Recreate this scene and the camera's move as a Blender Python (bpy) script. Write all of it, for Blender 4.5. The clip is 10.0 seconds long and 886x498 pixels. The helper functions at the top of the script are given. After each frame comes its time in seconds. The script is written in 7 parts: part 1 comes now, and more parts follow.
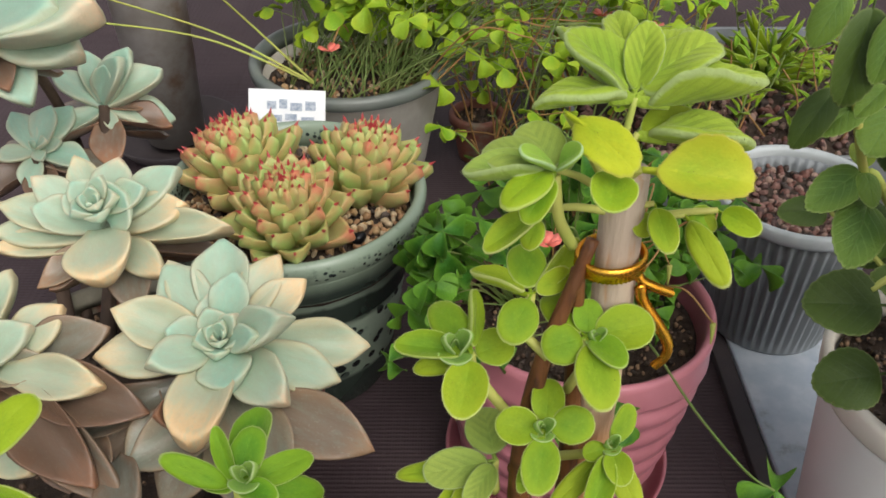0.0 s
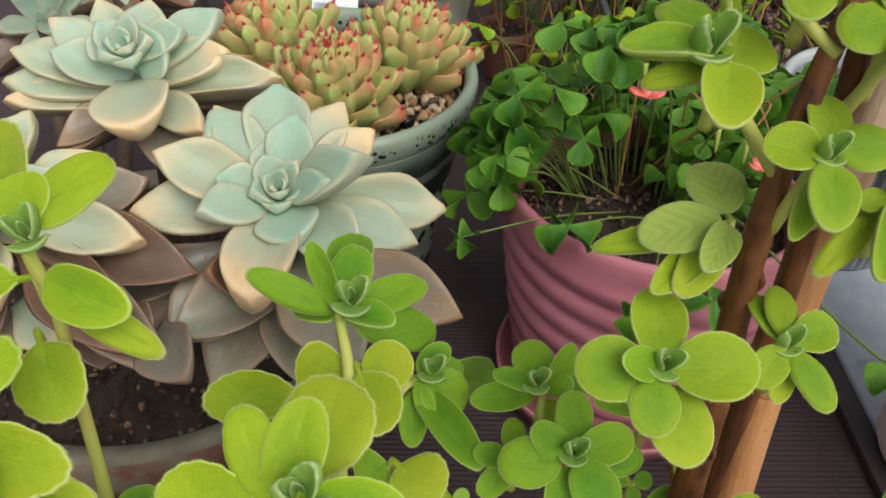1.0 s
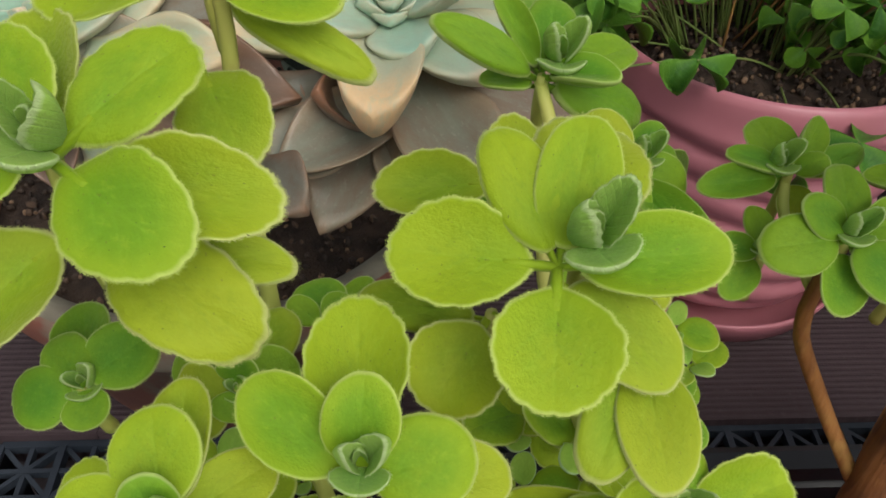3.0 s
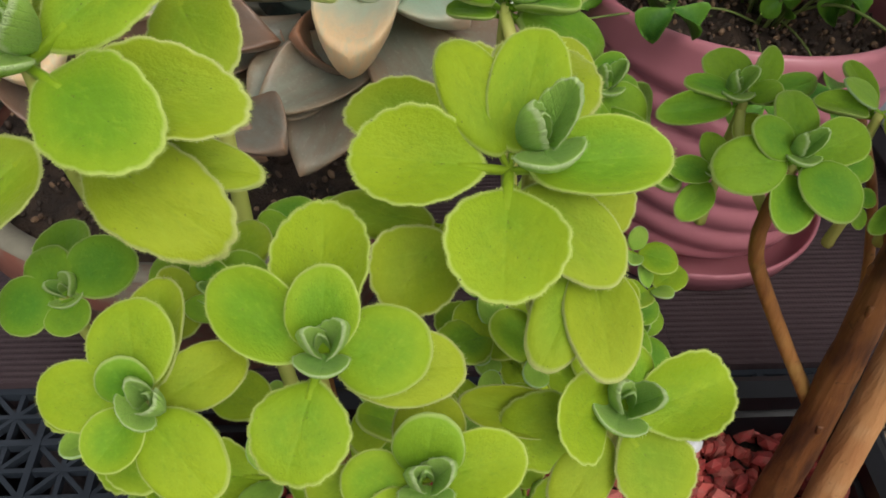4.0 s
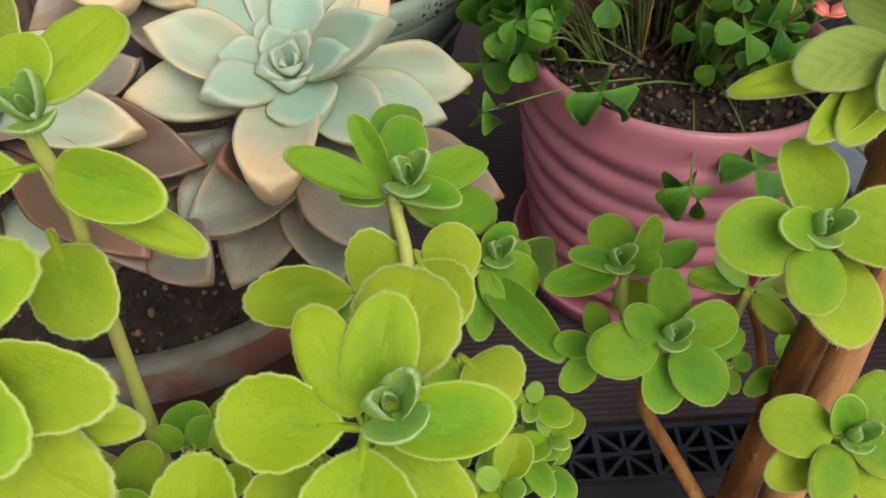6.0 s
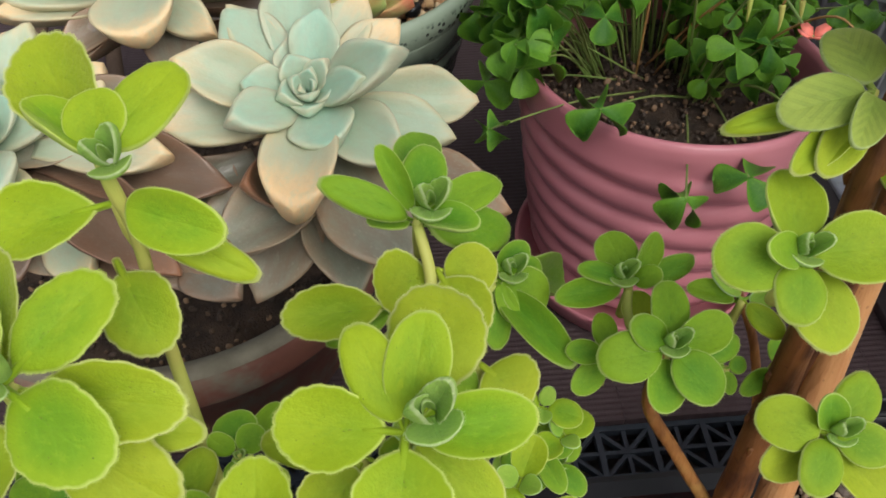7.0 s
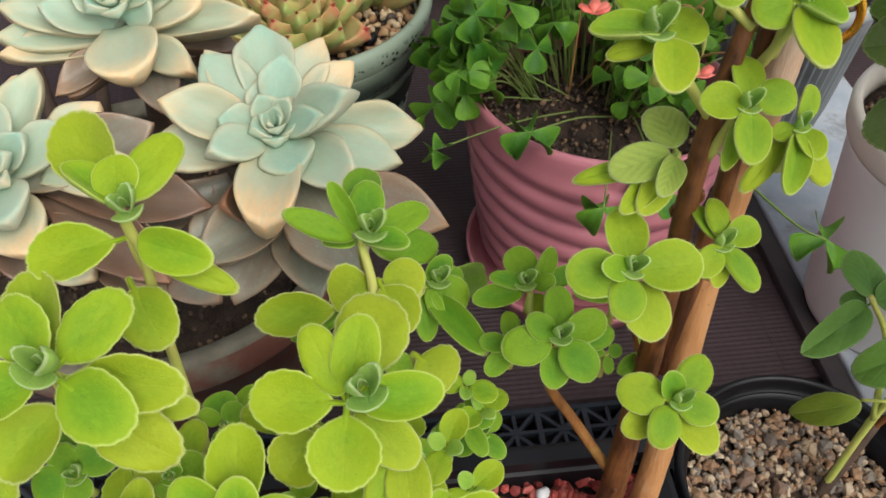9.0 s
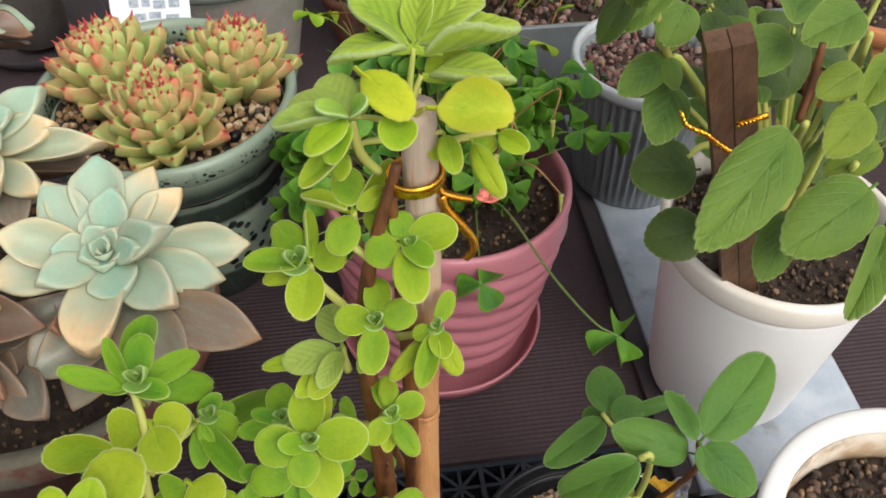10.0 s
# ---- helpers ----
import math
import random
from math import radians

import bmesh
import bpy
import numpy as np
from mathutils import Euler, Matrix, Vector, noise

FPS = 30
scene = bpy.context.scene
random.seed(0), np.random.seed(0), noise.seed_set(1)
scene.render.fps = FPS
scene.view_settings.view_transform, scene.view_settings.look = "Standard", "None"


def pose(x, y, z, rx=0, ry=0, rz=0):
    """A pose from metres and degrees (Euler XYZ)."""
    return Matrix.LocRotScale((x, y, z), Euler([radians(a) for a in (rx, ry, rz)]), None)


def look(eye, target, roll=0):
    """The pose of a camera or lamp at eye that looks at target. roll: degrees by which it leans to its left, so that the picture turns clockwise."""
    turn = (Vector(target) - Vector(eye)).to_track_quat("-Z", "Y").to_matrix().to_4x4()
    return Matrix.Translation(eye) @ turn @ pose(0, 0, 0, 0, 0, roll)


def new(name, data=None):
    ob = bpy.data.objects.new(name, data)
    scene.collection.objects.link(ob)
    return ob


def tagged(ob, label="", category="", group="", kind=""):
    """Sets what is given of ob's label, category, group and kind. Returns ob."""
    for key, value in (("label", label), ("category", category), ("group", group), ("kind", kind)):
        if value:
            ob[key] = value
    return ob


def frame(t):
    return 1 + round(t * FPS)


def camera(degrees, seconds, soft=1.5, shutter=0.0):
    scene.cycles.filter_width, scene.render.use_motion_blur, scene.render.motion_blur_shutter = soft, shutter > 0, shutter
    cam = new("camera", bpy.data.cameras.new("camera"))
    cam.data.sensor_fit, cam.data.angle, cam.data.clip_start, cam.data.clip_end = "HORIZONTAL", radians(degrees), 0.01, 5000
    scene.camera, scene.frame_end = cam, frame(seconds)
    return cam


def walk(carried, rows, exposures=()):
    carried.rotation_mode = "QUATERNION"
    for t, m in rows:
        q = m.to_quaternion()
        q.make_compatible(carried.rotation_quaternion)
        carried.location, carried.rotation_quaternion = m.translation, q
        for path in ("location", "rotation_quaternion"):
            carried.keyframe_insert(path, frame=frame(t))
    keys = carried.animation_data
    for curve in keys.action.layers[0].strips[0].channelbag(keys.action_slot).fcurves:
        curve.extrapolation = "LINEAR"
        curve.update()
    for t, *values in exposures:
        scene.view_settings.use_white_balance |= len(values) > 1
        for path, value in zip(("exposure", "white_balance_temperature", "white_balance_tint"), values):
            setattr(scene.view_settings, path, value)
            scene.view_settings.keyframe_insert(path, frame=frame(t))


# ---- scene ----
cam = camera(54.6, 10.0, soft=1.7)
METRES, EYE, TILT, LEAN, TURN = 0.5, 0.48, -38.0, 0.0, 0.0
ROWS = [
    (0.0, 0.0, 0.0, 0.0, 0.0, 0.0, -0.0),
    (0.5, -0.0324, 0.072, -0.0535, -1.35, -0.53, -0.23),
    (1.0, -0.0916, 0.1054, -0.1094, -1.53, -1.3, -0.57),
    (1.5, -0.13, 0.1531, -0.1527, -1.94, -1.87, -0.5),
    (2.0, -0.1625, 0.1802, -0.1712, -2.08, -3.31, -0.01),
    (2.5, -0.1887, 0.1968, -0.1828, -1.89, -4.24, 0.53),
    (4.0, -0.1786, 0.1761, -0.2135, -2.61, -6.88, 0.83),
    (4.5, -0.1573, 0.1828, -0.2108, -2.71, -8.22, 1.09),
    (5.0, -0.1395, 0.1901, -0.18, -2.85, -8.83, 1.44),
    (5.5, -0.1312, 0.1871, -0.1424, -3.03, -8.75, 1.89),
    (7.0, -0.1459, 0.1313, -0.1065, -3.81, -8.53, 3.29),
    (7.5, -0.181, 0.1208, -0.1187, -4.68, -8.51, 3.11),
    (8.0, -0.1773, 0.0802, -0.1173, -4.69, -8.78, 3.24),
    (8.5, -0.1423, 0.0377, -0.0922, -5.11, -8.97, 3.4),
    (9.0, -0.1286, 0.0155, -0.0764, -5.55, -9.21, 3.69),
    (9.5, -0.0751, -0.0515, -0.0138, -5.99, -9.2, 4.19),
    (10.0, 0.0406, -0.072, 0.0308, -6.41, -9.39, 4.42),
]
walk(cam, [(t, pose(0, 0, EYE, TILT, LEAN, TURN) @ pose(METRES * x, METRES * y, METRES * z, 90 + pitch, roll, yaw)) for t, x, y, z, yaw, pitch, roll in ROWS],
     exposures=[(0.0, 0.06), (1.0, 0.02), (2.0, -0.08), (4.0, -0.14), (5.0, 0.0), (7.0, 0.08), (8.5, 0.13), (10.0, 0.18)])

# ---- light ----
world = bpy.data.worlds.new("sky")
scene.world = world
world.use_nodes = True
wn = world.node_tree.nodes
sky = wn.new("ShaderNodeTexSky")
sky.sky_type, sky.sun_disc = "NISHITA", False
sky.sun_elevation, sky.sun_rotation = radians(48), radians(152)
sky.air_density, sky.dust_density = 1.0, 3.0
veil = wn.new("ShaderNodeHueSaturation")
veil.inputs["Saturation"].default_value = 0.2
world.node_tree.links.new(sky.outputs[0], veil.inputs["Color"])
world.node_tree.links.new(veil.outputs[0], wn["Background"].inputs[0])
wn["Background"].inputs[1].default_value = 0.165
sun = new("sun", bpy.data.lights.new("sun", "SUN"))
sun.data.energy, sun.data.angle, sun.data.color = 1.55, radians(44), (1.0, 0.955, 0.88)
sun.matrix_world = look((0.45, -0.85, 1.35), (0, 0.2, 0))
scene.view_settings.exposure = -0.10

# ---- materials ----
def nodes_of(name, rough=0.6, spec=0.5):
    m = bpy.data.materials.new(name)
    m.use_nodes = True
    nt = m.node_tree
    b = nt.nodes["Principled BSDF"]
    b.inputs["Roughness"].default_value = rough
    b.inputs["Specular IOR Level"].default_value = spec
    return m, nt, b


def lk(nt, a, b):
    nt.links.new(a, b)


def mixc(nt, fac, a, b):
    """Colour mix; each of fac, a, b is a socket or a value."""
    n = nt.nodes.new("ShaderNodeMix")
    n.data_type = "RGBA"
    for sock, v in ((n.inputs[0], fac), (n.inputs[6], a), (n.inputs[7], b)):
        if isinstance(v, bpy.types.NodeSocket):
            lk(nt, v, sock)
        elif isinstance(v, (int, float)):
            sock.default_value = v
        else:
            sock.default_value = (*v, 1)
    return n.outputs[2]


def calc(nt, op, a, b=0.0, c=0.0):
    n = nt.nodes.new("ShaderNodeMath")
    n.operation = op
    for sock, v in zip(n.inputs, (a, b, c)):
        if isinstance(v, bpy.types.NodeSocket):
            lk(nt, v, sock)
        else:
            sock.default_value = v
    return n.outputs[0]


def ramp(nt, v, lo, hi):
    n = nt.nodes.new("ShaderNodeMapRange")
    n.interpolation_type = "SMOOTHSTEP"
    lk(nt, v, n.inputs[0])
    n.inputs[1].default_value, n.inputs[2].default_value = lo, hi
    return n.outputs[0]


def noise_tex(nt, scale, detail=3.0, vec=None, rough=0.55):
    n = nt.nodes.new("ShaderNodeTexNoise")
    n.inputs["Scale"].default_value, n.inputs["Detail"].default_value, n.inputs["Roughness"].default_value = scale, detail, rough
    if vec is not None:
        lk(nt, vec, n.inputs["Vector"])
    return n.outputs["Fac"]


def bump(nt, b, height, strength=0.3, dist=0.001, under=None):
    n = nt.nodes.new("ShaderNodeBump")
    n.inputs["Strength"].default_value, n.inputs["Distance"].default_value = strength, dist
    lk(nt, height, n.inputs["Height"])
    if under is not None:
        lk(nt, under, n.inputs["Normal"])
    lk(nt, n.outputs[0], b.inputs["Normal"])
    return n.outputs[0]


def leaf_material(name, col, col2, edge, edge_amount=0.8, vein=0.07, sheer=0.21, rough=0.66, sheen=0.30, streak=0.0, relief=0.20):
    """Living leaf: two tones, veins, paler margin, light that passes through."""
    m, nt, b = nodes_of(name, rough, 0.35)
    tc = nt.nodes.new("ShaderNodeTexCoord")
    info = nt.nodes.new("ShaderNodeObjectInfo")
    sep = nt.nodes.new("ShaderNodeSeparateXYZ")
    lk(nt, tc.outputs["Object"], sep.inputs[0])
    ax = calc(nt, "ABSOLUTE", sep.outputs[0])
    n1 = noise_tex(nt, 2.6, 3, tc.outputs["Object"])
    n2 = noise_tex(nt, 38.0, 2, tc.outputs["Object"])
    rnd = calc(nt, "MULTIPLY_ADD", info.outputs["Random"], 0.9, -0.2)
    c = mixc(nt, ramp(nt, calc(nt, "ADD", n1, rnd), 0.3, 1.1), col, col2)
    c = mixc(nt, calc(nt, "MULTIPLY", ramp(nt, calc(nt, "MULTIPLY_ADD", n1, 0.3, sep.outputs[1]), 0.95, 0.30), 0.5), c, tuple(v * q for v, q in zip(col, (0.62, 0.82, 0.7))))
    mott = noise_tex(nt, 11.0, 4, tc.outputs["Object"], 0.7)
    c = mixc(nt, calc(nt, "MULTIPLY", ramp(nt, mott, 0.48, 0.72), 0.30), c, tuple(v * 0.68 for v in col))
    c = mixc(nt, calc(nt, "MULTIPLY", ramp(nt, mott, 0.50, 0.28), 0.22), c, tuple(min(1, v * 1.3 + 0.02) for v in col2))
    mid = calc(nt, "SUBTRACT", 1.0, ramp(nt, ax, 0.004, 0.03))
    w = nt.nodes.new("ShaderNodeTexWave")
    w.wave_type, w.bands_direction = "BANDS", "X"
    comb = nt.nodes.new("ShaderNodeCombineXYZ")
    lk(nt, calc(nt, "ADD", calc(nt, "SUBTRACT", sep.outputs[1], calc(nt, "MULTIPLY", ax, 0.9)), calc(nt, "MULTIPLY", n1, 0.1)), comb.inputs[0])
    lk(nt, comb.outputs[0], w.inputs["Vector"])
    w.inputs["Scale"].default_value = 1.9
    veins = calc(nt, "MAXIMUM", mid, ramp(nt, w.outputs["Fac"], 0.86, 1.0))
    pale = tuple(min(1, v * 1.35 + 0.03) for v in col)
    c = mixc(nt, calc(nt, "MULTIPLY", veins, vein), c, pale)
    if streak:
        c = mixc(nt, calc(nt, "MULTIPLY", ramp(nt, w.outputs["Fac"], 0.35, 0.75), streak), c, tuple(v * 0.55 for v in col))
    at = nt.nodes.new("ShaderNodeAttribute")
    at.attribute_name = "rim"
    c = mixc(nt, calc(nt, "MULTIPLY", ramp(nt, at.outputs["Fac"], 0.35, 0.97), 0.55), c, tuple(v * 1.12 for v in col2))
    c = mixc(nt, calc(nt, "MULTIPLY", ramp(nt, at.outputs["Fac"], 0.925, 1.0), edge_amount), c, edge)
    spots = ramp(nt, noise_tex(nt, 24.0, 1, tc.outputs["Object"]), 0.74, 0.78)
    c = mixc(nt, calc(nt, "MULTIPLY", spots, 0.35), c, (0.16, 0.12, 0.03))
    specks = ramp(nt, noise_tex(nt, 46.0, 0, tc.outputs["Object"]), 0.86, 0.88)
    c = mixc(nt, calc(nt, "MULTIPLY", specks, 0.85), c, (0.03, 0.025, 0.015))
    lk(nt, c, b.inputs["Base Color"])
    b.inputs["Sheen Weight"].default_value = sheen
    b.inputs["Sheen Roughness"].default_value = 0.4
    b.inputs["Sheen Tint"].default_value = (0.95, 1.0, 0.5, 1)
    nb = calc(nt, "ADD", calc(nt, "ADD", calc(nt, "MULTIPLY", n2, 0.35), calc(nt, "MULTIPLY", mott, 0.7)), calc(nt, "MULTIPLY", veins if vein >= 0.15 else mid, -1.6 * vein))
    nrm = bump(nt, b, nb, relief, 0.012)
    tr = nt.nodes.new("ShaderNodeBsdfTranslucent")
    lk(nt, c, tr.inputs[0])
    lk(nt, nrm, tr.inputs[1])
    mx = nt.nodes.new("ShaderNodeMixShader")
    mx.inputs[0].default_value = sheer
    lk(nt, b.outputs[0], mx.inputs[1])
    lk(nt, tr.outputs[0], mx.inputs[2])
    lk(nt, mx.outputs[0], nt.nodes["Material Output"].inputs[0])
    return m


def succulent_material(name, heart, flank, tip, tip_from, tip_to, rim_amount, rough=0.5, blotch=0.2):
    """Waxy succulent leaf: one colour at the heart, another towards tip and margin."""
    m, nt, b = nodes_of(name, rough, 0.4)
    tc = nt.nodes.new("ShaderNodeTexCoord")
    info = nt.nodes.new("ShaderNodeObjectInfo")
    sep = nt.nodes.new("ShaderNodeSeparateXYZ")
    lk(nt, tc.outputs["Object"], sep.inputs[0])
    at = nt.nodes.new("ShaderNodeAttribute")
    at.attribute_name = "rim"
    big = noise_tex(nt, 2.2, 3, tc.outputs["Object"])
    n2 = noise_tex(nt, 30.0, 3, tc.outputs["Object"])
    c = mixc(nt, ramp(nt, calc(nt, "MULTIPLY_ADD", info.outputs["Random"], 0.5, big), 0.45, 0.95), heart, flank)
    y = calc(nt, "ADD", sep.outputs[1], calc(nt, "MULTIPLY_ADD", info.outputs["Random"], 0.24, -0.12))
    y = calc(nt, "ADD", y, calc(nt, "MULTIPLY_ADD", big, 0.3, -0.15))
    t = calc(nt, "MAXIMUM", ramp(nt, y, tip_from, tip_to), calc(nt, "MULTIPLY", ramp(nt, calc(nt, "MULTIPLY_ADD", big, 0.3, calc(nt, "SUBTRACT", at.outputs["Fac"], 0.15)), 0.45, 1.1), rim_amount))
    c = mixc(nt, t, c, tip)
    c = mixc(nt, calc(nt, "MULTIPLY", ramp(nt, n2, 0.58, 0.72), blotch), c, (0.62, 0.6, 0.5))
    bloom = noise_tex(nt, 7.0, 4, tc.outputs["Object"], 0.7)
    c = mixc(nt, calc(nt, "MULTIPLY", ramp(nt, bloom, 0.45, 0.7), 0.35), c, tuple(min(1, v * 1.14 + 0.02) for v in heart))
    c = mixc(nt, calc(nt, "MULTIPLY", ramp(nt, bloom, 0.5, 0.28), 0.25), c, tuple(v * q for v, q in zip(flank, (0.95, 0.78, 0.74))))
    lk(nt, c, b.inputs["Base Color"])
    b.inputs["Subsurface Weight"].default_value = 0.12
    b.inputs["Subsurface Radius"].default_value = (0.004, 0.003, 0.002)
    b.inputs["Subsurface Scale"].default_value = 0.5
    bump(nt, b, calc(nt, "ADD", calc(nt, "MULTIPLY", n2, 0.3), calc(nt, "MULTIPLY", big, 1.2)), 0.1, 0.012)
    return m


def plain_material(name, a, c2, rough=0.5, scale=20.0, rough2=None, bumpy=0.2, dist=0.001, metal=0.0, spec=0.5, stain=None, stain_at=(0.62, 0.75)):
    m, nt, b = nodes_of(name, rough, spec)
    tc = nt.nodes.new("ShaderNodeTexCoord")
    n1 = noise_tex(nt, scale, 4, tc.outputs["Object"])
    n2 = noise_tex(nt, scale * 9, 3, tc.outputs["Object"])
    c = mixc(nt, ramp(nt, n1, 0.3, 0.7), a, c2)
    if stain:
        c = mixc(nt, ramp(nt, noise_tex(nt, scale * 0.45, 5, tc.outputs["Object"], 0.7), *stain_at), c, stain)
    lk(nt, c, b.inputs["Base Color"])
    b.inputs["Metallic"].default_value = metal
    if rough2 is not None:
        lk(nt, calc(nt, "MULTIPLY_ADD", n1, rough2 - rough, rough), b.inputs["Roughness"])
    bump(nt, b, calc(nt, "ADD", n1, calc(nt, "MULTIPLY", n2, 0.5)), bumpy, dist)
    return m


def grain_material(name, cols, rough=0.75):
    """Loose grains: each island takes its own tone."""
    m, nt, b = nodes_of(name, rough, 0.4)
    geo = nt.nodes.new("ShaderNodeNewGeometry")
    r = nt.nodes.new("ShaderNodeValToRGB")
    r.color_ramp.interpolation = "CONSTANT"
    e = r.color_ramp.elements
    while len(e) < len(cols):
        e.new(0.5)
    for i, c in enumerate(cols):
        e[i].position, e[i].color = i / len(cols), (*c, 1)
    lk(nt, geo.outputs["Random Per Island"], r.inputs[0])
    tc = nt.nodes.new("ShaderNodeTexCoord")
    n = noise_tex(nt, 400, 3, tc.outputs["Object"])
    lk(nt, mixc(nt, calc(nt, "MULTIPLY", ramp(nt, n, 0.4, 0.7), 0.35), r.outputs[0], (0.12, 0.09, 0.07)), b.inputs["Base Color"])
    bump(nt, b, n, 0.4, 0.001)
    return m


GREEN = {
    "m": leaf_material("leaf_green", (0.175, 0.355, 0.008), (0.315, 0.43, 0.008), (0.58, 0.68, 0.18)),
    "n": leaf_material("leaf_small_green", (0.10, 0.275, 0.010), (0.21, 0.365, 0.010), (0.48, 0.60, 0.18)),
    "y": leaf_material("leaf_yellow_green", (0.225, 0.355, 0.008), (0.315, 0.39, 0.010), (0.56, 0.60, 0.22), sheer=0.15),
    "i": leaf_material("leaf_young", (0.25, 0.45, 0.045), (0.32, 0.50, 0.06), (0.5, 0.65, 0.38), 0.7, 0.1, 0.22, 0.7, 0.2),
    "c": leaf_material("leaf_crown", (0.29, 0.45, 0.035), (0.40, 0.52, 0.05), (0.5, 0.6, 0.3), 0.7, 0.25, 0.3, 0.7, 0.45, 0.45, 0.25),
    "s": leaf_material("leaf_striped", (0.24, 0.37, 0.06), (0.32, 0.41, 0.07), (0.5, 0.6, 0.3), 0.6, 0.15, 0.25, 0.65, 0.3, 0.28),
    "z": leaf_material("leaf_yellowed", (0.33, 0.46, 0.02), (0.54, 0.53, 0.03), (0.5, 0.42, 0.08), 0.6, 0.1, relief=0.1),
    "q": leaf_material("leaf_turning_yellow", (0.33, 0.46, 0.012), (0.50, 0.53, 0.015), (0.5, 0.5, 0.1), 0.6, 0.1),
    "v": leaf_material("ovate_leaf_green", (0.070, 0.145, 0.018), (0.135, 0.225, 0.025), (0.36, 0.45, 0.15), 0.5, 0.5, 0.2, 0.55, 0.2, 0.0, 0.28),
    "w": leaf_material("ovate_leaf_yellowish", (0.12, 0.19, 0.015), (0.21, 0.28, 0.02), (0.36, 0.42, 0.15), 0.5, 0.4, 0.25, 0.55, 0.2, 0.0, 0.25),
    "r": leaf_material("leaf_olive_green", (0.15, 0.295, 0.008), (0.26, 0.365, 0.008), (0.52, 0.60, 0.18), sheer=0.17),
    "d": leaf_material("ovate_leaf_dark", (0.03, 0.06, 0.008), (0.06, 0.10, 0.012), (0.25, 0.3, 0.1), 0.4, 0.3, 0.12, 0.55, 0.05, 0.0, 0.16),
    "g5": leaf_material("ovate_leaf_fresh", (0.060, 0.155, 0.022), (0.10, 0.21, 0.028), (0.3, 0.42, 0.18), 0.45, 0.3, 0.2, 0.6, 0.2, 0.0, 0.2),
}
BUD_GREEN = leaf_material("bud_leaf", (0.27, 0.52, 0.085), (0.38, 0.60, 0.10), (0.66, 0.80, 0.40), 0.9, 0.2, 0.35, 0.75, 0.25, 0.0, 0.45)
OXALIS = leaf_material("oxalis_leaf", (0.045, 0.165, 0.014), (0.17, 0.37, 0.03), (0.12, 0.26, 0.05), 0.3, 0.2, 0.25, 0.45, 0.05)
OXALIS_PALE = leaf_material("oxalis_leaf_pale", (0.28, 0.47, 0.02), (0.44, 0.55, 0.03), (0.4, 0.5, 0.1), 0.3, 0.2, 0.3, 0.5, 0.05)
GHOST = {
    "g": succulent_material("ghost_leaf", (0.29, 0.46, 0.345), (0.37, 0.46, 0.335), (0.70, 0.51, 0.33), 0.88, 1.1, 0.4, 0.42, 0.12),
    "c": succulent_material("ghost_leaf_cream", (0.33, 0.44, 0.315), (0.43, 0.455, 0.32), (0.78, 0.54, 0.29), 0.66, 1.03, 0.5, 0.42, 0.15),
    "h": succulent_material("ghost_leaf_greyed", (0.25, 0.265, 0.20), (0.27, 0.205, 0.15), (0.48, 0.27, 0.15), 0.78, 1.1, 0.5, 0.27, 0.15),
    "o": succulent_material("ghost_leaf_old", (0.215, 0.21, 0.165), (0.215, 0.14, 0.095), (0.40, 0.19, 0.10), 0.6, 1.1, 0.45, 0.25, 0.06),
}
BROWNED = succulent_material("ghost_leaf_browned", (0.14, 0.105, 0.08), (0.17, 0.11, 0.075), (0.32, 0.15, 0.08), 0.78, 1.1, 0.4, 0.3, 0.06)
AGAVE = succulent_material("echeveria_leaf", (0.35, 0.47, 0.14), (0.50, 0.41, 0.18), (0.60, 0.13, 0.09), 0.84, 1.10, 0.42, 0.4, 0.06)
RED_TIP = plain_material("echeveria_tip", (0.44, 0.05, 0.05), (0.34, 0.03, 0.035), 0.35, 60)


def bark_material(name, a, c2, pale, bleach=None):
    """Stem skin drawn out along its length, with lenticels and flaking streaks."""
    m, nt, b = nodes_of(name, 0.6, 0.35)
    tc = nt.nodes.new("ShaderNodeTexCoord")
    mp = nt.nodes.new("ShaderNodeMapping")
    mp.inputs["Scale"].default_value = (1, 1, 0.16)
    lk(nt, tc.outputs["Object"], mp.inputs[0])
    n1, n2, n3 = noise_tex(nt, 260, 4, mp.outputs[0]), noise_tex(nt, 55, 3, tc.outputs["Object"]), noise_tex(nt, 620, 2, tc.outputs["Object"])
    c = mixc(nt, ramp(nt, n1, 0.35, 0.7), a, c2)
    c = mixc(nt, calc(nt, "MULTIPLY", ramp(nt, n2, 0.5, 0.7), 0.6), c, pale)
    c = mixc(nt, calc(nt, "MULTIPLY", ramp(nt, n3, 0.66, 0.74), 0.5), c, tuple(v * 0.4 for v in c2))
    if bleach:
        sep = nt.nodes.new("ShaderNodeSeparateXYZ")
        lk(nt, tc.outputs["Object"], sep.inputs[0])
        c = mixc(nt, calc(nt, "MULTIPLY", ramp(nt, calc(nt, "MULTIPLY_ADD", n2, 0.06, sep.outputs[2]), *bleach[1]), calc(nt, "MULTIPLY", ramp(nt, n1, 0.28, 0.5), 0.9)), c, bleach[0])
    lk(nt, c, b.inputs["Base Color"])
    bump(nt, b, calc(nt, "ADD", n1, calc(nt, "MULTIPLY", n2, 0.8)), 0.85, 0.0015)
    return m


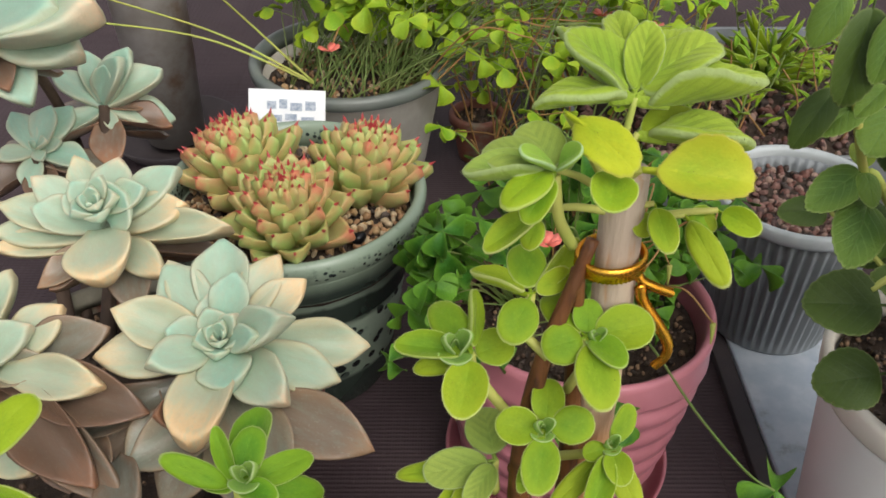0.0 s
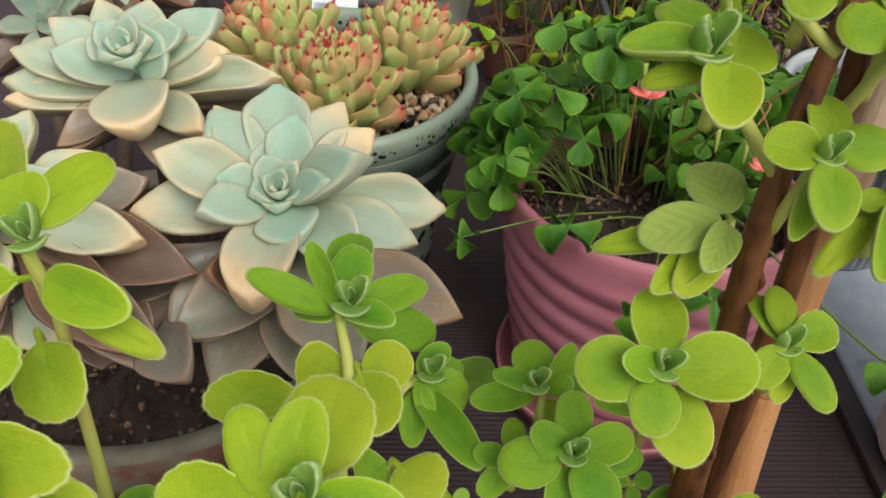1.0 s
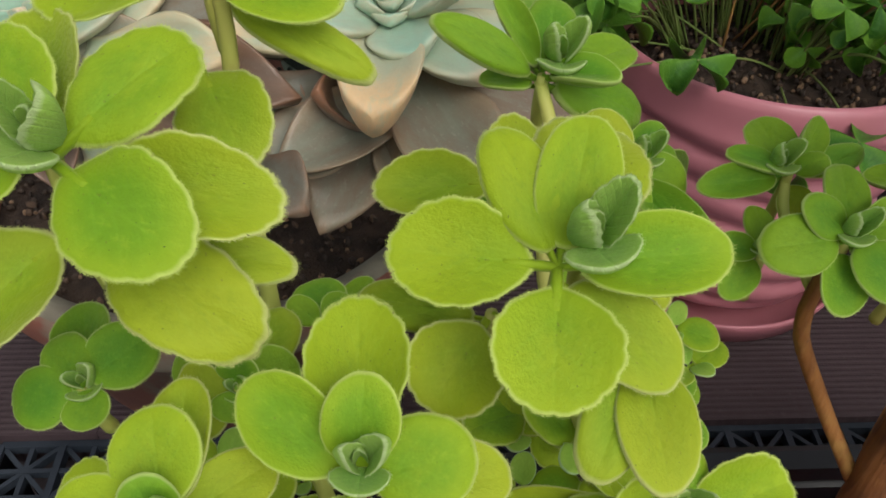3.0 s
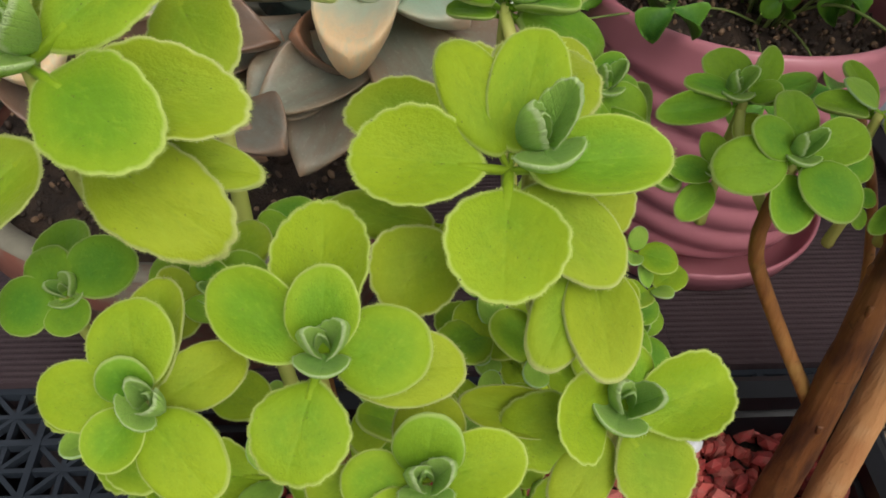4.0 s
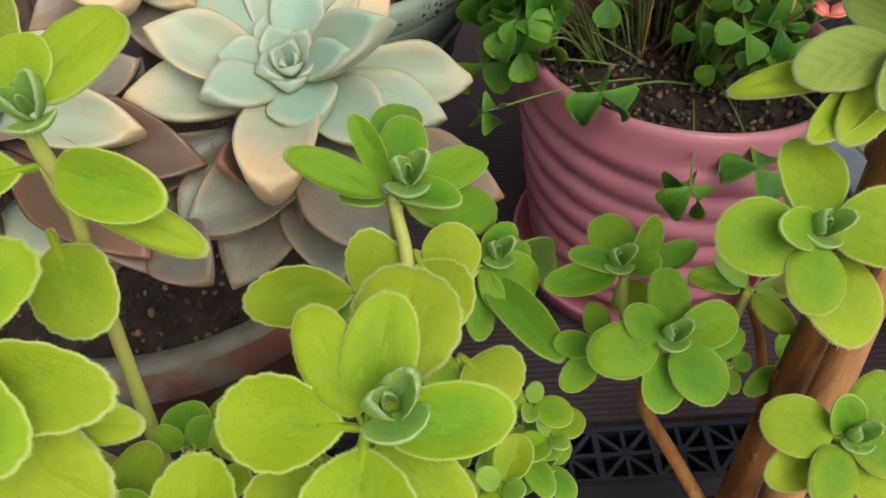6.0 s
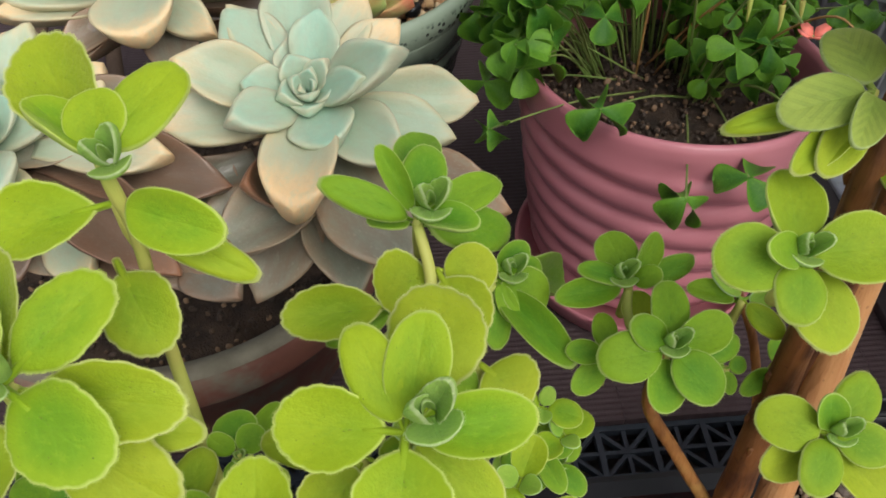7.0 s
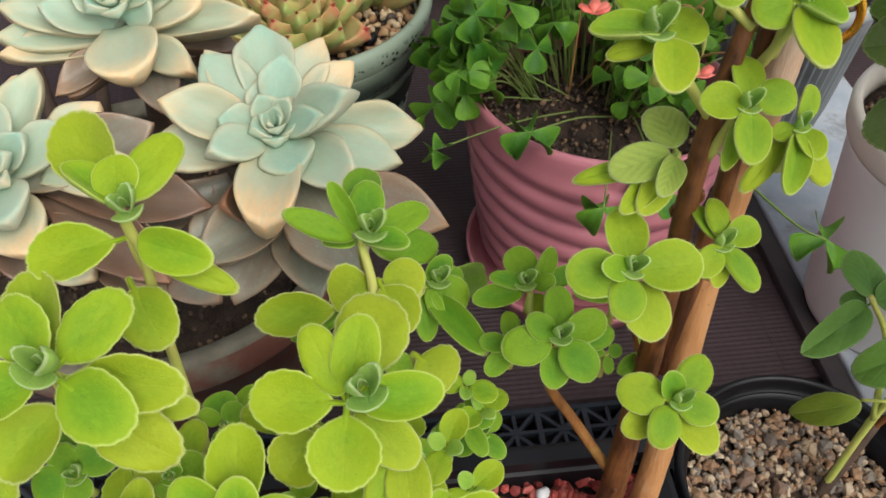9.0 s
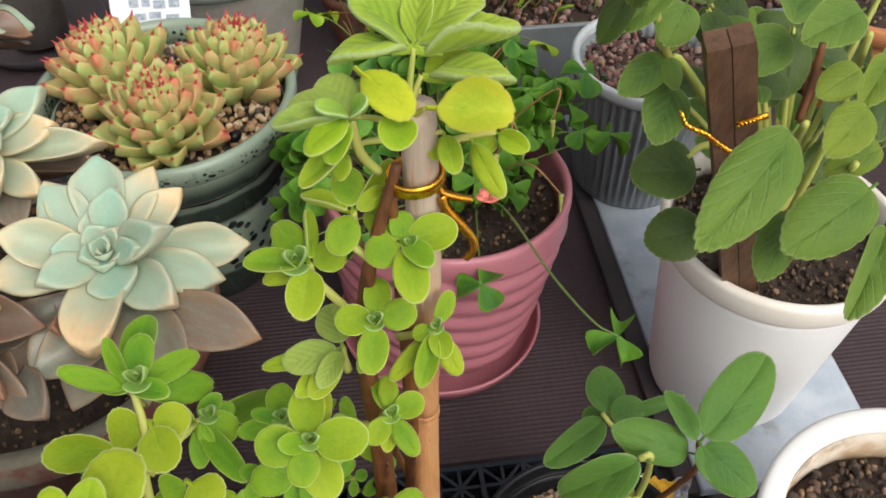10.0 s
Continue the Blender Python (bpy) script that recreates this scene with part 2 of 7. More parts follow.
WOOD_STEM = bark_material("woody_stem", (0.155, 0.056, 0.015), (0.05, 0.017, 0.007), (0.22, 0.092, 0.028))
BARK_TWIG = bark_material("twig_bark", (0.30, 0.13, 0.035), (0.16, 0.06, 0.018), (0.36, 0.22, 0.06))
OLD_STEM = plain_material("old_succulent_stem", (0.09, 0.055, 0.035), (0.05, 0.03, 0.02), 0.8, 60, None, 0.6, 0.002)
SOFT_STEM = plain_material("green_stem", (0.40, 0.47, 0.09), (0.44, 0.42, 0.10), 0.6, 40)
THIN_STEM = plain_material("oxalis_stalk", (0.14, 0.22, 0.045), (0.2, 0.24, 0.07), 0.5, 40)
DRY_STEM = plain_material("dry_stalk", (0.40, 0.20, 0.07), (0.30, 0.17, 0.05), 0.6, 70, stain=(0.36, 0.28, 0.06))
GOLD = plain_material("gold_foil", (1.0, 0.56, 0.07), (0.95, 0.38, 0.03), 0.18, 200, 0.3, 0.3, 0.0006, 1.0)
PINK_GLAZE = plain_material("pink_glaze", (0.51, 0.19, 0.225), (0.45, 0.16, 0.19), 0.22, 12, 0.42, 0.1, 0.001, stain=(0.46, 0.2, 0.2))
WHITE_PLASTIC = plain_material("white_plastic", (0.87, 0.855, 0.83), (0.82, 0.80, 0.77), 0.42, 9, 0.55, 0.06, 0.001, stain=(0.66, 0.53, 0.38), stain_at=(0.62, 0.85))
WHITE_RIM = plain_material("white_plastic_rim", (0.80, 0.74, 0.66), (0.74, 0.66, 0.56), 0.5, 22, 0.6, 0.1, 0.001, stain=(0.5, 0.36, 0.22), stain_at=(0.56, 0.8))
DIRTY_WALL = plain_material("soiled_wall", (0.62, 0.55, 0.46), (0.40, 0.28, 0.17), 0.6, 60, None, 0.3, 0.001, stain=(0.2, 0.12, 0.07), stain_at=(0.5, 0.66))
BLACK_PLASTIC = plain_material("black_plastic", (0.004, 0.004, 0.005), (0.008, 0.008, 0.010), 0.28, 30, 0.45, 0.15, 0.0008, spec=0.3, stain=(0.06, 0.055, 0.05))
MAT_PLASTIC = plain_material("mat_plastic", (0.018, 0.024, 0.033), (0.03, 0.038, 0.05), 0.45, 40, 0.6, 0.2, 0.0008, spec=0.35)
TERRACOTTA = plain_material("terracotta", (0.24, 0.085, 0.055), (0.17, 0.065, 0.045), 0.75, 25, None, 0.4, 0.001, stain=(0.20, 0.18, 0.13), stain_at=(0.5, 0.66))
ORANGE_CLAY = plain_material("orange_clay", (0.50, 0.20, 0.07), (0.42, 0.16, 0.06), 0.7, 25, stain=(0.34, 0.2, 0.12))
MOSSY = plain_material("weathered_rim", (0.24, 0.22, 0.16), (0.16, 0.14, 0.10), 0.8, 60, None, 0.4, 0.001, stain=(0.2, 0.1, 0.065))
SOIL = plain_material("soil", (0.028, 0.018, 0.012), (0.07, 0.043, 0.028), 0.95, 90, None, 1.0, 0.004)
SOIL_GRAINS = grain_material("soil_grains", [(0.055, 0.034, 0.023), (0.11, 0.066, 0.04), (0.03, 0.02, 0.015), (0.26, 0.16, 0.09), (0.045, 0.028, 0.018), (0.03, 0.02, 0.014)])
RED_GRAVEL = grain_material("red_gravel", [(0.36, 0.045, 0.04), (0.44, 0.075, 0.06), (0.29, 0.035, 0.032), (0.48, 0.12, 0.10), (0.25, 0.04, 0.035)])
TAN_GRAVEL = grain_material("tan_gravel", [(0.38, 0.235, 0.13), (0.27, 0.155, 0.085), (0.50, 0.39, 0.27), (0.17, 0.105, 0.068), (0.35, 0.21, 0.115), (0.22, 0.19, 0.155), (0.42, 0.31, 0.20), (0.13, 0.10, 0.08)])
GRITTY = grain_material("grit", [(0.42, 0.27, 0.13), (0.3, 0.17, 0.08), (0.52, 0.4, 0.25), (0.08, 0.06, 0.05), (0.36, 0.2, 0.1)])
ROSE_GRAVEL = grain_material("rose_gravel", [(0.15, 0.06, 0.045), (0.2, 0.1, 0.08), (0.08, 0.04, 0.035), (0.28, 0.18, 0.14), (0.05, 0.035, 0.03)])
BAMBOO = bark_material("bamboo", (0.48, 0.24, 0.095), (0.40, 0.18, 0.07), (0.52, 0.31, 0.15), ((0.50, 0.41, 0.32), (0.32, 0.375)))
BROWN_WOOD = bark_material("brown_wood", (0.13, 0.068, 0.036), (0.085, 0.042, 0.022), (0.18, 0.105, 0.062))
GREY_POT = plain_material("grey_ribbed_plastic", (0.21, 0.225, 0.235), (0.17, 0.185, 0.19), 0.5, 20)
GREY_RIM = plain_material("pale_grey_rim", (0.46, 0.49, 0.49), (0.38, 0.41, 0.41), 0.5, 30)
PALE_POT = plain_material("pale_pot", (0.86, 0.82, 0.72), (0.76, 0.71, 0.61), 0.5, 60, stain=(0.55, 0.45, 0.34), stain_at=(0.66, 0.8))
SMOKED = plain_material("dirty_pale_pot", (0.40, 0.37, 0.34), (0.28, 0.25, 0.22), 0.35, 30, stain=(0.20, 0.12, 0.07), stain_at=(0.5, 0.7))
RIM_GREEN = plain_material("grey_green_rim", (0.12, 0.14, 0.125), (0.17, 0.18, 0.16), 0.4, 30)
MARBLE = plain_material("pale_slab", (0.35, 0.40, 0.46), (0.47, 0.51, 0.55), 0.4, 45, 0.6, 0.2, 0.001, stain=(0.24, 0.25, 0.25), stain_at=(0.52, 0.68))
DARK_EDGE = plain_material("dark_board_edge", (0.05, 0.038, 0.038), (0.035, 0.027, 0.03), 0.7, 30)
PAPER = plain_material("white_card", (0.86, 0.86, 0.86), (0.8, 0.81, 0.83), 0.6, 30)
INK = plain_material("ink", (0.50, 0.54, 0.60), (0.24, 0.29, 0.38), 0.6, 420)
CORAL = plain_material("coral_petal", (0.70, 0.13, 0.09), (0.75, 0.2, 0.15), 0.5, 60)
FOIL = plain_material("silver_wrapper", (0.7, 0.7, 0.72), (0.5, 0.5, 0.52), 0.22, 90, 0.35, 0.8, 0.004, 0.9)
WRAP_YELLOW = plain_material("yellow_print", (0.7, 0.42, 0.04), (0.6, 0.3, 0.03), 0.35, 60)
WRAP_RED = plain_material("red_print", (0.5, 0.04, 0.03), (0.4, 0.03, 0.02), 0.35, 60)


def deck_material():
    m, nt, b = nodes_of("composite_board", 0.7, 0.25)
    tc = nt.nodes.new("ShaderNodeTexCoord")
    sep = nt.nodes.new("ShaderNodeSeparateXYZ")
    lk(nt, tc.outputs["Object"], sep.inputs[0])
    n1, n2 = noise_tex(nt, 9, 4, tc.outputs["Object"]), noise_tex(nt, 260, 3, tc.outputs["Object"])
    info = nt.nodes.new("ShaderNodeObjectInfo")
    c = mixc(nt, ramp(nt, calc(nt, "MULTIPLY_ADD", info.outputs["Random"], 0.25, n1), 0.35, 0.9), (0.045, 0.029, 0.032), (0.067, 0.045, 0.049))
    c = mixc(nt, calc(nt, "MULTIPLY", ramp(nt, n2, 0.6, 0.75), 0.25), c, (0.12, 0.088, 0.095))
    lk(nt, c, b.inputs["Base Color"])
    rid = calc(nt, "SINE", calc(nt, "MULTIPLY", sep.outputs[0], 2 * math.pi / 0.0060))
    rid2 = calc(nt, "SINE", calc(nt, "MULTIPLY", sep.outputs[1], 2 * math.pi / 0.0036))
    h = calc(nt, "ADD", calc(nt, "MULTIPLY", ramp(nt, rid, -0.8, 0.8), 0.4), calc(nt, "MULTIPLY", ramp(nt, rid2, -0.6, 0.8), 0.9))
    bump(nt, b, calc(nt, "ADD", h, calc(nt, "MULTIPLY", n2, 0.3)), 0.6, 0.0009)
    return m


DECK = deck_material()


def celadon_material():
    m, nt, b = nodes_of("celadon_glaze", 0.25, 0.5)
    tc = nt.nodes.new("ShaderNodeTexCoord")
    sep = nt.nodes.new("ShaderNodeSeparateXYZ")
    lk(nt, tc.outputs["Object"], sep.inputs[0])
    n1 = noise_tex(nt, 30, 4, tc.outputs["Object"])
    v = nt.nodes.new("ShaderNodeTexVoronoi")
    v.inputs["Scale"].default_value = 95
    lk(nt, tc.outputs["Object"], v.inputs["Vector"])
    z = sep.outputs[2]
    zz = calc(nt, "ADD", z, calc(nt, "MULTIPLY_ADD", n1, 0.008, -0.004))
    c = mixc(nt, ramp(nt, zz, 0.128, 0.142), (0.035, 0.05, 0.04), (0.26, 0.325, 0.245))
    ring = calc(nt, "MULTIPLY", ramp(nt, zz, 0.111, 0.114), calc(nt, "SUBTRACT", 1.0, ramp(nt, zz, 0.119, 0.122)))
    c = mixc(nt, ring, c, (0.21, 0.265, 0.205))
    low = calc(nt, "MULTIPLY", calc(nt, "SUBTRACT", 1.0, ramp(nt, z, 0.088, 0.094)), ramp(nt, z, 0.030, 0.036))
    c = mixc(nt, low, c, (0.23, 0.285, 0.22))
    dots = calc(nt, "MULTIPLY", low, calc(nt, "SUBTRACT", 1.0, ramp(nt, v.outputs["Distance"], 0.3, 0.38)))
    c = mixc(nt, dots, c, (0.012, 0.018, 0.018))
    c = mixc(nt, calc(nt, "MULTIPLY", ramp(nt, noise_tex(nt, 60, 5, tc.outputs["Object"], 0.7), 0.56, 0.68), 0.45), c, (0.09, 0.12, 0.10))
    v2 = nt.nodes.new("ShaderNodeTexVoronoi")
    v2.inputs["Scale"].default_value = 240
    lk(nt, tc.outputs["Object"], v2.inputs["Vector"])
    lip = calc(nt, "MULTIPLY", ramp(nt, z, 0.142, 0.146), calc(nt, "SUBTRACT", 1.0, ramp(nt, z, 0.152, 0.157)))
    c = mixc(nt, calc(nt, "MULTIPLY", lip, calc(nt, "SUBTRACT", 1.0, ramp(nt, v2.outputs["Distance"], 0.3, 0.45))), c, (0.02, 0.03, 0.03))
    lk(nt, c, b.inputs["Base Color"])
    bump(nt, b, n1, 0.1, 0.001)
    return m


CELADON = celadon_material()

# ---- building helpers ----
def mesh_of(name, bm, material, smooth=True):
    me = bpy.data.meshes.new(name)
    bmesh.ops.recalc_face_normals(bm, faces=bm.faces)
    bm.to_mesh(me)
    bm.free()
    for m in (material if isinstance(material, (list, tuple)) else [material]):
        me.materials.append(m)
    if smooth:
        for p in me.polygons:
            p.use_smooth = True
    return me


def thing(name, at, label, category, group="", kind=""):
    e = new(name)
    e.empty_display_size = 0.01
    e.location = at
    return tagged(e, label, category, group, kind)


def world_loc(ob):
    v = Vector(ob.location)
    while ob.parent:
        ob = ob.parent
        v += Vector(ob.location)
    return v


def hang(ob, parent, m=None):
    """Makes ob a part of parent; m is its pose in the world."""
    ob.parent = parent
    ob.matrix_basis = Matrix.Translation(-world_loc(parent)) @ (m if m is not None else Matrix())
    return ob


def part(name, bm, material, parent, label="", smooth=True):
    me = bm if isinstance(bm, bpy.types.Mesh) else mesh_of(name, bm, material, smooth)
    return tagged(hang(new(name, me), parent), label)


def lone(name, bm, material, label, category="", kind="", group="", smooth=True):
    return tagged(new(name, mesh_of(name, bm, material, smooth)), label, category, group, kind)


def box(bm, lo, hi, bev=0.0):
    r = bmesh.ops.create_cube(bm, size=1.0)
    lo, hi = Vector(lo), Vector(hi)
    for v in r["verts"]:
        v.co = Vector([lo[i] + (v.co[i] + 0.5) * (hi[i] - lo[i]) for i in range(3)])
    if bev:
        es = list({e for v in r["verts"] for e in v.link_edges})
        bmesh.ops.bevel(bm, geom=es, offset=bev, segments=2, affect="EDGES", profile=0.6)
    return bm


def lathe(bm, profile, at=(0, 0, 0), seg=64, wobble=None):
    """Turns a profile of (radius, height) about the vertical through at."""
    rings = []
    for r, z in profile:
        if r < 1e-6:
            rings.append([bm.verts.new((at[0], at[1], at[2] + z))])
            continue
        ring = []
        for k in range(seg):
            a = 2 * math.pi * k / seg
            rr = r + (wobble(a, z, r) if wobble else 0)
            ring.append(bm.verts.new((at[0] + rr * math.cos(a), at[1] + rr * math.sin(a), at[2] + z)))
        rings.append(ring)
    for p, q in zip(rings, rings[1:]):
        for k in range(seg):
            k2 = (k + 1) % seg
            if len(p) == 1 and len(q) == 1:
                continue
            if len(p) == 1:
                bm.faces.new((p[0], q[k2], q[k]))
            elif len(q) == 1:
                bm.faces.new((p[k], p[k2], q[0]))
            else:
                bm.faces.new((p[k], p[k2], q[k2], q[k]))
    return bm


def glide(pts, n):
    """Catmull-Rom points through pts."""
    pts = [Vector(p) for p in pts]
    ext = [2 * pts[0] - pts[1]] + pts + [2 * pts[-1] - pts[-2]]
    out = []
    for i in range(len(pts) - 1):
        a, b, c, d = ext[i:i + 4]
        for k in range(n):
            t = k / n
            out.append(0.5 * (2 * b + (c - a) * t + (2 * a - 5 * b + 4 * c - d) * t * t + (3 * b - a - 3 * c + d) * t ** 3))
    return out + [pts[-1]]


def tube(bm, pts, r0, r1, n=5, seg=8, rough=0.0, flat=1.0):
    ps = glide(pts, n)
    rings, last = [], None
    for i, p in enumerate(ps):
        d = (ps[min(i + 1, len(ps) - 1)] - ps[max(i - 1, 0)]).normalized()
        side = (last - d * last.dot(d)) if last is not None else d.orthogonal()
        side.normalize()
        last = side
        up = d.cross(side)
        f = i / (len(ps) - 1)
        r = r0 + (r1 - r0) * f
        ring = []
        for k in range(seg):
            a = 2 * math.pi * k / seg
            q = 1 + rough * noise.noise(p * 160 + Vector((k * 1.7, 0, 0)))
            ring.append(bm.verts.new(p + (side * math.cos(a) + up * math.sin(a) * flat) * r * q))
        rings.append(ring)
    for p, q in zip(rings, rings[1:]):
        for k in range(seg):
            bm.faces.new((p[k], p[(k + 1) % seg], q[(k + 1) % seg], q[k]))
    bm.faces.new(list(reversed(rings[0])))
    bm.faces.new(rings[-1])
    return bm


def basis_of(axis):
    a = Vector(axis).normalized()
    u = Vector((1, 0, 0))
    u = (u - a * u.dot(a)).normalized()
    return a, u, a.cross(u)


# ---- leaf shapes ----
def leaf_shape(name, material, outline, thick=0.03, cup=0.18, arch=0.12, wave=0.0, waves=9, petiole=0.12, fringe=0, fringe_len=0.02, nl=12, nw=8, seed=1, keel=0.0):
    """Unit leaf along +y, one wide; both faces, rounded margin, optional hair fringe."""
    rng = random.Random(seed)
    bm = bmesh.new()
    rim = bm.verts.layers.float.new("rim")
    top, bot = [], []
    for i in range(nl + 1):
        s = i / nl
        ss = s * s * (3 - 2 * s) * 0.35 + s * 0.65
        w = outline(ss)
        tr, br = [], []
        for j in range(nw + 1):
            f = -1 + 2 * j / nw
            fe = math.sin(f * math.pi / 2)
            e = 1 + wave * math.sin(waves * 2 * math.pi * ss + (2 if f > 0 else 0)) * abs(fe) ** 3
            x = fe * w * 0.5 * e
            edge = max(abs(fe) ** 1.0, (ss - 0.9) * 10 if ss > 0.9 else 0)
            z = cup * (2 * x) ** 2 * 0.5 - arch * ss * ss + arch * 0.5 * ss + 0.012 * math.sin(5 * ss + seed) * fe
            th = thick * math.sqrt(max(0.0, 1 - min(1, edge) ** 2.5)) * (0.35 + 0.65 * min(1, ss * 5)) + thick * 0.10
            v = bm.verts.new((x, ss, z + th * 0.4))
            v[rim] = min(1, edge)
            tr.append(v)
            v = bm.verts.new((x * 0.985, ss, z - th * 0.6 - keel * th * (1 - abs(fe))))
            v[rim] = min(1, edge)
            br.append(v)
        top.append(tr)
        bot.append(br)
    for a, b, c, d in zip(top, top[1:], bot, bot[1:]):
        for j in range(nw):
            bm.faces.new((a[j], a[j + 1], b[j + 1], b[j]))
            bm.faces.new((c[j + 1], c[j], d[j], d[j + 1]))
        bm.faces.new((c[0], a[0], b[0], d[0]))
        bm.faces.new((a[nw], c[nw], d[nw], b[nw]))
    for j in range(nw):
        bm.faces.new((bot[0][j], bot[0][j + 1], top[0][j + 1], top[0][j]))
        bm.faces.new((top[nl][j], top[nl][j + 1], bot[nl][j + 1], bot[nl][j]))
    for k in range(fringe):
        i = rng.randint(2, nl - 1)
        side = rng.choice((0, nw))
        p = top[i][side].co.lerp(top[i + 1][side].co, rng.random()) if rng.random() < 0.75 else top[nl][rng.randint(0, nw)].co.copy()
        p = p - Vector((0, 0, thick * 0.05))
        out = Vector((p.x * 1.6, (p.y - 0.55) * 0.9, 0)).normalized()
        out = (out + Vector((rng.uniform(-.4, .4), rng.uniform(-.4, .4), rng.uniform(-.2, .5)))).normalized()
        t = out.cross(Vector((0, 0, 1))).normalized() * 0.0016
        vs = [bm.verts.new(p - t), bm.verts.new(p + t), bm.verts.new(p + out * fringe_len * rng.uniform(0.6, 1.2))]
        for v in vs:
            v[rim] = 1.0
        bm.faces.new(vs)
    return mesh_of(name, bm, material)


def round_leaf(name, material, thick=0.05, cup=0.2, arch=0.1, teeth=22, depth=0.03, hairs=260, hair=0.02, tip=0.92, base=1.3, mid=0.58, stalk=0.17, curl=0.02, fold=0.0, ripple=0.012, seed=1, N=64):
    """Unit leaf along +y, one wide, from rings of a scalloped outline: puffy faces, rolled margin, stalk and short hairs."""
    rng = random.Random(seed)
    bm = bmesh.new()
    rim = bm.verts.layers.float.new("rim")
    rings = (0.3, 0.58, 0.78, 0.89, 0.955, 0.988)

    def outline(phi):
        s, c = math.sin(phi), math.cos(phi)
        x = 0.5 * math.copysign(abs(s) ** (tip if c > 0 else base), s)
        y = (1 - mid) * c if c > 0 else (mid - stalk * 0.75) * c
        k = 1 + depth * (abs(math.sin(teeth * phi / 2)) - 0.6) * min(1, max(0, (c + 0.85) * 3)) + 0.012 * math.sin(2 * phi + seed) + 0.008 * math.sin(5 * phi + 2 * seed)
        return x * k, y * k

    def lift(x, y, rho, phi):
        return cup * 2 * x * x - arch * (y * y - 0.5 * y) - curl * rho ** 6 + fold * abs(x) + ripple * rho * rho * math.sin(3 * phi + seed * 1.7) + 0.008 * noise.noise(Vector((x * 5, y * 5, seed)))

    outl = [outline(2 * math.pi * k / N) for k in range(N)]

    def ring(rho, side):
        out = []
        for k, (x, y) in enumerate(outl):
            phi = 2 * math.pi * k / N
            px, py = x * rho, mid + y * rho
            th = thick * 0.5 * math.sqrt(max(0, 1 - rho ** 5))
            rib = math.exp(-(px / 0.035) ** 2) * (1 - rho) * 0.016
            v = bm.verts.new((px, py, lift(px, py, rho, phi) + (th - rib if side > 0 else -th - rib * 1.5)))
            v[rim] = rho
            out.append(v)
        return out

    edge = ring(1.0, 1)
    for side in (1, -1):
        c = bm.verts.new((0, mid, lift(0, mid, 0, 0) + side * thick * 0.5 - 0.012))
        last = None
        for r in rings:
            cur = ring(r, side)
            for k in range(N):
                k2 = (k + 1) % N
                bm.faces.new((c, cur[k], cur[k2]) if last is None else (last[k], cur[k], cur[k2], last[k2]))
            last = cur
        for k in range(N):
            bm.faces.new((last[k], edge[k], edge[(k + 1) % N], last[(k + 1) % N]))
    n0 = len(bm.verts)
    z1 = lift(0, stalk + 0.12, 0.6, math.pi) - thick * 0.35
    tube(bm, [(0, 0, -0.01), (0, stalk * 0.6, z1 * 0.6 - 0.006), (0, stalk + 0.14, z1)], 0.046 if stalk > 0.11 else 0.026, 0.06 if stalk > 0.11 else 0.016, 3, 8)
    bm.verts.ensure_lookup_table()
    for v in bm.verts[n0:]:
        v[rim] = 0.86
    for h in range(hairs):
        phi = rng.uniform(-0.93, 0.93) * math.pi
        x, y = outline(phi)
        p = Vector((x, mid + y, lift(x, mid + y, 1, phi) + rng.uniform(-0.1, 0.1) * thick))
        out = (Vector((x, y * 0.8, 0)).normalized() + Vector((rng.uniform(-.45, .45), rng.uniform(-.45, .45), rng.uniform(-.3, .5)))).normalized()
        t = out.cross(Vector((0, 0, 1))).normalized() * 0.0021
        vs = [bm.verts.new(q) for q in (p - t - out * 0.004, p + t - out * 0.004, p + out * hair * rng.uniform(0.5, 1.1))]
        for v in vs:
            v[rim] = 1.0
        bm.faces.new(vs)
    return mesh_of(name, bm, material)


def ovate(s):
    if s < 0.1:
        return 0.06
    q = (s - 0.1) / 0.9
    return 0.06 * (1 - q) + 1.0 * math.sin(math.pi * q ** 0.78) ** 0.8 if q < 1 else 0.01


def wedge(s):
    """Thick spatulate leaf with a drawn-out point."""
    w = 0.40 + 0.62 * math.sin(math.pi * 0.5 * min(1, s / 0.6)) ** 1.4
    f = max(0.0, (s - 0.62) / 0.38)
    return max(0.012, w * (1 - f ** 1.9))


def boat(s):
    """Old broad leaf with a blunt end and a small point."""
    w = 0.46 + 0.56 * math.sin(math.pi * 0.5 * min(1, s / 0.6)) ** 1.3
    f = max(0.0, (s - 0.55) / 0.45)
    return max(0.012, w * (1 - f ** 1.9))


def blunt(s):
    """Broad leaf rounded off at its end."""
    w = 0.5 + 0.5 * math.sin(math.pi * 0.5 * min(1, s / 0.6)) ** 1.3
    f = max(0.0, (s - 0.6) / 0.4)
    return max(0.012, w * math.sqrt(max(0.0, 1 - f ** 2.6)))


def spear(s):
    """Plump leaf, widest past the middle, drawn to a sharp point."""
    w = 0.5 + 0.5 * math.sin(math.pi * 0.5 * min(1, s / 0.6)) ** 1.3
    f = max(0.0, (s - 0.6) / 0.4)
    return max(0.02, w * (1 - f ** 1.9) * (1 - 0.25 * f))


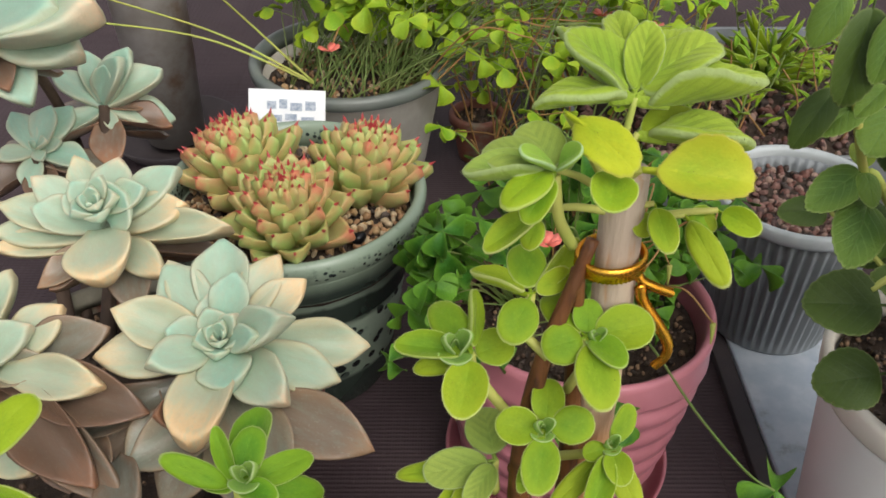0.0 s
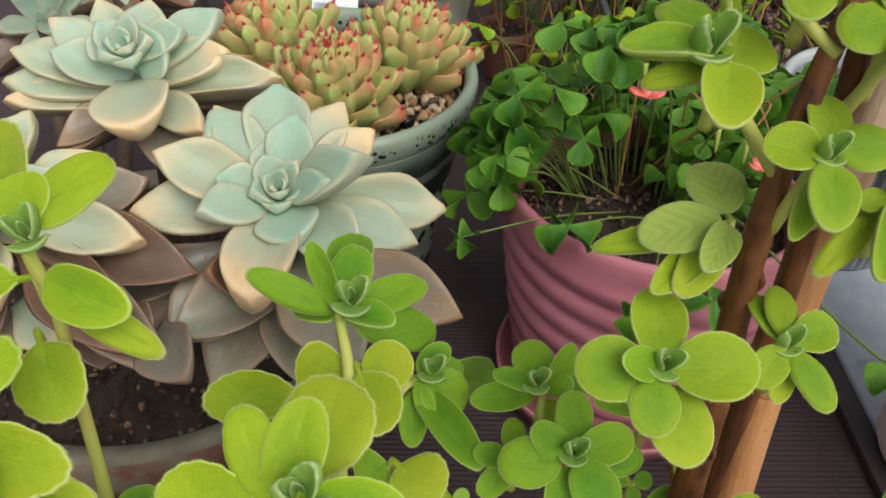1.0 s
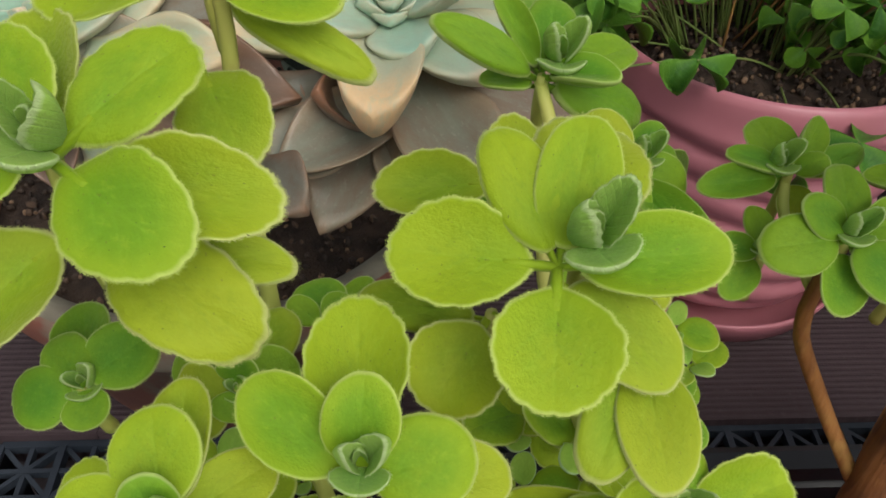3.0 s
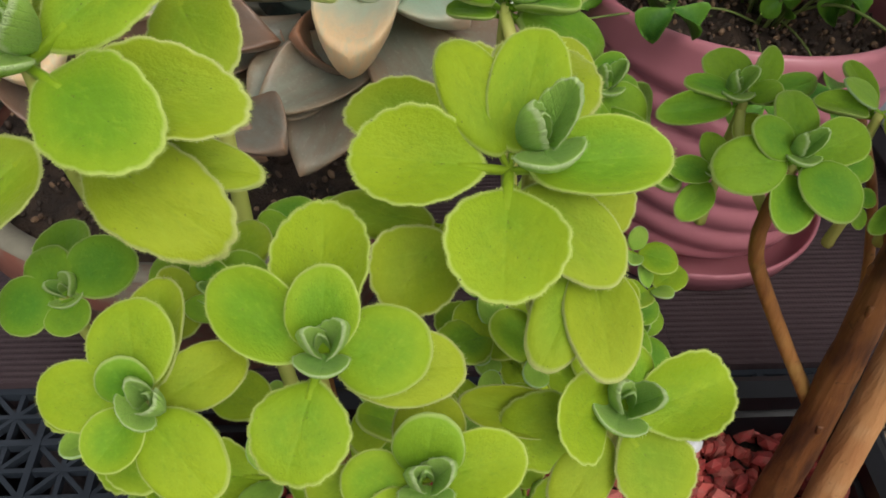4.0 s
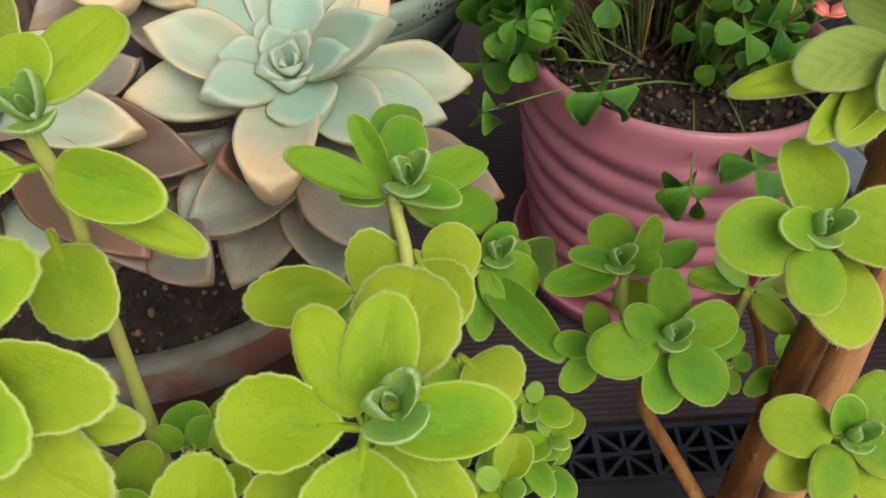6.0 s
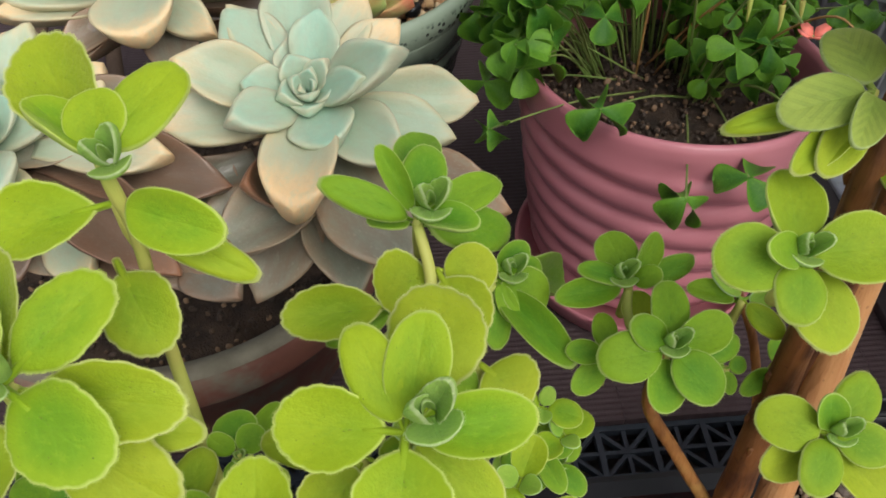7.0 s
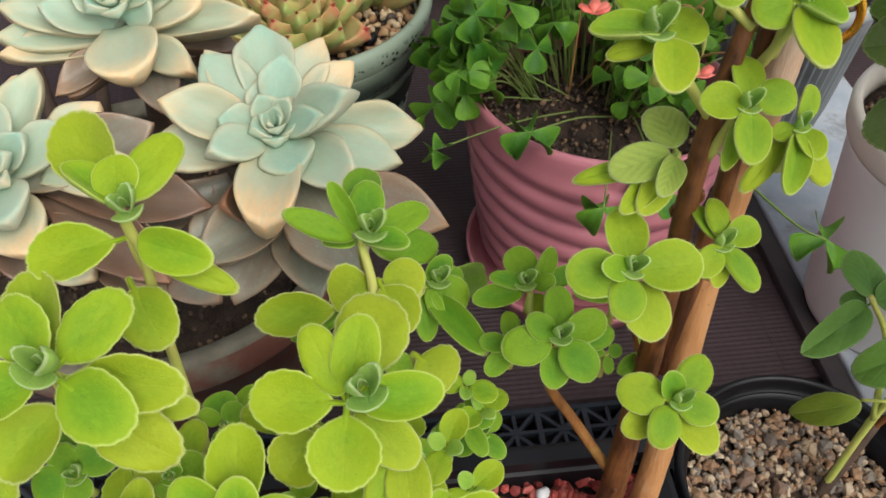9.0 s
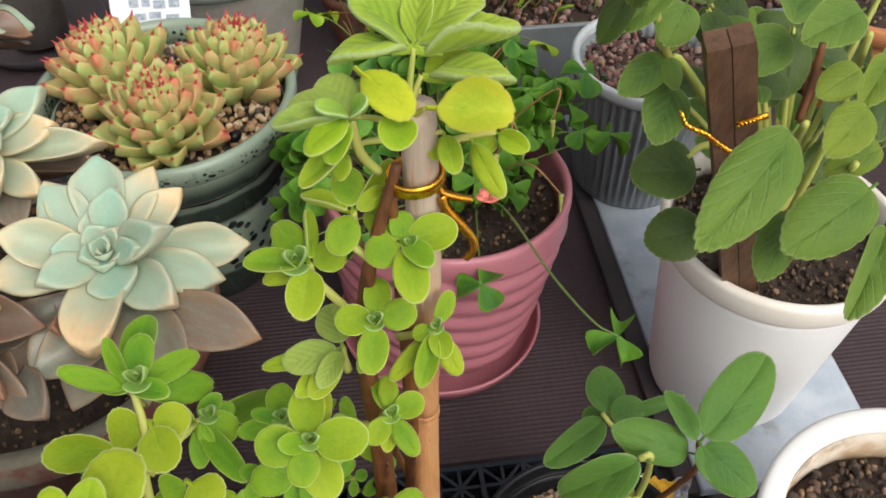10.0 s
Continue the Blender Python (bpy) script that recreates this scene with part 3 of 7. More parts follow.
TONGUE = [round_leaf("bud_tongue", BUD_GREEN, 0.17, 0.30, arch, 13, 0.06, 700, 0.05, 0.95, 0.75, 0.5, 0.05, -0.05, 0.10, 0.03, sd) for sd, arch in ((8, -0.10), (9, -0.18))]
BOAT = [round_leaf("bud_boat_leaf", BUD_GREEN, 0.26, 0.55, -0.4, 13, 0.03, 320, 0.06, 0.85, 0.9, 0.5, 0.08, -0.05, 0.0, 0.015, 7)]
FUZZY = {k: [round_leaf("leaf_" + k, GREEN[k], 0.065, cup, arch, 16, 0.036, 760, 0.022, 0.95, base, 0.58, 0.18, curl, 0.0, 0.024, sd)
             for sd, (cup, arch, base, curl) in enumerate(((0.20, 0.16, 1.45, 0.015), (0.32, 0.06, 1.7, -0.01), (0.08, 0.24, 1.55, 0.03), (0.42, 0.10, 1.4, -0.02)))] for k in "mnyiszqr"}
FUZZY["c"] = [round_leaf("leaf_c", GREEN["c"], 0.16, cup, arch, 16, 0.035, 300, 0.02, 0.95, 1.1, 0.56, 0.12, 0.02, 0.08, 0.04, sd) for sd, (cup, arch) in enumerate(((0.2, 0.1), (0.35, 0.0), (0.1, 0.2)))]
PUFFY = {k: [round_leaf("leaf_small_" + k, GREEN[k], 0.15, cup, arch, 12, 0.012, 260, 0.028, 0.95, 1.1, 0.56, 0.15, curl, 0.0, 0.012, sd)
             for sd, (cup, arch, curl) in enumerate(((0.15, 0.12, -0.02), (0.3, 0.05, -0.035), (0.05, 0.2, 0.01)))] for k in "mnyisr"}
OVAL = {k: [round_leaf("leaf_oval_" + k, GREEN[k], 0.04, cup, arch, 24, 0.032 if k != "g5" else 0.01, 160, 0.012, 1.15 if k != "g5" else 1.05, 0.95, 0.46, 0.10, 0.01, fold, 0.02, sd, 96)
            for sd, (cup, arch, fold) in enumerate(((-0.1, 0.3, 0.12), (-0.2, 0.38, 0.08), (0.1, 0.16, 0.16)))] for k in ("v", "w", "d", "g5")}
THICK = {k: [leaf_shape("leaf_thick_" + k, GHOST[k], wedge if k in "gc" else boat, 0.19 if k in "gc" else 0.10, cup, arch, 0.0, nl=18, nw=8, seed=sd, keel=0.25)
             for sd, (cup, arch) in enumerate(((0.30, -0.12), (0.40, -0.20), (0.22, -0.06)) if k != "o" else ((0.35, -0.1), (0.45, -0.16), (0.28, -0.05)))] for k in "gcho"}
HEART = [leaf_shape("leaf_thick_young", GHOST["g"], wedge, 0.24, 0.34, -0.16, 0.0, nl=14, nw=8, seed=sd, keel=0.3) for sd in (5, 6)]
THICK["b"] = [leaf_shape("leaf_thick_blunt", GHOST["c"], blunt, 0.2, 0.42, -0.12, 0.0, nl=18, nw=8, seed=8, keel=0.25)]
THICK["o"] += [leaf_shape("leaf_thick_brown", BROWNED, boat, 0.08, 0.45, -0.12, 0.0, nl=18, nw=8, seed=sd, keel=0.5) for sd in (3, 4)]
counter = {"n": 0}


def put_leaf(parent, meshes, base, d, up, length, width, roll=0.0, name="leaf", label=""):
    counter["n"] += 1
    y = d.normalized()
    z = (up - y * up.dot(y)).normalized()
    z = Matrix.Rotation(roll, 3, y) @ z
    x = y.cross(z)
    m = Matrix(((x.x * width, y.x * length, z.x * length, base.x), (x.y * width, y.y * length, z.y * length, base.y),
                (x.z * width, y.z * length, z.z * length, base.z), (0, 0, 0, 1)))
    ob = new(name, meshes[counter["n"] % len(meshes)])
    return tagged(hang(ob, parent, m), label)


def whorl(parent, kinds, centre, axis, leaves, wobble=0.1, stalk=0.003):
    """Leaves round an axis: azimuth, lift, length in mm, width ratio, drop in mm, kind."""
    a, u, v = basis_of(axis)
    rng = random.Random(int(centre[0] * 9000 + centre[2] * 7000))
    for az, el, ln, ratio, drop, kind in leaves:
        d = (u * math.cos(radians(az)) + v * math.sin(radians(az))) * math.cos(radians(el)) + a * math.sin(radians(el))
        base = Vector(centre) - a * drop * 0.001
        face = Vector((0, -0.8, 0.6)) if kind.isupper() else a
        small = kinds is FUZZY and ln < 17.5 and kind.lower() in PUFFY
        put_leaf(parent, (PUFFY if small else kinds)[kind.lower()], base, d, face, ln * 0.001, ln * 0.001 * ratio * (0.9 if kinds is FUZZY else 0.95), rng.uniform(-wobble, wobble))


NOD = Vector((0, -0.42, 0.9)).normalized()
FACE = Vector((0, -0.58, 0.81))
LEVEL = Vector((0, -0.15, 0.98))


def spray(plant, node, leaves, face=FACE, root=None):
    """Leaves that spring from one node: reach of the tip in mm, blade width in mm, drop of the base in mm, roll, kind."""
    c = Vector(node)
    for dx, dy, dz, w, drop, roll, kind in leaves:
        base = c - NOD * drop * 0.001
        d = c + Vector((dx, dy, dz)) * 0.001 - base
        small = w < 14 and kind in PUFFY
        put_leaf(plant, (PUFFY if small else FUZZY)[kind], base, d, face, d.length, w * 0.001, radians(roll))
    if root is None:
        line, r = [c + Vector((0.0005, 0.003, -0.016)), c + Vector((0, 0.001, -0.008)), c], 0.0015
    else:
        line, r = [Vector(root), Vector(root).lerp(c, 0.55) + Vector((0, 0, 0.001)), c], 0.0010
    part("stem_tip", tube(bmesh.new(), line, r, r * 0.65, 4, 8, 0.15), SOFT_STEM, plant)


def bud(plant, centre, size, turn):
    """Unopened heart of a shoot: two folded leaves standing face to face, a curled one before them, a scrap between."""
    c = Vector(centre)
    a, u, v = basis_of(NOD)
    for az, el, k, wd, off, kinds in ((168, 76, 0.80, 0.40, 0.13, TONGUE), (22, 68, 0.84, 0.48, 0.12, TONGUE), (266, 30, 0.48, 1.45, 0.03, BOAT), (95, 84, 0.50, 0.36, 0.12, TONGUE)):
        q = radians(az + turn)
        side = u * math.cos(q) + v * math.sin(q)
        d = side * math.cos(radians(el)) + a * math.sin(radians(el))
        put_leaf(plant, kinds, c - a * 0.003 + side * size * off * 0.001, d, a if kinds is BOAT else -side, size * k * 0.0012, size * k * wd * 0.0012)


def rosette_leaves(plant, centre, axis, leaves):
    whorl(plant, THICK, centre, axis, leaves, 0.06)


def sprig(plant, node, leaves):
    """Oval leaves from one node, numbers as for spray."""
    c = Vector(node)
    for dx, dy, dz, w, drop, roll, kind in leaves:
        base = c - NOD * drop * 0.001
        d = c + Vector((dx, dy, dz)) * 0.001 - base
        put_leaf(plant, OVAL["g5" if kind == "p" else kind], base, d, FACE, d.length, w * 0.001, radians(roll))


def rosette(plant, node, leaves):
    """Thick leaves from one node of a rosette, numbers as for spray."""
    c = Vector(node)
    for dx, dy, dz, w, drop, roll, kind in leaves:
        out = Vector((dx, dy, dz))
        out = (out - NOD * out.dot(NOD)).normalized()
        base = c - NOD * drop * 0.001 + out * 0.003
        d = c + Vector((dx, dy, dz)) * 0.001 - base
        put_leaf(plant, THICK[kind], base, d, FACE, d.length, w * 0.00122, radians(roll))


def rosette_heart(plant, node, size, turn):
    """Tight heart of a rosette: plump young leaves closing over one another."""
    a, u, v = basis_of(NOD)
    for az, el, ln, ratio, lift in ((118, 42, 17, 0.80, 2), (48, 48, 16, 0.66, 3), (205, 50, 15, 0.80, 2), (345, 44, 15, 0.72, 2), (272, 42, 13, 1.05, 2), (160, 62, 10, 0.85, 5), (70, 66, 11, 0.7, 5), (285, 60, 9, 1.0, 5), (20, 70, 7, 0.8, 6), (210, 76, 6, 0.85, 6)):
        q = radians(az + turn)
        side = u * math.cos(q) + v * math.sin(q)
        d = side * math.cos(radians(el)) + a * math.sin(radians(el))
        put_leaf(plant, HEART, Vector(node) + a * (lift * 0.001 * size - 0.001) + side * 0.0012, d, a, ln * 0.001 * size, ln * 0.001 * size * ratio)


def ovate_leaves(plant, centre, axis, leaves):
    whorl(plant, OVAL, centre, axis, leaves, 0.12)


def pebbles(name, material, spots, label, category="gravel", sharp=False):
    """Loose angular stones at spots (x, y, z, size), one joined object."""
    rng = random.Random(len(spots))
    verts, faces = [], []
    ico = bmesh.new()
    bmesh.ops.create_icosphere(ico, subdivisions=1 if sharp else 2, radius=1.0)
    iv = [v.co.copy() for v in ico.verts]
    jf = [[v.index for v in f.verts] for f in ico.faces]
    ico.free()
    for x, y, z, s in spots:
        rot = Euler((rng.uniform(0, 6), rng.uniform(0, 6), rng.uniform(0, 6))).to_matrix()
        sc = Vector((rng.uniform(0.7, 1.3), rng.uniform(0.6, 1.0), rng.uniform(0.5, 0.8)))
        k = len(verts)
        for c in iv:
            q = Vector((c.x * sc.x, c.y * sc.y, c.z * sc.z)) * (1 + 0.28 * noise.noise(c * 1.3 + Vector((k * 0.37, 0, 0)))) * (rng.uniform(0.72, 1.2) if sharp else rng.uniform(0.97, 1.03))
            verts.append(Vector((x, y, z)) + rot @ q * s * 0.5)
        faces += [[i + k for i in f] for f in jf]
    me = bpy.data.meshes.new(name)
    me.from_pydata([tuple(v) for v in verts], [], faces)
    me.materials.append(material)
    for p in me.polygons:
        p.use_smooth = not sharp
    ob = new(name, me)
    return tagged(ob, label, category, kind="stuff")


def scatter_disc(n, at, r, size, seed, bulge=0.0):
    rng = random.Random(seed)
    out = []
    for _ in range(n):
        a, q = rng.uniform(0, 2 * math.pi), math.sqrt(rng.random())
        out.append((at[0] + r * q * math.cos(a), at[1] + r * q * math.sin(a), at[2] + bulge * (1 - q * q) + rng.uniform(-0.001, 0.001), size * rng.uniform(0.6, 1.4)))
    return out


def soil_disc(name, at, r, label, seed=1, grains=500, grain=0.003, material=None):
    bm = bmesh.new()
    lathe(bm, [(0, 0.003)] + [(r * k / 10, 0.003 * (1 - (k / 10) ** 2)) for k in range(1, 11)] + [(r, -0.02), (0, -0.02)], at, 40)
    for v in bm.verts:
        v.co.z += 0.003 * noise.noise(v.co * 90 + Vector((seed, 0, 0)))
    ob = lone(name, bm, SOIL, label, "soil")
    pebbles("soil_crumbs", material or SOIL_GRAINS, scatter_disc(grains, (at[0], at[1], at[2] + 0.003), r * 0.97, grain, seed, 0.002), "loose crumbs of dark potting soil", "soil")
    return ob


# ---- ground, boards, slab ----
bm = bmesh.new()
box(bm, (-30, -30, -0.12), (30, 30, -0.10))
lone("ground", bm, DARK_EDGE, "dark ground under the raised boards", "ground", "structure")
deck = thing("deck", (0, 0.26, 0), "purple-brown ridged composite boards", "deck", kind="structure")
xs = [-0.94 + 0.145 * k - 0.03 for k in range(15)]
for x0 in xs:
    bm = bmesh.new()
    box(bm, (x0, 0.261, -0.022), (x0 + 0.1448, 2.2, 0.0), 0.0003)
    part("plank", bm, DECK, deck)

slab = thing("slab", (0.29, 0.36, 0.0), "pale blue-grey stone slab lying on the boards", "slab")
bm = bmesh.new()
box(bm, (0.223, 0.215, 0.0012), (0.352, 0.60, 0.011), 0.002)
part("stone", bm, MARBLE, slab)
bm = bmesh.new()
box(bm, (0.209, 0.215, 0.0012), (0.2225, 0.60, 0.0085), 0.001)
part("edge_strip", bm, DARK_EDGE, slab, "dark strip along the slab")

# lattice tray that carries the front pots
tray = thing("plastic_tray", (0, 0.1, -0.10), "black plastic lattice tray under the front pots", "tray")
CELL, TZ = 0.029, -0.004
x_lo, x_hi, y_lo, y_hi = -0.29, 0.232, -0.031, 0.259
bm = bmesh.new()
nx, ny = round((x_hi - x_lo) / CELL), round((y_hi - y_lo) / CELL)


def bar(bm, p, q, w, h):
    d = (Vector(q) - Vector(p))
    n = Vector((-d.y, d.x, 0)).normalized() * w / 2
    vs = [bm.verts.new(Vector(c) + s * n + Vector((0, 0, z))) for z in (-h, 0) for c, s in ((p, -1), (q, -1), (q, 1), (p, 1))]
    for f in ((0, 1, 2, 3), (7, 6, 5, 4), (0, 4, 5, 1), (1, 5, 6, 2), (2, 6, 7, 3), (3, 7, 4, 0)):
        bm.faces.new([vs[i] for i in f])


for i in range(nx + 1):
    bar(bm, (x_lo + i * CELL, y_lo, TZ), (x_lo + i * CELL, y_hi, TZ), 0.0032, 0.006)
for j in range(ny + 1):
    bar(bm, (x_lo, y_lo + j * CELL, TZ - 0.0004), (x_hi, y_lo + j * CELL, TZ - 0.0004), 0.0032, 0.0055)
for i in range(nx):
    for j in range(ny):
        cx, cy = x_lo + (i + 0.5) * CELL, y_lo + (j + 0.5) * CELL
        for k in range(4):
            a = k * math.pi / 4
            r = CELL * (0.5 if k % 2 == 0 else 0.7)
            bar(bm, (cx - r * math.cos(a), cy - r * math.sin(a), TZ - 0.0008 - 0.0003 * k), (cx + r * math.cos(a), cy + r * math.sin(a), TZ - 0.0008 - 0.0003 * k), 0.0022, 0.0045)
part("lattice", bm, MAT_PLASTIC, tray, smooth=False)
bm = bmesh.new()
for p, q in (((x_lo, y_lo, -0.006), (x_hi, y_lo, -0.006)), ((x_lo, y_lo, -0.006), (x_lo, y_hi, -0.006)), ((x_hi, y_lo, -0.006), (x_hi, y_hi, -0.006))):
    bar(bm, p, q, 0.004, 0.085)
part("side_wall", bm, BLACK_PLASTIC, tray, smooth=False)

# ---- pots ----
def pot_body(bm, r_top, r_bot, h, at, wall=0.004, lip=0.004, lip_h=0.012, seg=64, wobble=None):
    prof = [(0, 0), (r_bot * 0.96, 0), (r_bot, 0.003)]
    for k in range(1, 13):
        f = k / 12
        prof.append((r_bot + (r_top - r_bot) * f, 0.003 + (h - lip_h - 0.003) * f))
    prof += [(r_top + lip, h - lip_h + 0.001), (r_top + lip, h - 0.002), (r_top + lip - 0.0015, h), (r_top - wall + 0.001, h), (r_top - wall, h - 0.002)]
    prof += [(r_bot + (r_top - r_bot) * f - wall, 0.006 + (h - 0.01) * f) for f in (0.9, 0.6, 0.3, 0.02)] + [(0, 0.006)]
    return lathe(bm, prof, at, seg, wobble)


# square black pot with red gravel, in front
SQ = (-0.165, 0.053, -0.02, 0.165)
gravel_pot = thing("square_pot", ((SQ[0] + SQ[1]) / 2, 0.07, -0.045), "black square plastic planter filled with red gravel", "planter")
bm = bmesh.new()


def ring_box(bm, x0, x1, y0, y1, z0, z1, wall, taper=0.0, floor=True):
    def loop(g, z, tp=0.0):
        return [bm.verts.new((x, y, z)) for x, y in ((x0 + g + tp, y0 + g + tp), (x1 - g - tp, y0 + g + tp), (x1 - g - tp, y1 - g - tp), (x0 + g + tp, y1 - g - tp))]
    loops = [loop(0, z0, taper), loop(0, z1), loop(wall * 0.3, z1 + 0.001), loop(wall, z1), loop(wall, z0 + 0.004, taper)]
    for p, q in zip(loops, loops[1:]):
        for k in range(4):
            bm.faces.new((p[k], p[(k + 1) % 4], q[(k + 1) % 4], q[k]))
    if floor:
        bm.faces.new(loops[0][::-1])
        bm.faces.new(loops[-1])
    else:
        for k in range(4):
            bm.faces.new((loops[-1][k], loops[-1][(k + 1) % 4], loops[0][(k + 1) % 4], loops[0][k]))


ring_box(bm, SQ[0] + 0.005, SQ[1] - 0.005, SQ[2] + 0.005, SQ[3] - 0.005, -0.045, 0.1095, 0.003, 0.014)
part("body", bm, BLACK_PLASTIC, gravel_pot, smooth=False)
bm = bmesh.new()
ring_box(bm, *SQ, 0.1098, 0.1205, 0.0082, 0.0, False)
part("rim", bm, BLACK_PLASTIC, gravel_pot, smooth=False)
rng = random.Random(5)
bm = bmesh.new()
box(bm, (SQ[0] + 0.0085, SQ[2] + 0.0085, 0.06), (SQ[1] - 0.0085, SQ[3] - 0.0085, 0.098))
lone("soil_bed", bm, SOIL, "dark soil under the red gravel", "soil")
pebbles("red_gravel", RED_GRAVEL, [(rng.uniform(SQ[0] + 0.008, SQ[1] - 0.008), rng.uniform(SQ[2] + 0.008, SQ[3] - 0.008), 0.098 + rng.uniform(0, 0.006), 0.0064 * rng.uniform(0.6, 1.35)) for _ in range(3600)],
        "loose red angular gravel in the square planter", sharp=True)
pebbles("white_pebble", PAPER, [(0.001, 0.150, 0.105, 0.0085)], "single white pebble on the red gravel", "pebble")

# round black nursery pot with tan gravel
BP = (0.1164, 0.1434)
nursery_pot = thing("nursery_pot", (*BP, -0.045), "round black plastic nursery pot with tan gravel", "pot")
bm = bmesh.new()
prof = [(0, 0), (0.040, 0), (0.041, 0.003)] + [(0.041 + 0.0115 * k / 10, 0.003 + 0.138 * k / 10) for k in range(1, 11)]
prof += [(0.0505, 0.1424), (0.0498, 0.1424), (0.0494, 0.1380), (0.0484, 0.1368), (0.0480, 0.133), (0.048, 0.11), (0.044, 0.02), (0, 0.02)]
lathe(bm, prof, (*BP, -0.045), 72)
part("body", bm, BLACK_PLASTIC, nursery_pot)
bm = lathe(bmesh.new(), [(0.0526, 0.1405), (0.0535, 0.1415), (0.0555, 0.1435), (0.0558, 0.1495), (0.0545, 0.1515), (0.0528, 0.1508), (0.0522, 0.1488), (0.0518, 0.1445), (0.0506, 0.1432), (0.0500, 0.1426), (0.0526, 0.1405)], (*BP, -0.045), 72)
part("rim", bm, BLACK_PLASTIC, nursery_pot, "rolled black rim")
soil_disc("soil", (*BP, 0.082), 0.0485, "dark soil in the nursery pot", 3, 10)
pebbles("tan_gravel", TAN_GRAVEL, scatter_disc(1700, (*BP, 0.0855), 0.0478, 0.0040, 11, 0.002) + scatter_disc(60, (*BP, 0.0865), 0.044, 0.0075, 12, 0.002), "loose tan and brown gravel in the nursery pot", sharp=True)

# pink spiral-ribbed pot and saucer
PP = (0.0760, 0.3775)
PT = (0.0815, 0.3875)   # centre of its rim: the pot leans back a little
pink_pot = thing("pink_pot", (*PP, 0.0), "pink glazed pot with swirling ribs standing in its saucer", "pot")


def swirl(a, z, r):
    f = min(1, max(0, (0.1325 - z) / 0.009)) * min(1, max(0, (z - 0.012) / 0.012))
    s = z / 0.0175 + a / (2 * math.pi) * 4
    return f * (0.0048 * (abs(math.sin(math.pi * s)) ** 0.7) - 0.0030)


prof = [(0, 0.010), (0.056, 0.010), (0.0595, 0.013)]
prof += [(0.060 + 0.0205 * (k / 48) ** 0.8, 0.013 + 0.112 * k / 48) for k in range(1, 49)]
prof += [(0.0808, 0.132), (0.0812, 0.138), (0.0808, 0.1415), (0.0790, 0.1430), (0.0765, 0.1418), (0.0752, 0.138), (0.0745, 0.130), (0.070, 0.09), (0.063, 0.05), (0, 0.05)]
bm = lathe(bmesh.new(), prof, (*PP, 0.0), 120, swirl)
bmesh.ops.rotate(bm, cent=(*PP, 0.012), matrix=Vector((0, 0, 1)).rotation_difference(Vector((PT[0] - PP[0], PT[1] - PP[1], 0.143))).to_matrix(), verts=bm.verts)
part("body", bm, PINK_GLAZE, pink_pot)
bm = lathe(bmesh.new(), [(0, 0.001), (0.060, 0.001), (0.066, 0.003), (0.0712, 0.016), (0.0728, 0.0190), (0.0742, 0.0180), (0.0738, 0.0150), (0.069, 0.002), (0.0655, 0.0002), (0, 0.0002)][::-1], (*PP, 0.0), 90)
part("saucer", bm, PINK_GLAZE, pink_pot)
soil_disc("soil", (*PT, 0.118), 0.0725, "dark potting soil in the pink pot", 7, 900)

# terracotta bowl of the pale rosettes
CB = (-0.186, 0.348)
clay_bowl = thing("terracotta_bowl", (*CB, 0.0), "wide terracotta bowl under the pale succulents", "bowl")
bm = lathe(bmesh.new(), [(0, 0.0), (0.085, 0.0), (0.088, 0.003), (0.104, 0.072), (0.112, 0.074), (0.114, 0.077), (0.114, 0.093), (0.112, 0.096), (0.105, 0.096), (0.103, 0.092), (0.1, 0.07), (0.09, 0.02), (0, 0.02)], (*CB, 0.0005), 90)
part("body", bm, TERRACOTTA, clay_bowl)
bm = lathe(bmesh.new(), [(0.1138, 0.0962), (0.1128, 0.0982), (0.1085, 0.0988), (0.1020, 0.0955), (0.1005, 0.0900), (0.1045, 0.0930), (0.1138, 0.0962)], (*CB, 0.0005), 90)
part("rim", bm, MOSSY, clay_bowl, "weathered grey-green rim")
soil_disc("soil", (*CB, 0.083), 0.1015, "dark soil in the terracotta bowl", 9, 900)

# celadon pot
EP = (-0.1007, 0.4799)
celadon_pot = thing("celadon_pot", (*EP, 0.0), "green celadon glazed pot with a dotted dark band", "pot")
bm = lathe(bmesh.new(), [(0, 0), (0.058, 0), (0.06, 0.004), (0.064, 0.03), (0.069, 0.06), (0.0735, 0.088), (0.0715, 0.091), (0.0755, 0.095), (0.0740, 0.103), (0.079, 0.109), (0.0775, 0.118), (0.084, 0.126), (0.0835, 0.138),
                            (0.0855, 0.1415), (0.0790, 0.1415), (0.07, 0.08), (0, 0.08)], (*EP, 0.0005), 90)
part("body", bm, CELADON, celadon_pot)
bm = lathe(bmesh.new(), [(0.0850, 0.1405), (0.089, 0.1475), (0.0898, 0.154), (0.0885, 0.1582), (0.0855, 0.1592), (0.0825, 0.1575), (0.081, 0.152), (0.0795, 0.1412), (0.0850, 0.1405)], (*EP, 0.0005), 90)
part("rim", bm, CELADON, celadon_pot, "pale crackled celadon rim")
soil_disc("soil", (*EP, 0.139), 0.079, "gritty soil in the celadon pot", 13, 10)
pebbles("grit", GRITTY, scatter_disc(1100, (*EP, 0.1425), 0.077, 0.0052, 15, 0.003), "coarse brown grit round the echeverias")
pebbles("black_pebble", BLACK_PLASTIC, [(-0.054, 0.437, 0.147, 0.013)], "smooth black pebble on the grit", "pebble")

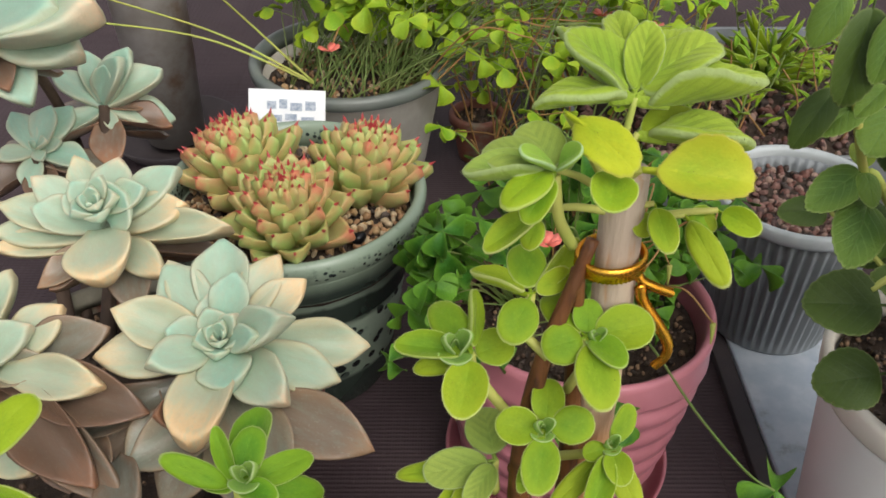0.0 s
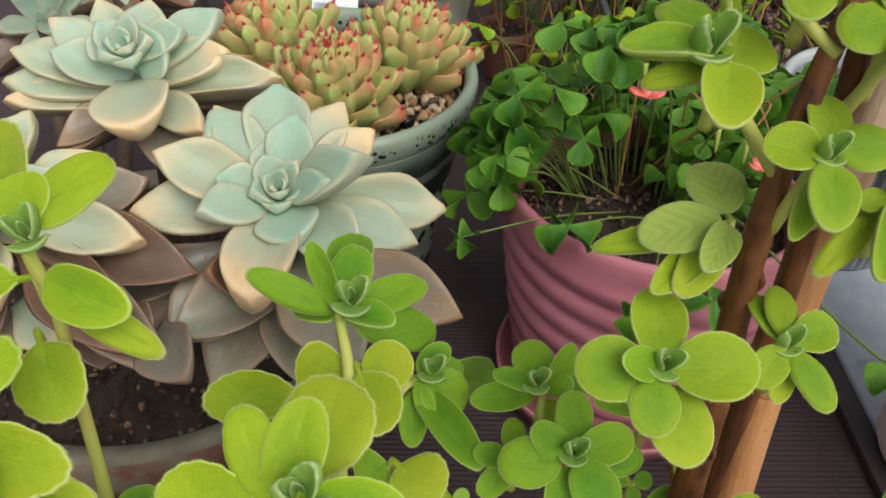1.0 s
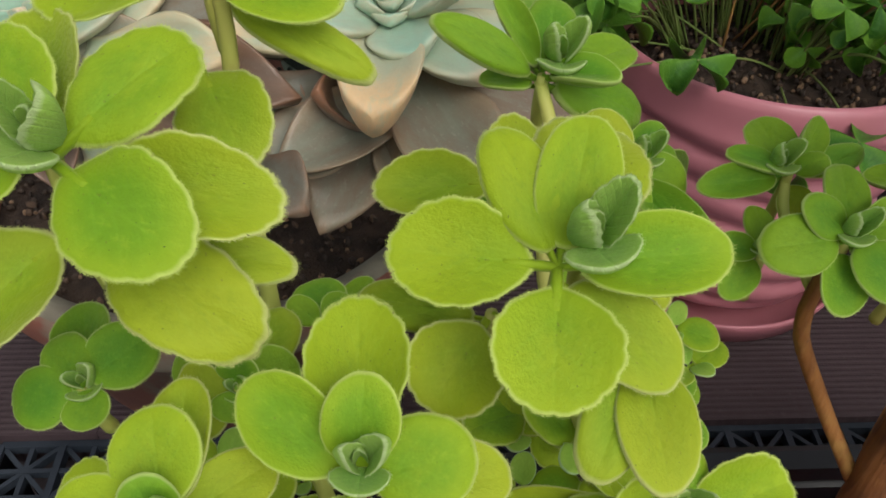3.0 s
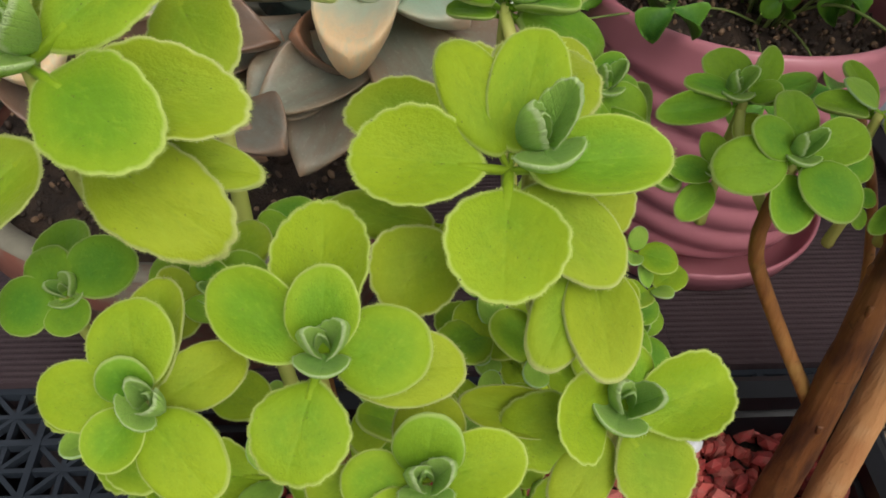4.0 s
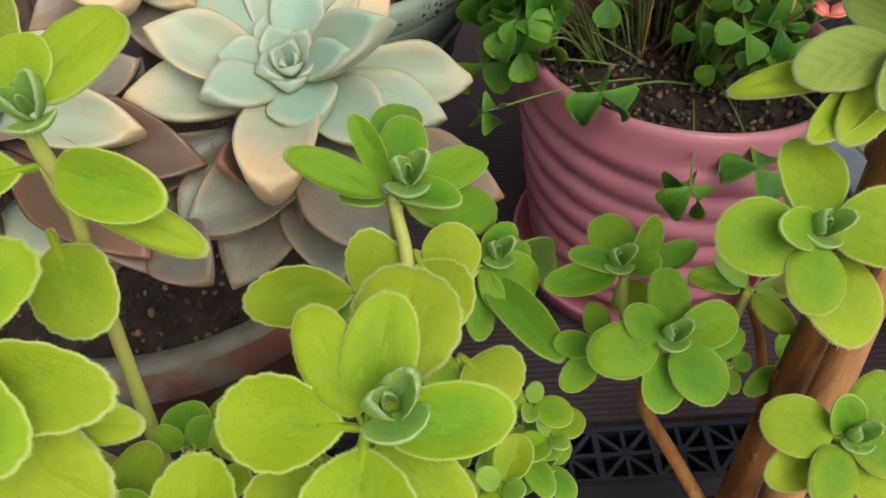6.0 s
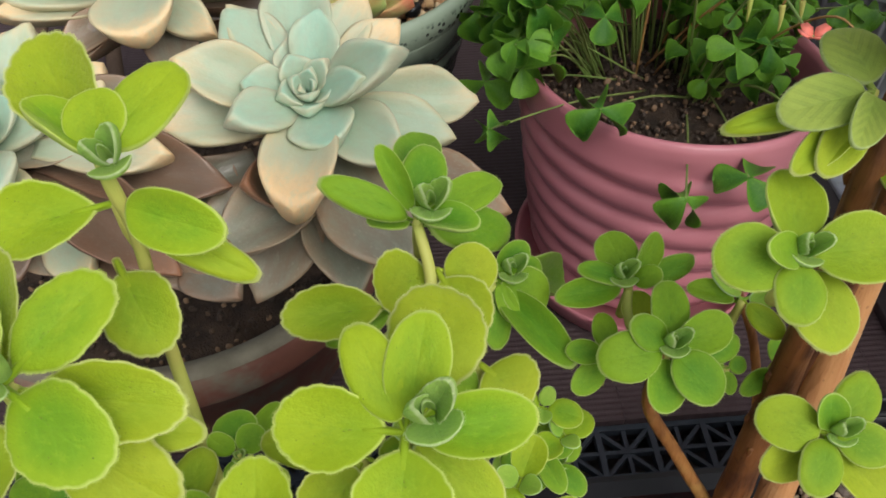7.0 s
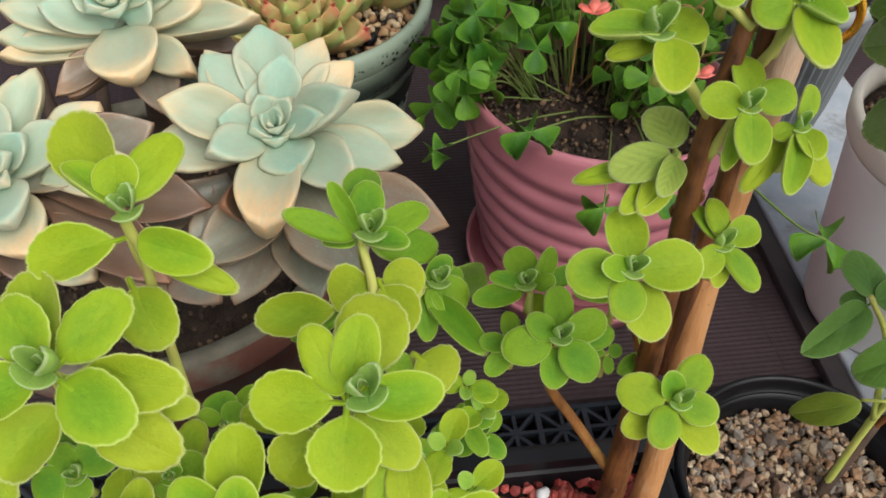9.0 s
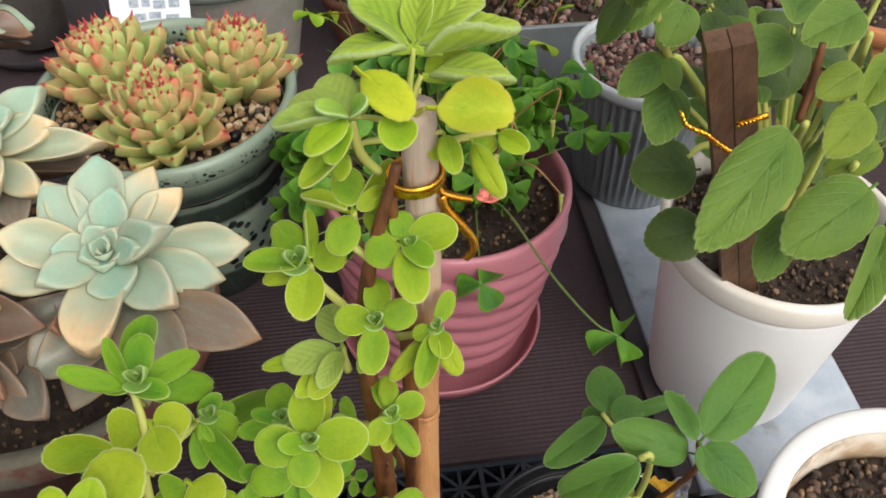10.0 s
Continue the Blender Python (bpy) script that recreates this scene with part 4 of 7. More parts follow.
# white pot on the slab
WP = (0.267, 0.304)
white_pot = thing("white_pot", (*WP, 0.011), "white plastic pot with a thick rim on the slab", "pot")
bm = lathe(bmesh.new(), [(0, 0.004), (0.047, 0.004), (0.0475, 0), (0.0495, 0), (0.0505, 0.003)] + [(0.0505 + 0.0142 * k / 16, 0.003 + 0.129 * k / 16) for k in range(1, 17)] + [(0.0622, 0.1325), (0.0600, 0.11), (0.046, 0.03), (0, 0.03)], (*WP, 0.0115), 90)
part("body", bm, WHITE_PLASTIC, white_pot)
bm = lathe(bmesh.new(), [(0.0645, 0.1305), (0.0672, 0.1322), (0.0685, 0.135), (0.0698, 0.147), (0.0690, 0.1500), (0.0662, 0.1512), (0.0642, 0.1495), (0.0630, 0.140), (0.0622, 0.1322), (0.0645, 0.1305)], (*WP, 0.0115), 90)
part("rim", bm, WHITE_RIM, white_pot, "thick beige-stained rim")
soil_disc("soil", (*WP, 0.147), 0.0612, "dark soil in the white pot", 17, 700)

# second white pot, in front
W2 = (0.270, 0.108)
low_white_pot = thing("white_pot", (*W2, -0.10), "white plastic pot with a dirty inner rim", "pot")
bm = lathe(bmesh.new(), [(0, 0), (0.055, 0), (0.057, 0.003), (0.072, 0.208), (0.0705, 0.208), (0.0695, 0.20), (0.055, 0.05), (0, 0.05)], (*W2, -0.0995), 90)
part("body", bm, WHITE_PLASTIC, low_white_pot)
bm = lathe(bmesh.new(), [(0.0722, 0.2065), (0.0765, 0.2085), (0.0785, 0.212), (0.0832, 0.2300), (0.0830, 0.2338), (0.0805, 0.2352), (0.0738, 0.2350), (0.0716, 0.2335), (0.0715, 0.2290), (0.0714, 0.2085), (0.0722, 0.2065)], (*W2, -0.0995), 90)
part("rim", bm, WHITE_PLASTIC, low_white_pot)
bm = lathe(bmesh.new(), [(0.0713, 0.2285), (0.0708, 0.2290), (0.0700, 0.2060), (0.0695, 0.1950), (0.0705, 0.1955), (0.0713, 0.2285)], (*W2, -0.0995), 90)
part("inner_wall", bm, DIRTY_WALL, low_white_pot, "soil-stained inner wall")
soil_disc("soil", (*W2, 0.108), 0.0690, "dark crumbly soil in the front white pot", 19, 900, 0.004)

# grey ribbed pot
GP = (0.259, 0.514)
grey_pot = thing("ribbed_pot", (*GP, 0.011), "grey plastic pot with fine upright ribs on the slab", "pot")
bm = lathe(bmesh.new(), [(0, 0), (0.0465, 0), (0.0475, 0.003)] + [(0.0475 + 0.0105 * k / 6, 0.003 + 0.112 * k / 6) for k in range(1, 7)] + [(0.0555, 0.1152), (0.0525, 0.11), (0.044, 0.03), (0, 0.03)], (*GP, 0.0115), 192,
           lambda a, z, r: 0.0015 * (1 if math.sin(a * 48 + 0.785) > 0 else -1) if 0.004 < z < 0.1151 and r < 0.0585 and r > 0.0470 else 0)
part("body", bm, GREY_POT, grey_pot)
bm = lathe(bmesh.new(), [(0.0560, 0.1125), (0.0612, 0.1120), (0.0622, 0.1150), (0.0620, 0.1205), (0.0605, 0.1225), (0.0575, 0.1222), (0.0560, 0.1195), (0.0556, 0.1155), (0.0560, 0.1125)], (*GP, 0.0115), 72)
part("rim", bm, GREY_RIM, grey_pot, "pale grey rim")
soil_disc("soil", (*GP, 0.116), 0.0500, "soil in the ribbed pot", 21, 10)
pebbles("rose_gravel", ROSE_GRAVEL, scatter_disc(500, (*GP, 0.119), 0.053, 0.006, 23), "reddish gravel in the ribbed pot")

# ---- fuzzy-leaved bush in the square pot ----
bush = thing("plectranthus", (0.02, 0.14, 0.10), "fuzzy lime-green plectranthus bush tied to a stake", "plant")
bm = bmesh.new()
tube(bm, [(0.0165, 0.1275, 0.085), (0.0213, 0.1318, 0.138), (0.0225, 0.1355, 0.19), (0.0215, 0.136, 0.25), (0.0195, 0.137, 0.30), (0.0225, 0.140, 0.335), (0.0322, 0.1465, 0.368)], 0.0058, 0.0014, 10, 16, 0.09)
rng = random.Random(8)
trunk_line = glide([(0.0165, 0.1275, 0.085), (0.0213, 0.1318, 0.138), (0.0225, 0.1355, 0.19), (0.0215, 0.136, 0.25), (0.0195, 0.137, 0.30), (0.0225, 0.140, 0.335)], 6)
for k in range(4, 29):
    a = rng.uniform(0, 6.28)
    r = 0.0052 - 0.0032 * k / 30
    c = trunk_line[k] + Vector((math.cos(a), math.sin(a), 0)) * r
    tube(bm, [c - Vector((0, 0, 0.002)), c + Vector((math.cos(a), math.sin(a), 0)) * 0.0006, c + Vector((0, 0, 0.0016))], 0.0006, 0.0009, 3, 7, 0.3)
part("trunk", bm, WOOD_STEM, bush)
bm = bmesh.new()
tube(bm, [(0.033, 0.145, 0.20), (0.0335, 0.145, 0.28), (0.0315, 0.145, 0.327), (0.0297, 0.146, 0.36)], 0.0032, 0.0018, 6, 12, 0.14)
part("branch", bm, WOOD_STEM, bush)
for pts, r0, r1, mt in (
        ([(0.020, 0.136, 0.148), (0.0035, 0.142, 0.178), (-0.008, 0.142, 0.203), (-0.0083, 0.1400, 0.2284)], 0.0021, 0.0017, BARK_TWIG),
        ([(-0.008, 0.143, 0.212), (-0.013, 0.155, 0.222), (-0.0125, 0.1619, 0.2282)], 0.0014, 0.0012, SOFT_STEM),
        ([(0.0205, 0.137, 0.16), (0.0335, 0.153, 0.17), (0.028, 0.160, 0.20), (0.019, 0.165, 0.222)], 0.0017, 0.0012, BARK_TWIG),
        ([(-0.03, 0.12, 0.10), (-0.055, 0.125, 0.18), (-0.066, 0.145, 0.215), (-0.064, 0.160, 0.235), (-0.0668, 0.1717, 0.2471)], 0.0024, 0.0014, SOFT_STEM),
        ([(-0.055, 0.125, 0.18), (-0.066, 0.116, 0.225), (-0.0685, 0.1121, 0.2523)], 0.0020, 0.0014, SOFT_STEM),
        ([(-0.064, 0.15, 0.222), (-0.05, 0.16, 0.232), (-0.0480, 0.1668, 0.2264)], 0.0013, 0.0011, SOFT_STEM),
        ([(-0.09, 0.10, 0.10), (-0.115, 0.12, 0.18), (-0.124, 0.14, 0.245), (-0.1235, 0.143, 0.275), (-0.1244, 0.1418, 0.2957)], 0.0020, 0.0012, SOFT_STEM),
        ([(-0.118, 0.125, 0.2), (-0.138, 0.118, 0.25), (-0.1427, 0.1121, 0.2712)], 0.0020, 0.0014, SOFT_STEM),
        ([(-0.09, 0.09, 0.10), (-0.1, 0.09, 0.18), (-0.1023, 0.0831, 0.2381)], 0.0024, 0.0014, WOOD_STEM),
        ([(-0.1, 0.08, 0.10), (-0.13, 0.085, 0.18), (-0.1282, 0.0792, 0.2347)], 0.0023, 0.0014, SOFT_STEM),
        ([(-0.07, 0.08, 0.10), (-0.085, 0.078, 0.17), (-0.0876, 0.0734, 0.2205)], 0.0023, 0.0014, SOFT_STEM),
        ([(-0.04, 0.09, 0.10), (-0.05, 0.09, 0.17), (-0.0539, 0.0866, 0.2157)], 0.0023, 0.0014, SOFT_STEM),
        ([(0.0215, 0.136, 0.264), (0.010, 0.128, 0.273), (-0.0003, 0.1196, 0.2826)], 0.0014, 0.0012, SOFT_STEM),
        ([(0.0215, 0.135, 0.214), (0.0212, 0.122, 0.224), (0.0198, 0.1132, 0.2301)], 0.0014, 0.0012, SOFT_STEM),
        ([(0.0205, 0.137, 0.315), (0.008, 0.141, 0.332), (0.0066, 0.1432, 0.3359)], 0.0014, 0.0011, SOFT_STEM),
        ([(0.021, 0.136, 0.305), (0.023, 0.132, 0.322), (0.0234, 0.1303, 0.3244)], 0.0013, 0.0011, SOFT_STEM),
        ([(0.03, 0.143, 0.30), (0.037, 0.136, 0.31), (0.0401, 0.1344, 0.3132)], 0.0013, 0.0011, SOFT_STEM),
        ([(0.03, 0.143, 0.325), (0.033, 0.139, 0.34), (0.0322, 0.1403, 0.3441)], 0.0013, 0.0011, SOFT_STEM),
        ([(0.022, 0.136, 0.27), (0.026, 0.126, 0.28), (0.0255, 0.1252, 0.2841)], 0.0013, 0.0011, SOFT_STEM),
        ([(0.024, 0.139, 0.34), (0.016, 0.144, 0.347), (0.0199, 0.1469, 0.3510)], 0.0012, 0.0010, SOFT_STEM),
        ([(0.027, 0.142, 0.37), (0.023, 0.138, 0.380), (0.0214, 0.1377, 0.3902)], 0.0013, 0.0011, SOFT_STEM)):
    part("twig", tube(bmesh.new(), pts, r0, r1, 5, 9, 0.1), mt, bush)
# leaves: reach of the tip from the node in mm, width, drop, roll
spray(bush, (-0.0731, 0.1055, 0.2571), [
    (-24.6, 3.5, 0.7, 16.1, 0, 0, "m"), (-8.8, 14.8, 14.6, 11.2, 0, 0, "m"), (5.7, 16.7, 15.2, 12.7, 0, 0, "m"), (25.1, 0.3, 2.1, 12.7, 0, 0, "m"),
    (-2.5, -20.2, -8.1, 18.8, 0, 0, "m"), (17.1, -12.8, -11.4, 12.9, 4, 0, "y"),
])
spray(bush, (-0.0818, 0.1086, 0.2443), [
    (-10.4, -12.0, -8.7, 15.5, 1, 0, "y"), (-22.0, 7.6, -3.3, 8.8, 4, 0, "y"), (18.4, -9.9, -4.5, 9.7, 0, 0, "y"),
])
spray(bush, (-0.0685, 0.1111, 0.2543), [
    (5.5, 26.7, 8.7, 20.8, 2, 0, "y"),
])
spray(bush, (-0.0597, 0.1023, 0.2423), [
    (-9.0, -19.7, -4.6, 10.7, 0, 0, "y"), (1.2, -22.4, -5.4, 12.2, 0, 0, "y"),
])
bud(bush, (-0.0685, 0.1055, 0.2633), 13.5, 20)
spray(bush, (-0.1023, 0.0821, 0.2401), [
    (-0.0, 25.1, 9.6, 15.3, 1, 0, "m"), (1.6, 7.8, 13.0, 11.0, 0, 0, "m"), (-15.7, 10.8, 7.4, 12.2, 0, 0, "m"), (16.3, 0.8, 4.1, 13.8, 0, 0, "m"),
    (22.0, 1.9, -3.8, 12.2, 4, 0, "y"), (-4.5, -15.6, -6.7, 14.8, 0, 0, "m"),
])
bud(bush, (-0.1015, 0.0816, 0.2447), 9.9, 0)
spray(bush, (-0.1282, 0.0782, 0.2367), [
    (-2.4, 12.2, 9.6, 12.8, 0, 0, "m"), (0.2, 21.0, 4.3, 9.8, 4, 0, "y"), (-2.1, -0.0, 9.6, 7.9, 0, 0, "n"), (13.7, 9.7, -0.6, 9.8, 4, 0, "y"),
    (-5.9, -8.4, -3.7, 8.8, 0, 0, "m"), (11.4, -12.7, -4.8, 12.0, 0, 0, "m"), (-14.9, 1.4, 2.3, 10.4, 0, 0, "m"),
])
bud(bush, (-0.1264, 0.0763, 0.2401), 9.0, -50)
spray(bush, (-0.0876, 0.0724, 0.2225), [
    (2.0, 2.3, 13.1, 11.3, 0, 0, "n"), (-12.4, -0.8, 1.5, 10.3, 0, 0, "m"), (16.2, 2.4, 3.8, 11.6, 0, 0, "m"), (2.8, 15.8, 2.6, 12.2, 3, 0, "y"),
    (-18.9, 2.5, -6.3, 8.1, 4, 0, "y"), (-5.1, -10.2, -4.3, 12.8, 0, 0, "m"), (8.1, -8.5, -5.5, 12.8, 1, 0, "y"),
])
bud(bush, (-0.0868, 0.0702, 0.2264), 10.3, 0)
spray(bush, (-0.0539, 0.0856, 0.2177), [
    (-11.5, -3.7, 8.9, 15.7, 0, 0, "m"), (4.5, 7.9, 10.1, 9.3, 0, 25, "m"), (20.9, 5.4, 4.2, 14.4, 0, 0, "m"), (10.5, -12.2, -6.9, 14.2, 1, 0, "y"),
    (-10.0, -11.5, -10.7, 10.9, 4, 0, "y"), (-20.1, 0.0, -4.0, 14.2, 2, 0, "m"), (-26.3, 8.9, -5.8, 9.0, 6, 0, "y"),
])
bud(bush, (-0.0531, 0.0856, 0.2227), 12.0, -25)
spray(bush, (-0.1427, 0.1111, 0.2732), [
    (-11.4, 15.3, 11.5, 14.4, 0, 0, "m"), (-8.7, 26.9, 7.7, 15.4, 3, 0, "y"), (17.8, 14.0, 11.4, 14.4, 0, 0, "m"), (-21.4, -5.1, -2.2, 14.4, 0, 0, "m"),
    (19.4, -15.6, -3.5, 17.0, 0, 0, "m"), (31.0, -3.2, -6.3, 14.4, 4, 0, "y"),
])
bud(bush, (-0.1433, 0.1107, 0.2778), 13.3, -25)
spray(bush, (-0.1438, 0.1140, 0.2598), [
    (26.8, -16.2, -8.8, 16.9, 2, 0, "y"), (-16.9, -16.0, -9.6, 16.9, 1, 0, "y"), (31.8, -1.5, -8.8, 9.6, 7, 0, "y"),
])
spray(bush, (-0.1244, 0.1408, 0.2977), [
    (-14.5, 26.5, 9.2, 16.6, 2, 0, "y"), (13.9, 17.8, 8.4, 12.0, 0, 0, "m"), (-0.3, 11.0, 8.2, 11.4, 0, 0, "m"), (-13.2, 10.6, 6.3, 8.1, 0, 35, "m"),
])
bud(bush, (-0.1225, 0.1402, 0.2993), 9.8, 25)
spray(bush, (-0.1252, 0.1430, 0.2857), [
    (-25.4, -4.0, -3.2, 14.6, 0, 0, "m"), (21.6, -8.8, -1.9, 11.9, 0, 15, "m"), (25.3, -9.9, -12.5, 8.0, 7, 0, "y"),
])
spray(bush, (-0.1295, 0.1432, 0.2696), [
    (9.8, -18.1, -7.5, 15.6, 0, 0, "y"),
])
spray(bush, (-0.0668, 0.1707, 0.2491), [
    (-8.5, 16.6, 10.2, 6.4, 1, 0, "n"), (-21.9, 1.3, 13.2, 8.5, 2, 0, "n"), (-12.6, 5.0, -3.5, 6.6, 4, 20, "n"), (2.4, 34.5, -1.8, 13.1, 3, 0, "n"),
    (4.6, 17.7, 9.4, 12.0, 1, 0, "n"), (23.0, 14.8, -1.9, 10.0, 2, 0, "n"), (15.0, -6.6, 2.9, 8.6, 0, -25, "n"), (27.2, 8.5, -16.0, 13.1, 3, 0, "n"),
])
bud(bush, (-0.0632, 0.1712, 0.2540), 12.0, 0)
spray(bush, (-0.0728, 0.1596, 0.2298), [
    (-29.3, -2.0, -0.3, 14.1, 0, 0, "y"), (-19.6, -3.6, -8.9, 7.6, 4, 0, "n"),
])
spray(bush, (-0.0469, 0.1679, 0.2278), [
    (14.4, -3.9, -6.4, 13.5, 0, 0, "n"), (24.8, 25.9, -32.0, 12.8, 1, 0, "n"), (-12.4, 1.0, -2.2, 13.0, 1, 0, "y"), (4.8, -9.2, -7.8, 5.6, 0, 0, "n"),
    (9.2, 7.0, 5.6, 7.6, 0, 0, "n"), (13.6, 4.4, -0.4, 8.6, 2, 0, "n"), (-0.5, -14.0, -12.5, 8.0, 4, 0, "n"), (18.0, -23.1, -9.9, 10.0, 6, 0, "n"),
])
bud(bush, (-0.0422, 0.1680, 0.2313), 9.1, 0)
spray(bush, (-0.0345, 0.1494, 0.1715), [
    (-4.4, 2.2, 0.7, 11.1, 0, 0, "n"), (11.4, 0.6, 0.8, 8.5, 0, 0, "n"), (-10.6, -3.8, -4.3, 9.3, 1, 0, "n"), (6.0, -13.6, -3.1, 7.4, 0, 0, "n"),
])
spray(bush, (-0.0284, 0.1488, 0.1630), [
    (-2.8, 15.2, 6.1, 6.4, 0, 0, "n"), (8.1, 6.3, 3.0, 8.5, 0, 0, "n"), (7.8, -9.6, -3.4, 7.6, 0, 0, "n"), (-11.1, -4.0, -5.5, 8.9, 2, 0, "n"),
])
bud(bush, (-0.0281, 0.1487, 0.1644), 8.0, 0)
spray(bush, (-0.0125, 0.1609, 0.2302), [
    (-3.8, 14.8, 4.5, 11.4, 1, 0, "n"), (8.9, 11.1, 6.6, 6.6, 0, 15, "n"), (19.0, 5.0, 2.2, 6.9, 0, 10, "n"), (-13.3, 4.0, 3.2, 6.3, 0, 20, "n"),
    (-19.3, 0.2, -4.0, 8.1, 2, 0, "n"), (7.4, -0.3, 4.4, 6.6, 0, -25, "n"), (3.9, -6.5, -9.0, 9.0, 4, 0, "y"),
])
bud(bush, (-0.0145, 0.1617, 0.2338), 8.6, 0)
spray(bush, (-0.0083, 0.1390, 0.2304), [
    (-17.6, -2.2, 0.3, 12.9, 0, 0, "n"), (2.9, 16.6, 6.6, 9.8, 0, 0, "n"), (16.1, 5.2, 3.1, 10.4, 0, 0, "n"), (20.0, 2.6, -3.1, 9.3, 4, 0, "n"),
    (10.0, -12.2, -4.8, 11.8, 0, 0, "n"), (-2.9, -11.7, -9.5, 10.1, 3, 0, "n"), (-8.9, 3.3, 8.3, 8.4, 0, 0, "n"),
])
bud(bush, (-0.0077, 0.1386, 0.2341), 8.6, 0)
spray(bush, (-0.0210, 0.1448, 0.2219), [
    (-10.3, 2.4, 0.5, 6.5, 0, 0, "n"), (0.5, 10.5, 4.7, 6.7, 0, 0, "n"), (-8.9, -6.4, -6.4, 7.3, 2, 0, "n"),
])
bud(bush, (-0.0220, 0.1448, 0.2248), 4.4, 0)
spray(bush, (0.0121, 0.1490, 0.2351), [
    (-5.9, 6.9, 4.9, 6.0, 0, 20, "i"), (11.9, -0.2, 2.6, 5.8, 0, 30, "i"), (-12.2, 6.0, -1.0, 6.3, 2, 15, "n"), (8.0, -9.7, -3.9, 6.3, 0, 20, "y"),
    (-2.5, 15.1, 3.6, 5.8, 2, 0, "n"),
])
spray(bush, (0.0102, 0.1419, 0.2164), [
    (-5.7, 1.6, 0.4, 3.9, 0, 0, "n"), (5.5, 0.9, 0.7, 4.8, 0, 0, "n"), (-0.3, -6.3, -2.7, 3.9, 0, 0, "n"),
])
spray(bush, (0.0226, 0.1418, 0.2163), [
    (2.4, 6.2, 2.9, 5.7, 0, 0, "n"), (3.2, -2.4, -0.9, 4.5, 0, 0, "i"), (-9.0, -5.0, -4.7, 5.4, 1, 0, "n"),
])
spray(bush, (-0.0003, 0.1186, 0.2846), [
    (0.9, 15.3, 6.8, 11.3, 0, 0, "r"), (5.2, 17.4, 3.9, 9.9, 3, 0, "y"), (-15.9, 0.1, 0.1, 12.7, 0, 0, "r"), (18.5, -0.8, 1.8, 13.3, 0, 0, "r"),
    (-3.1, -12.0, -4.2, 9.9, 0, 0, "r"), (6.2, -13.9, -10.8, 12.4, 4, 0, "y"), (-8.4, -2.6, 5.6, 6.8, 0, 0, "n"),
])
bud(bush, (0.0005, 0.1181, 0.2872), 7.7, -20)
spray(bush, (0.0198, 0.1122, 0.2321), [
    (-15.3, 4.9, 2.2, 12.2, 0, 0, "r"), (-0.6, 4.4, 9.3, 7.6, 0, 0, "n"), (14.1, 10.2, 5.1, 10.9, 0, 0, "r"), (12.3, -6.3, 0.3, 9.9, 0, 0, "r"),
    (11.0, -12.8, -9.0, 11.2, 3, 0, "y"), (-6.9, -12.5, -3.2, 10.2, 0, 0, "r"), (-14.2, -4.5, -8.1, 9.6, 4, 0, "y"),
])
bud(bush, (0.0219, 0.1113, 0.2346), 7.9, 0)
spray(bush, (0.0255, 0.1242, 0.2861), [
    (-0.2, 10.2, 6.5, 6.4, 0, 0, "r"), (-4.1, 11.2, 2.7, 5.2, 1, 0, "r"), (10.3, 3.4, 2.1, 8.4, 0, 0, "r"), (6.4, -12.3, -4.9, 6.9, 0, 0, "r"),
    (-7.6, -7.4, -3.6, 7.2, 0, 0, "r"), (-2.4, -8.3, -7.9, 5.5, 3, 0, "y"),
])
bud(bush, (0.0253, 0.1237, 0.2877), 6.9, 10)
spray(bush, (0.0234, 0.1293, 0.3264), [
    (1.6, 11.2, 5.3, 7.9, 0, 0, "r"), (-11.4, 1.2, 0.8, 8.9, 0, 0, "r"), (11.3, 0.9, 2.1, 8.9, 0, 0, "r"), (-3.1, -13.9, -5.4, 8.7, 0, 0, "r"),
    (-5.9, -8.3, -12.1, 4.8, 6, 0, "r"),
])
bud(bush, (0.0227, 0.1282, 0.3283), 6.6, 0)
spray(bush, (0.0401, 0.1334, 0.3152), [
    (6.2, 8.9, 5.4, 5.7, 0, 15, "r"), (2.2, -9.7, -2.2, 7.0, 0, 0, "r"), (6.1, -11.2, -8.7, 7.0, 3, 0, "y"), (-6.5, -1.6, -1.1, 5.2, 0, 15, "r"),
    (-6.0, -14.8, -8.0, 6.8, 0, 0, "r"), (-14.0, -9.6, -10.2, 5.7, 4, 0, "y"),
])
bud(bush, (0.0402, 0.1326, 0.3175), 5.6, 20)
spray(bush, (0.0066, 0.1422, 0.3379), [
    (-18.0, 2.8, -0.0, 7.2, 0, 15, "r"), (-8.9, 13.9, 4.5, 9.0, 0, 0, "r"), (1.1, 11.5, 10.2, 4.4, 0, 45, "r"), (-3.0, -15.1, -5.5, 10.6, 0, 0, "y"),
    (-13.8, 0.1, -5.0, 5.3, 3, 0, "y"), (9.9, 5.0, -0.3, 9.3, 2, 0, "r"),
])
bud(bush, (0.0029, 0.1420, 0.3402), 9.6, 0)
spray(bush, (0.0130, 0.1359, 0.3072), [
    (-3.1, 12.7, 5.6, 11.7, 0, 0, "s"), (-17.9, -3.2, -1.5, 10.0, 0, 0, "s"), (-7.6, -11.9, -2.7, 6.7, 0, 0, "s"), (-25.2, 0.3, -6.4, 5.6, 4, 0, "y"),
    (-10.6, -10.7, -9.4, 8.1, 3, 0, "y"), (-15.0, -8.5, -10.8, 6.9, 4, 0, "y"),
])
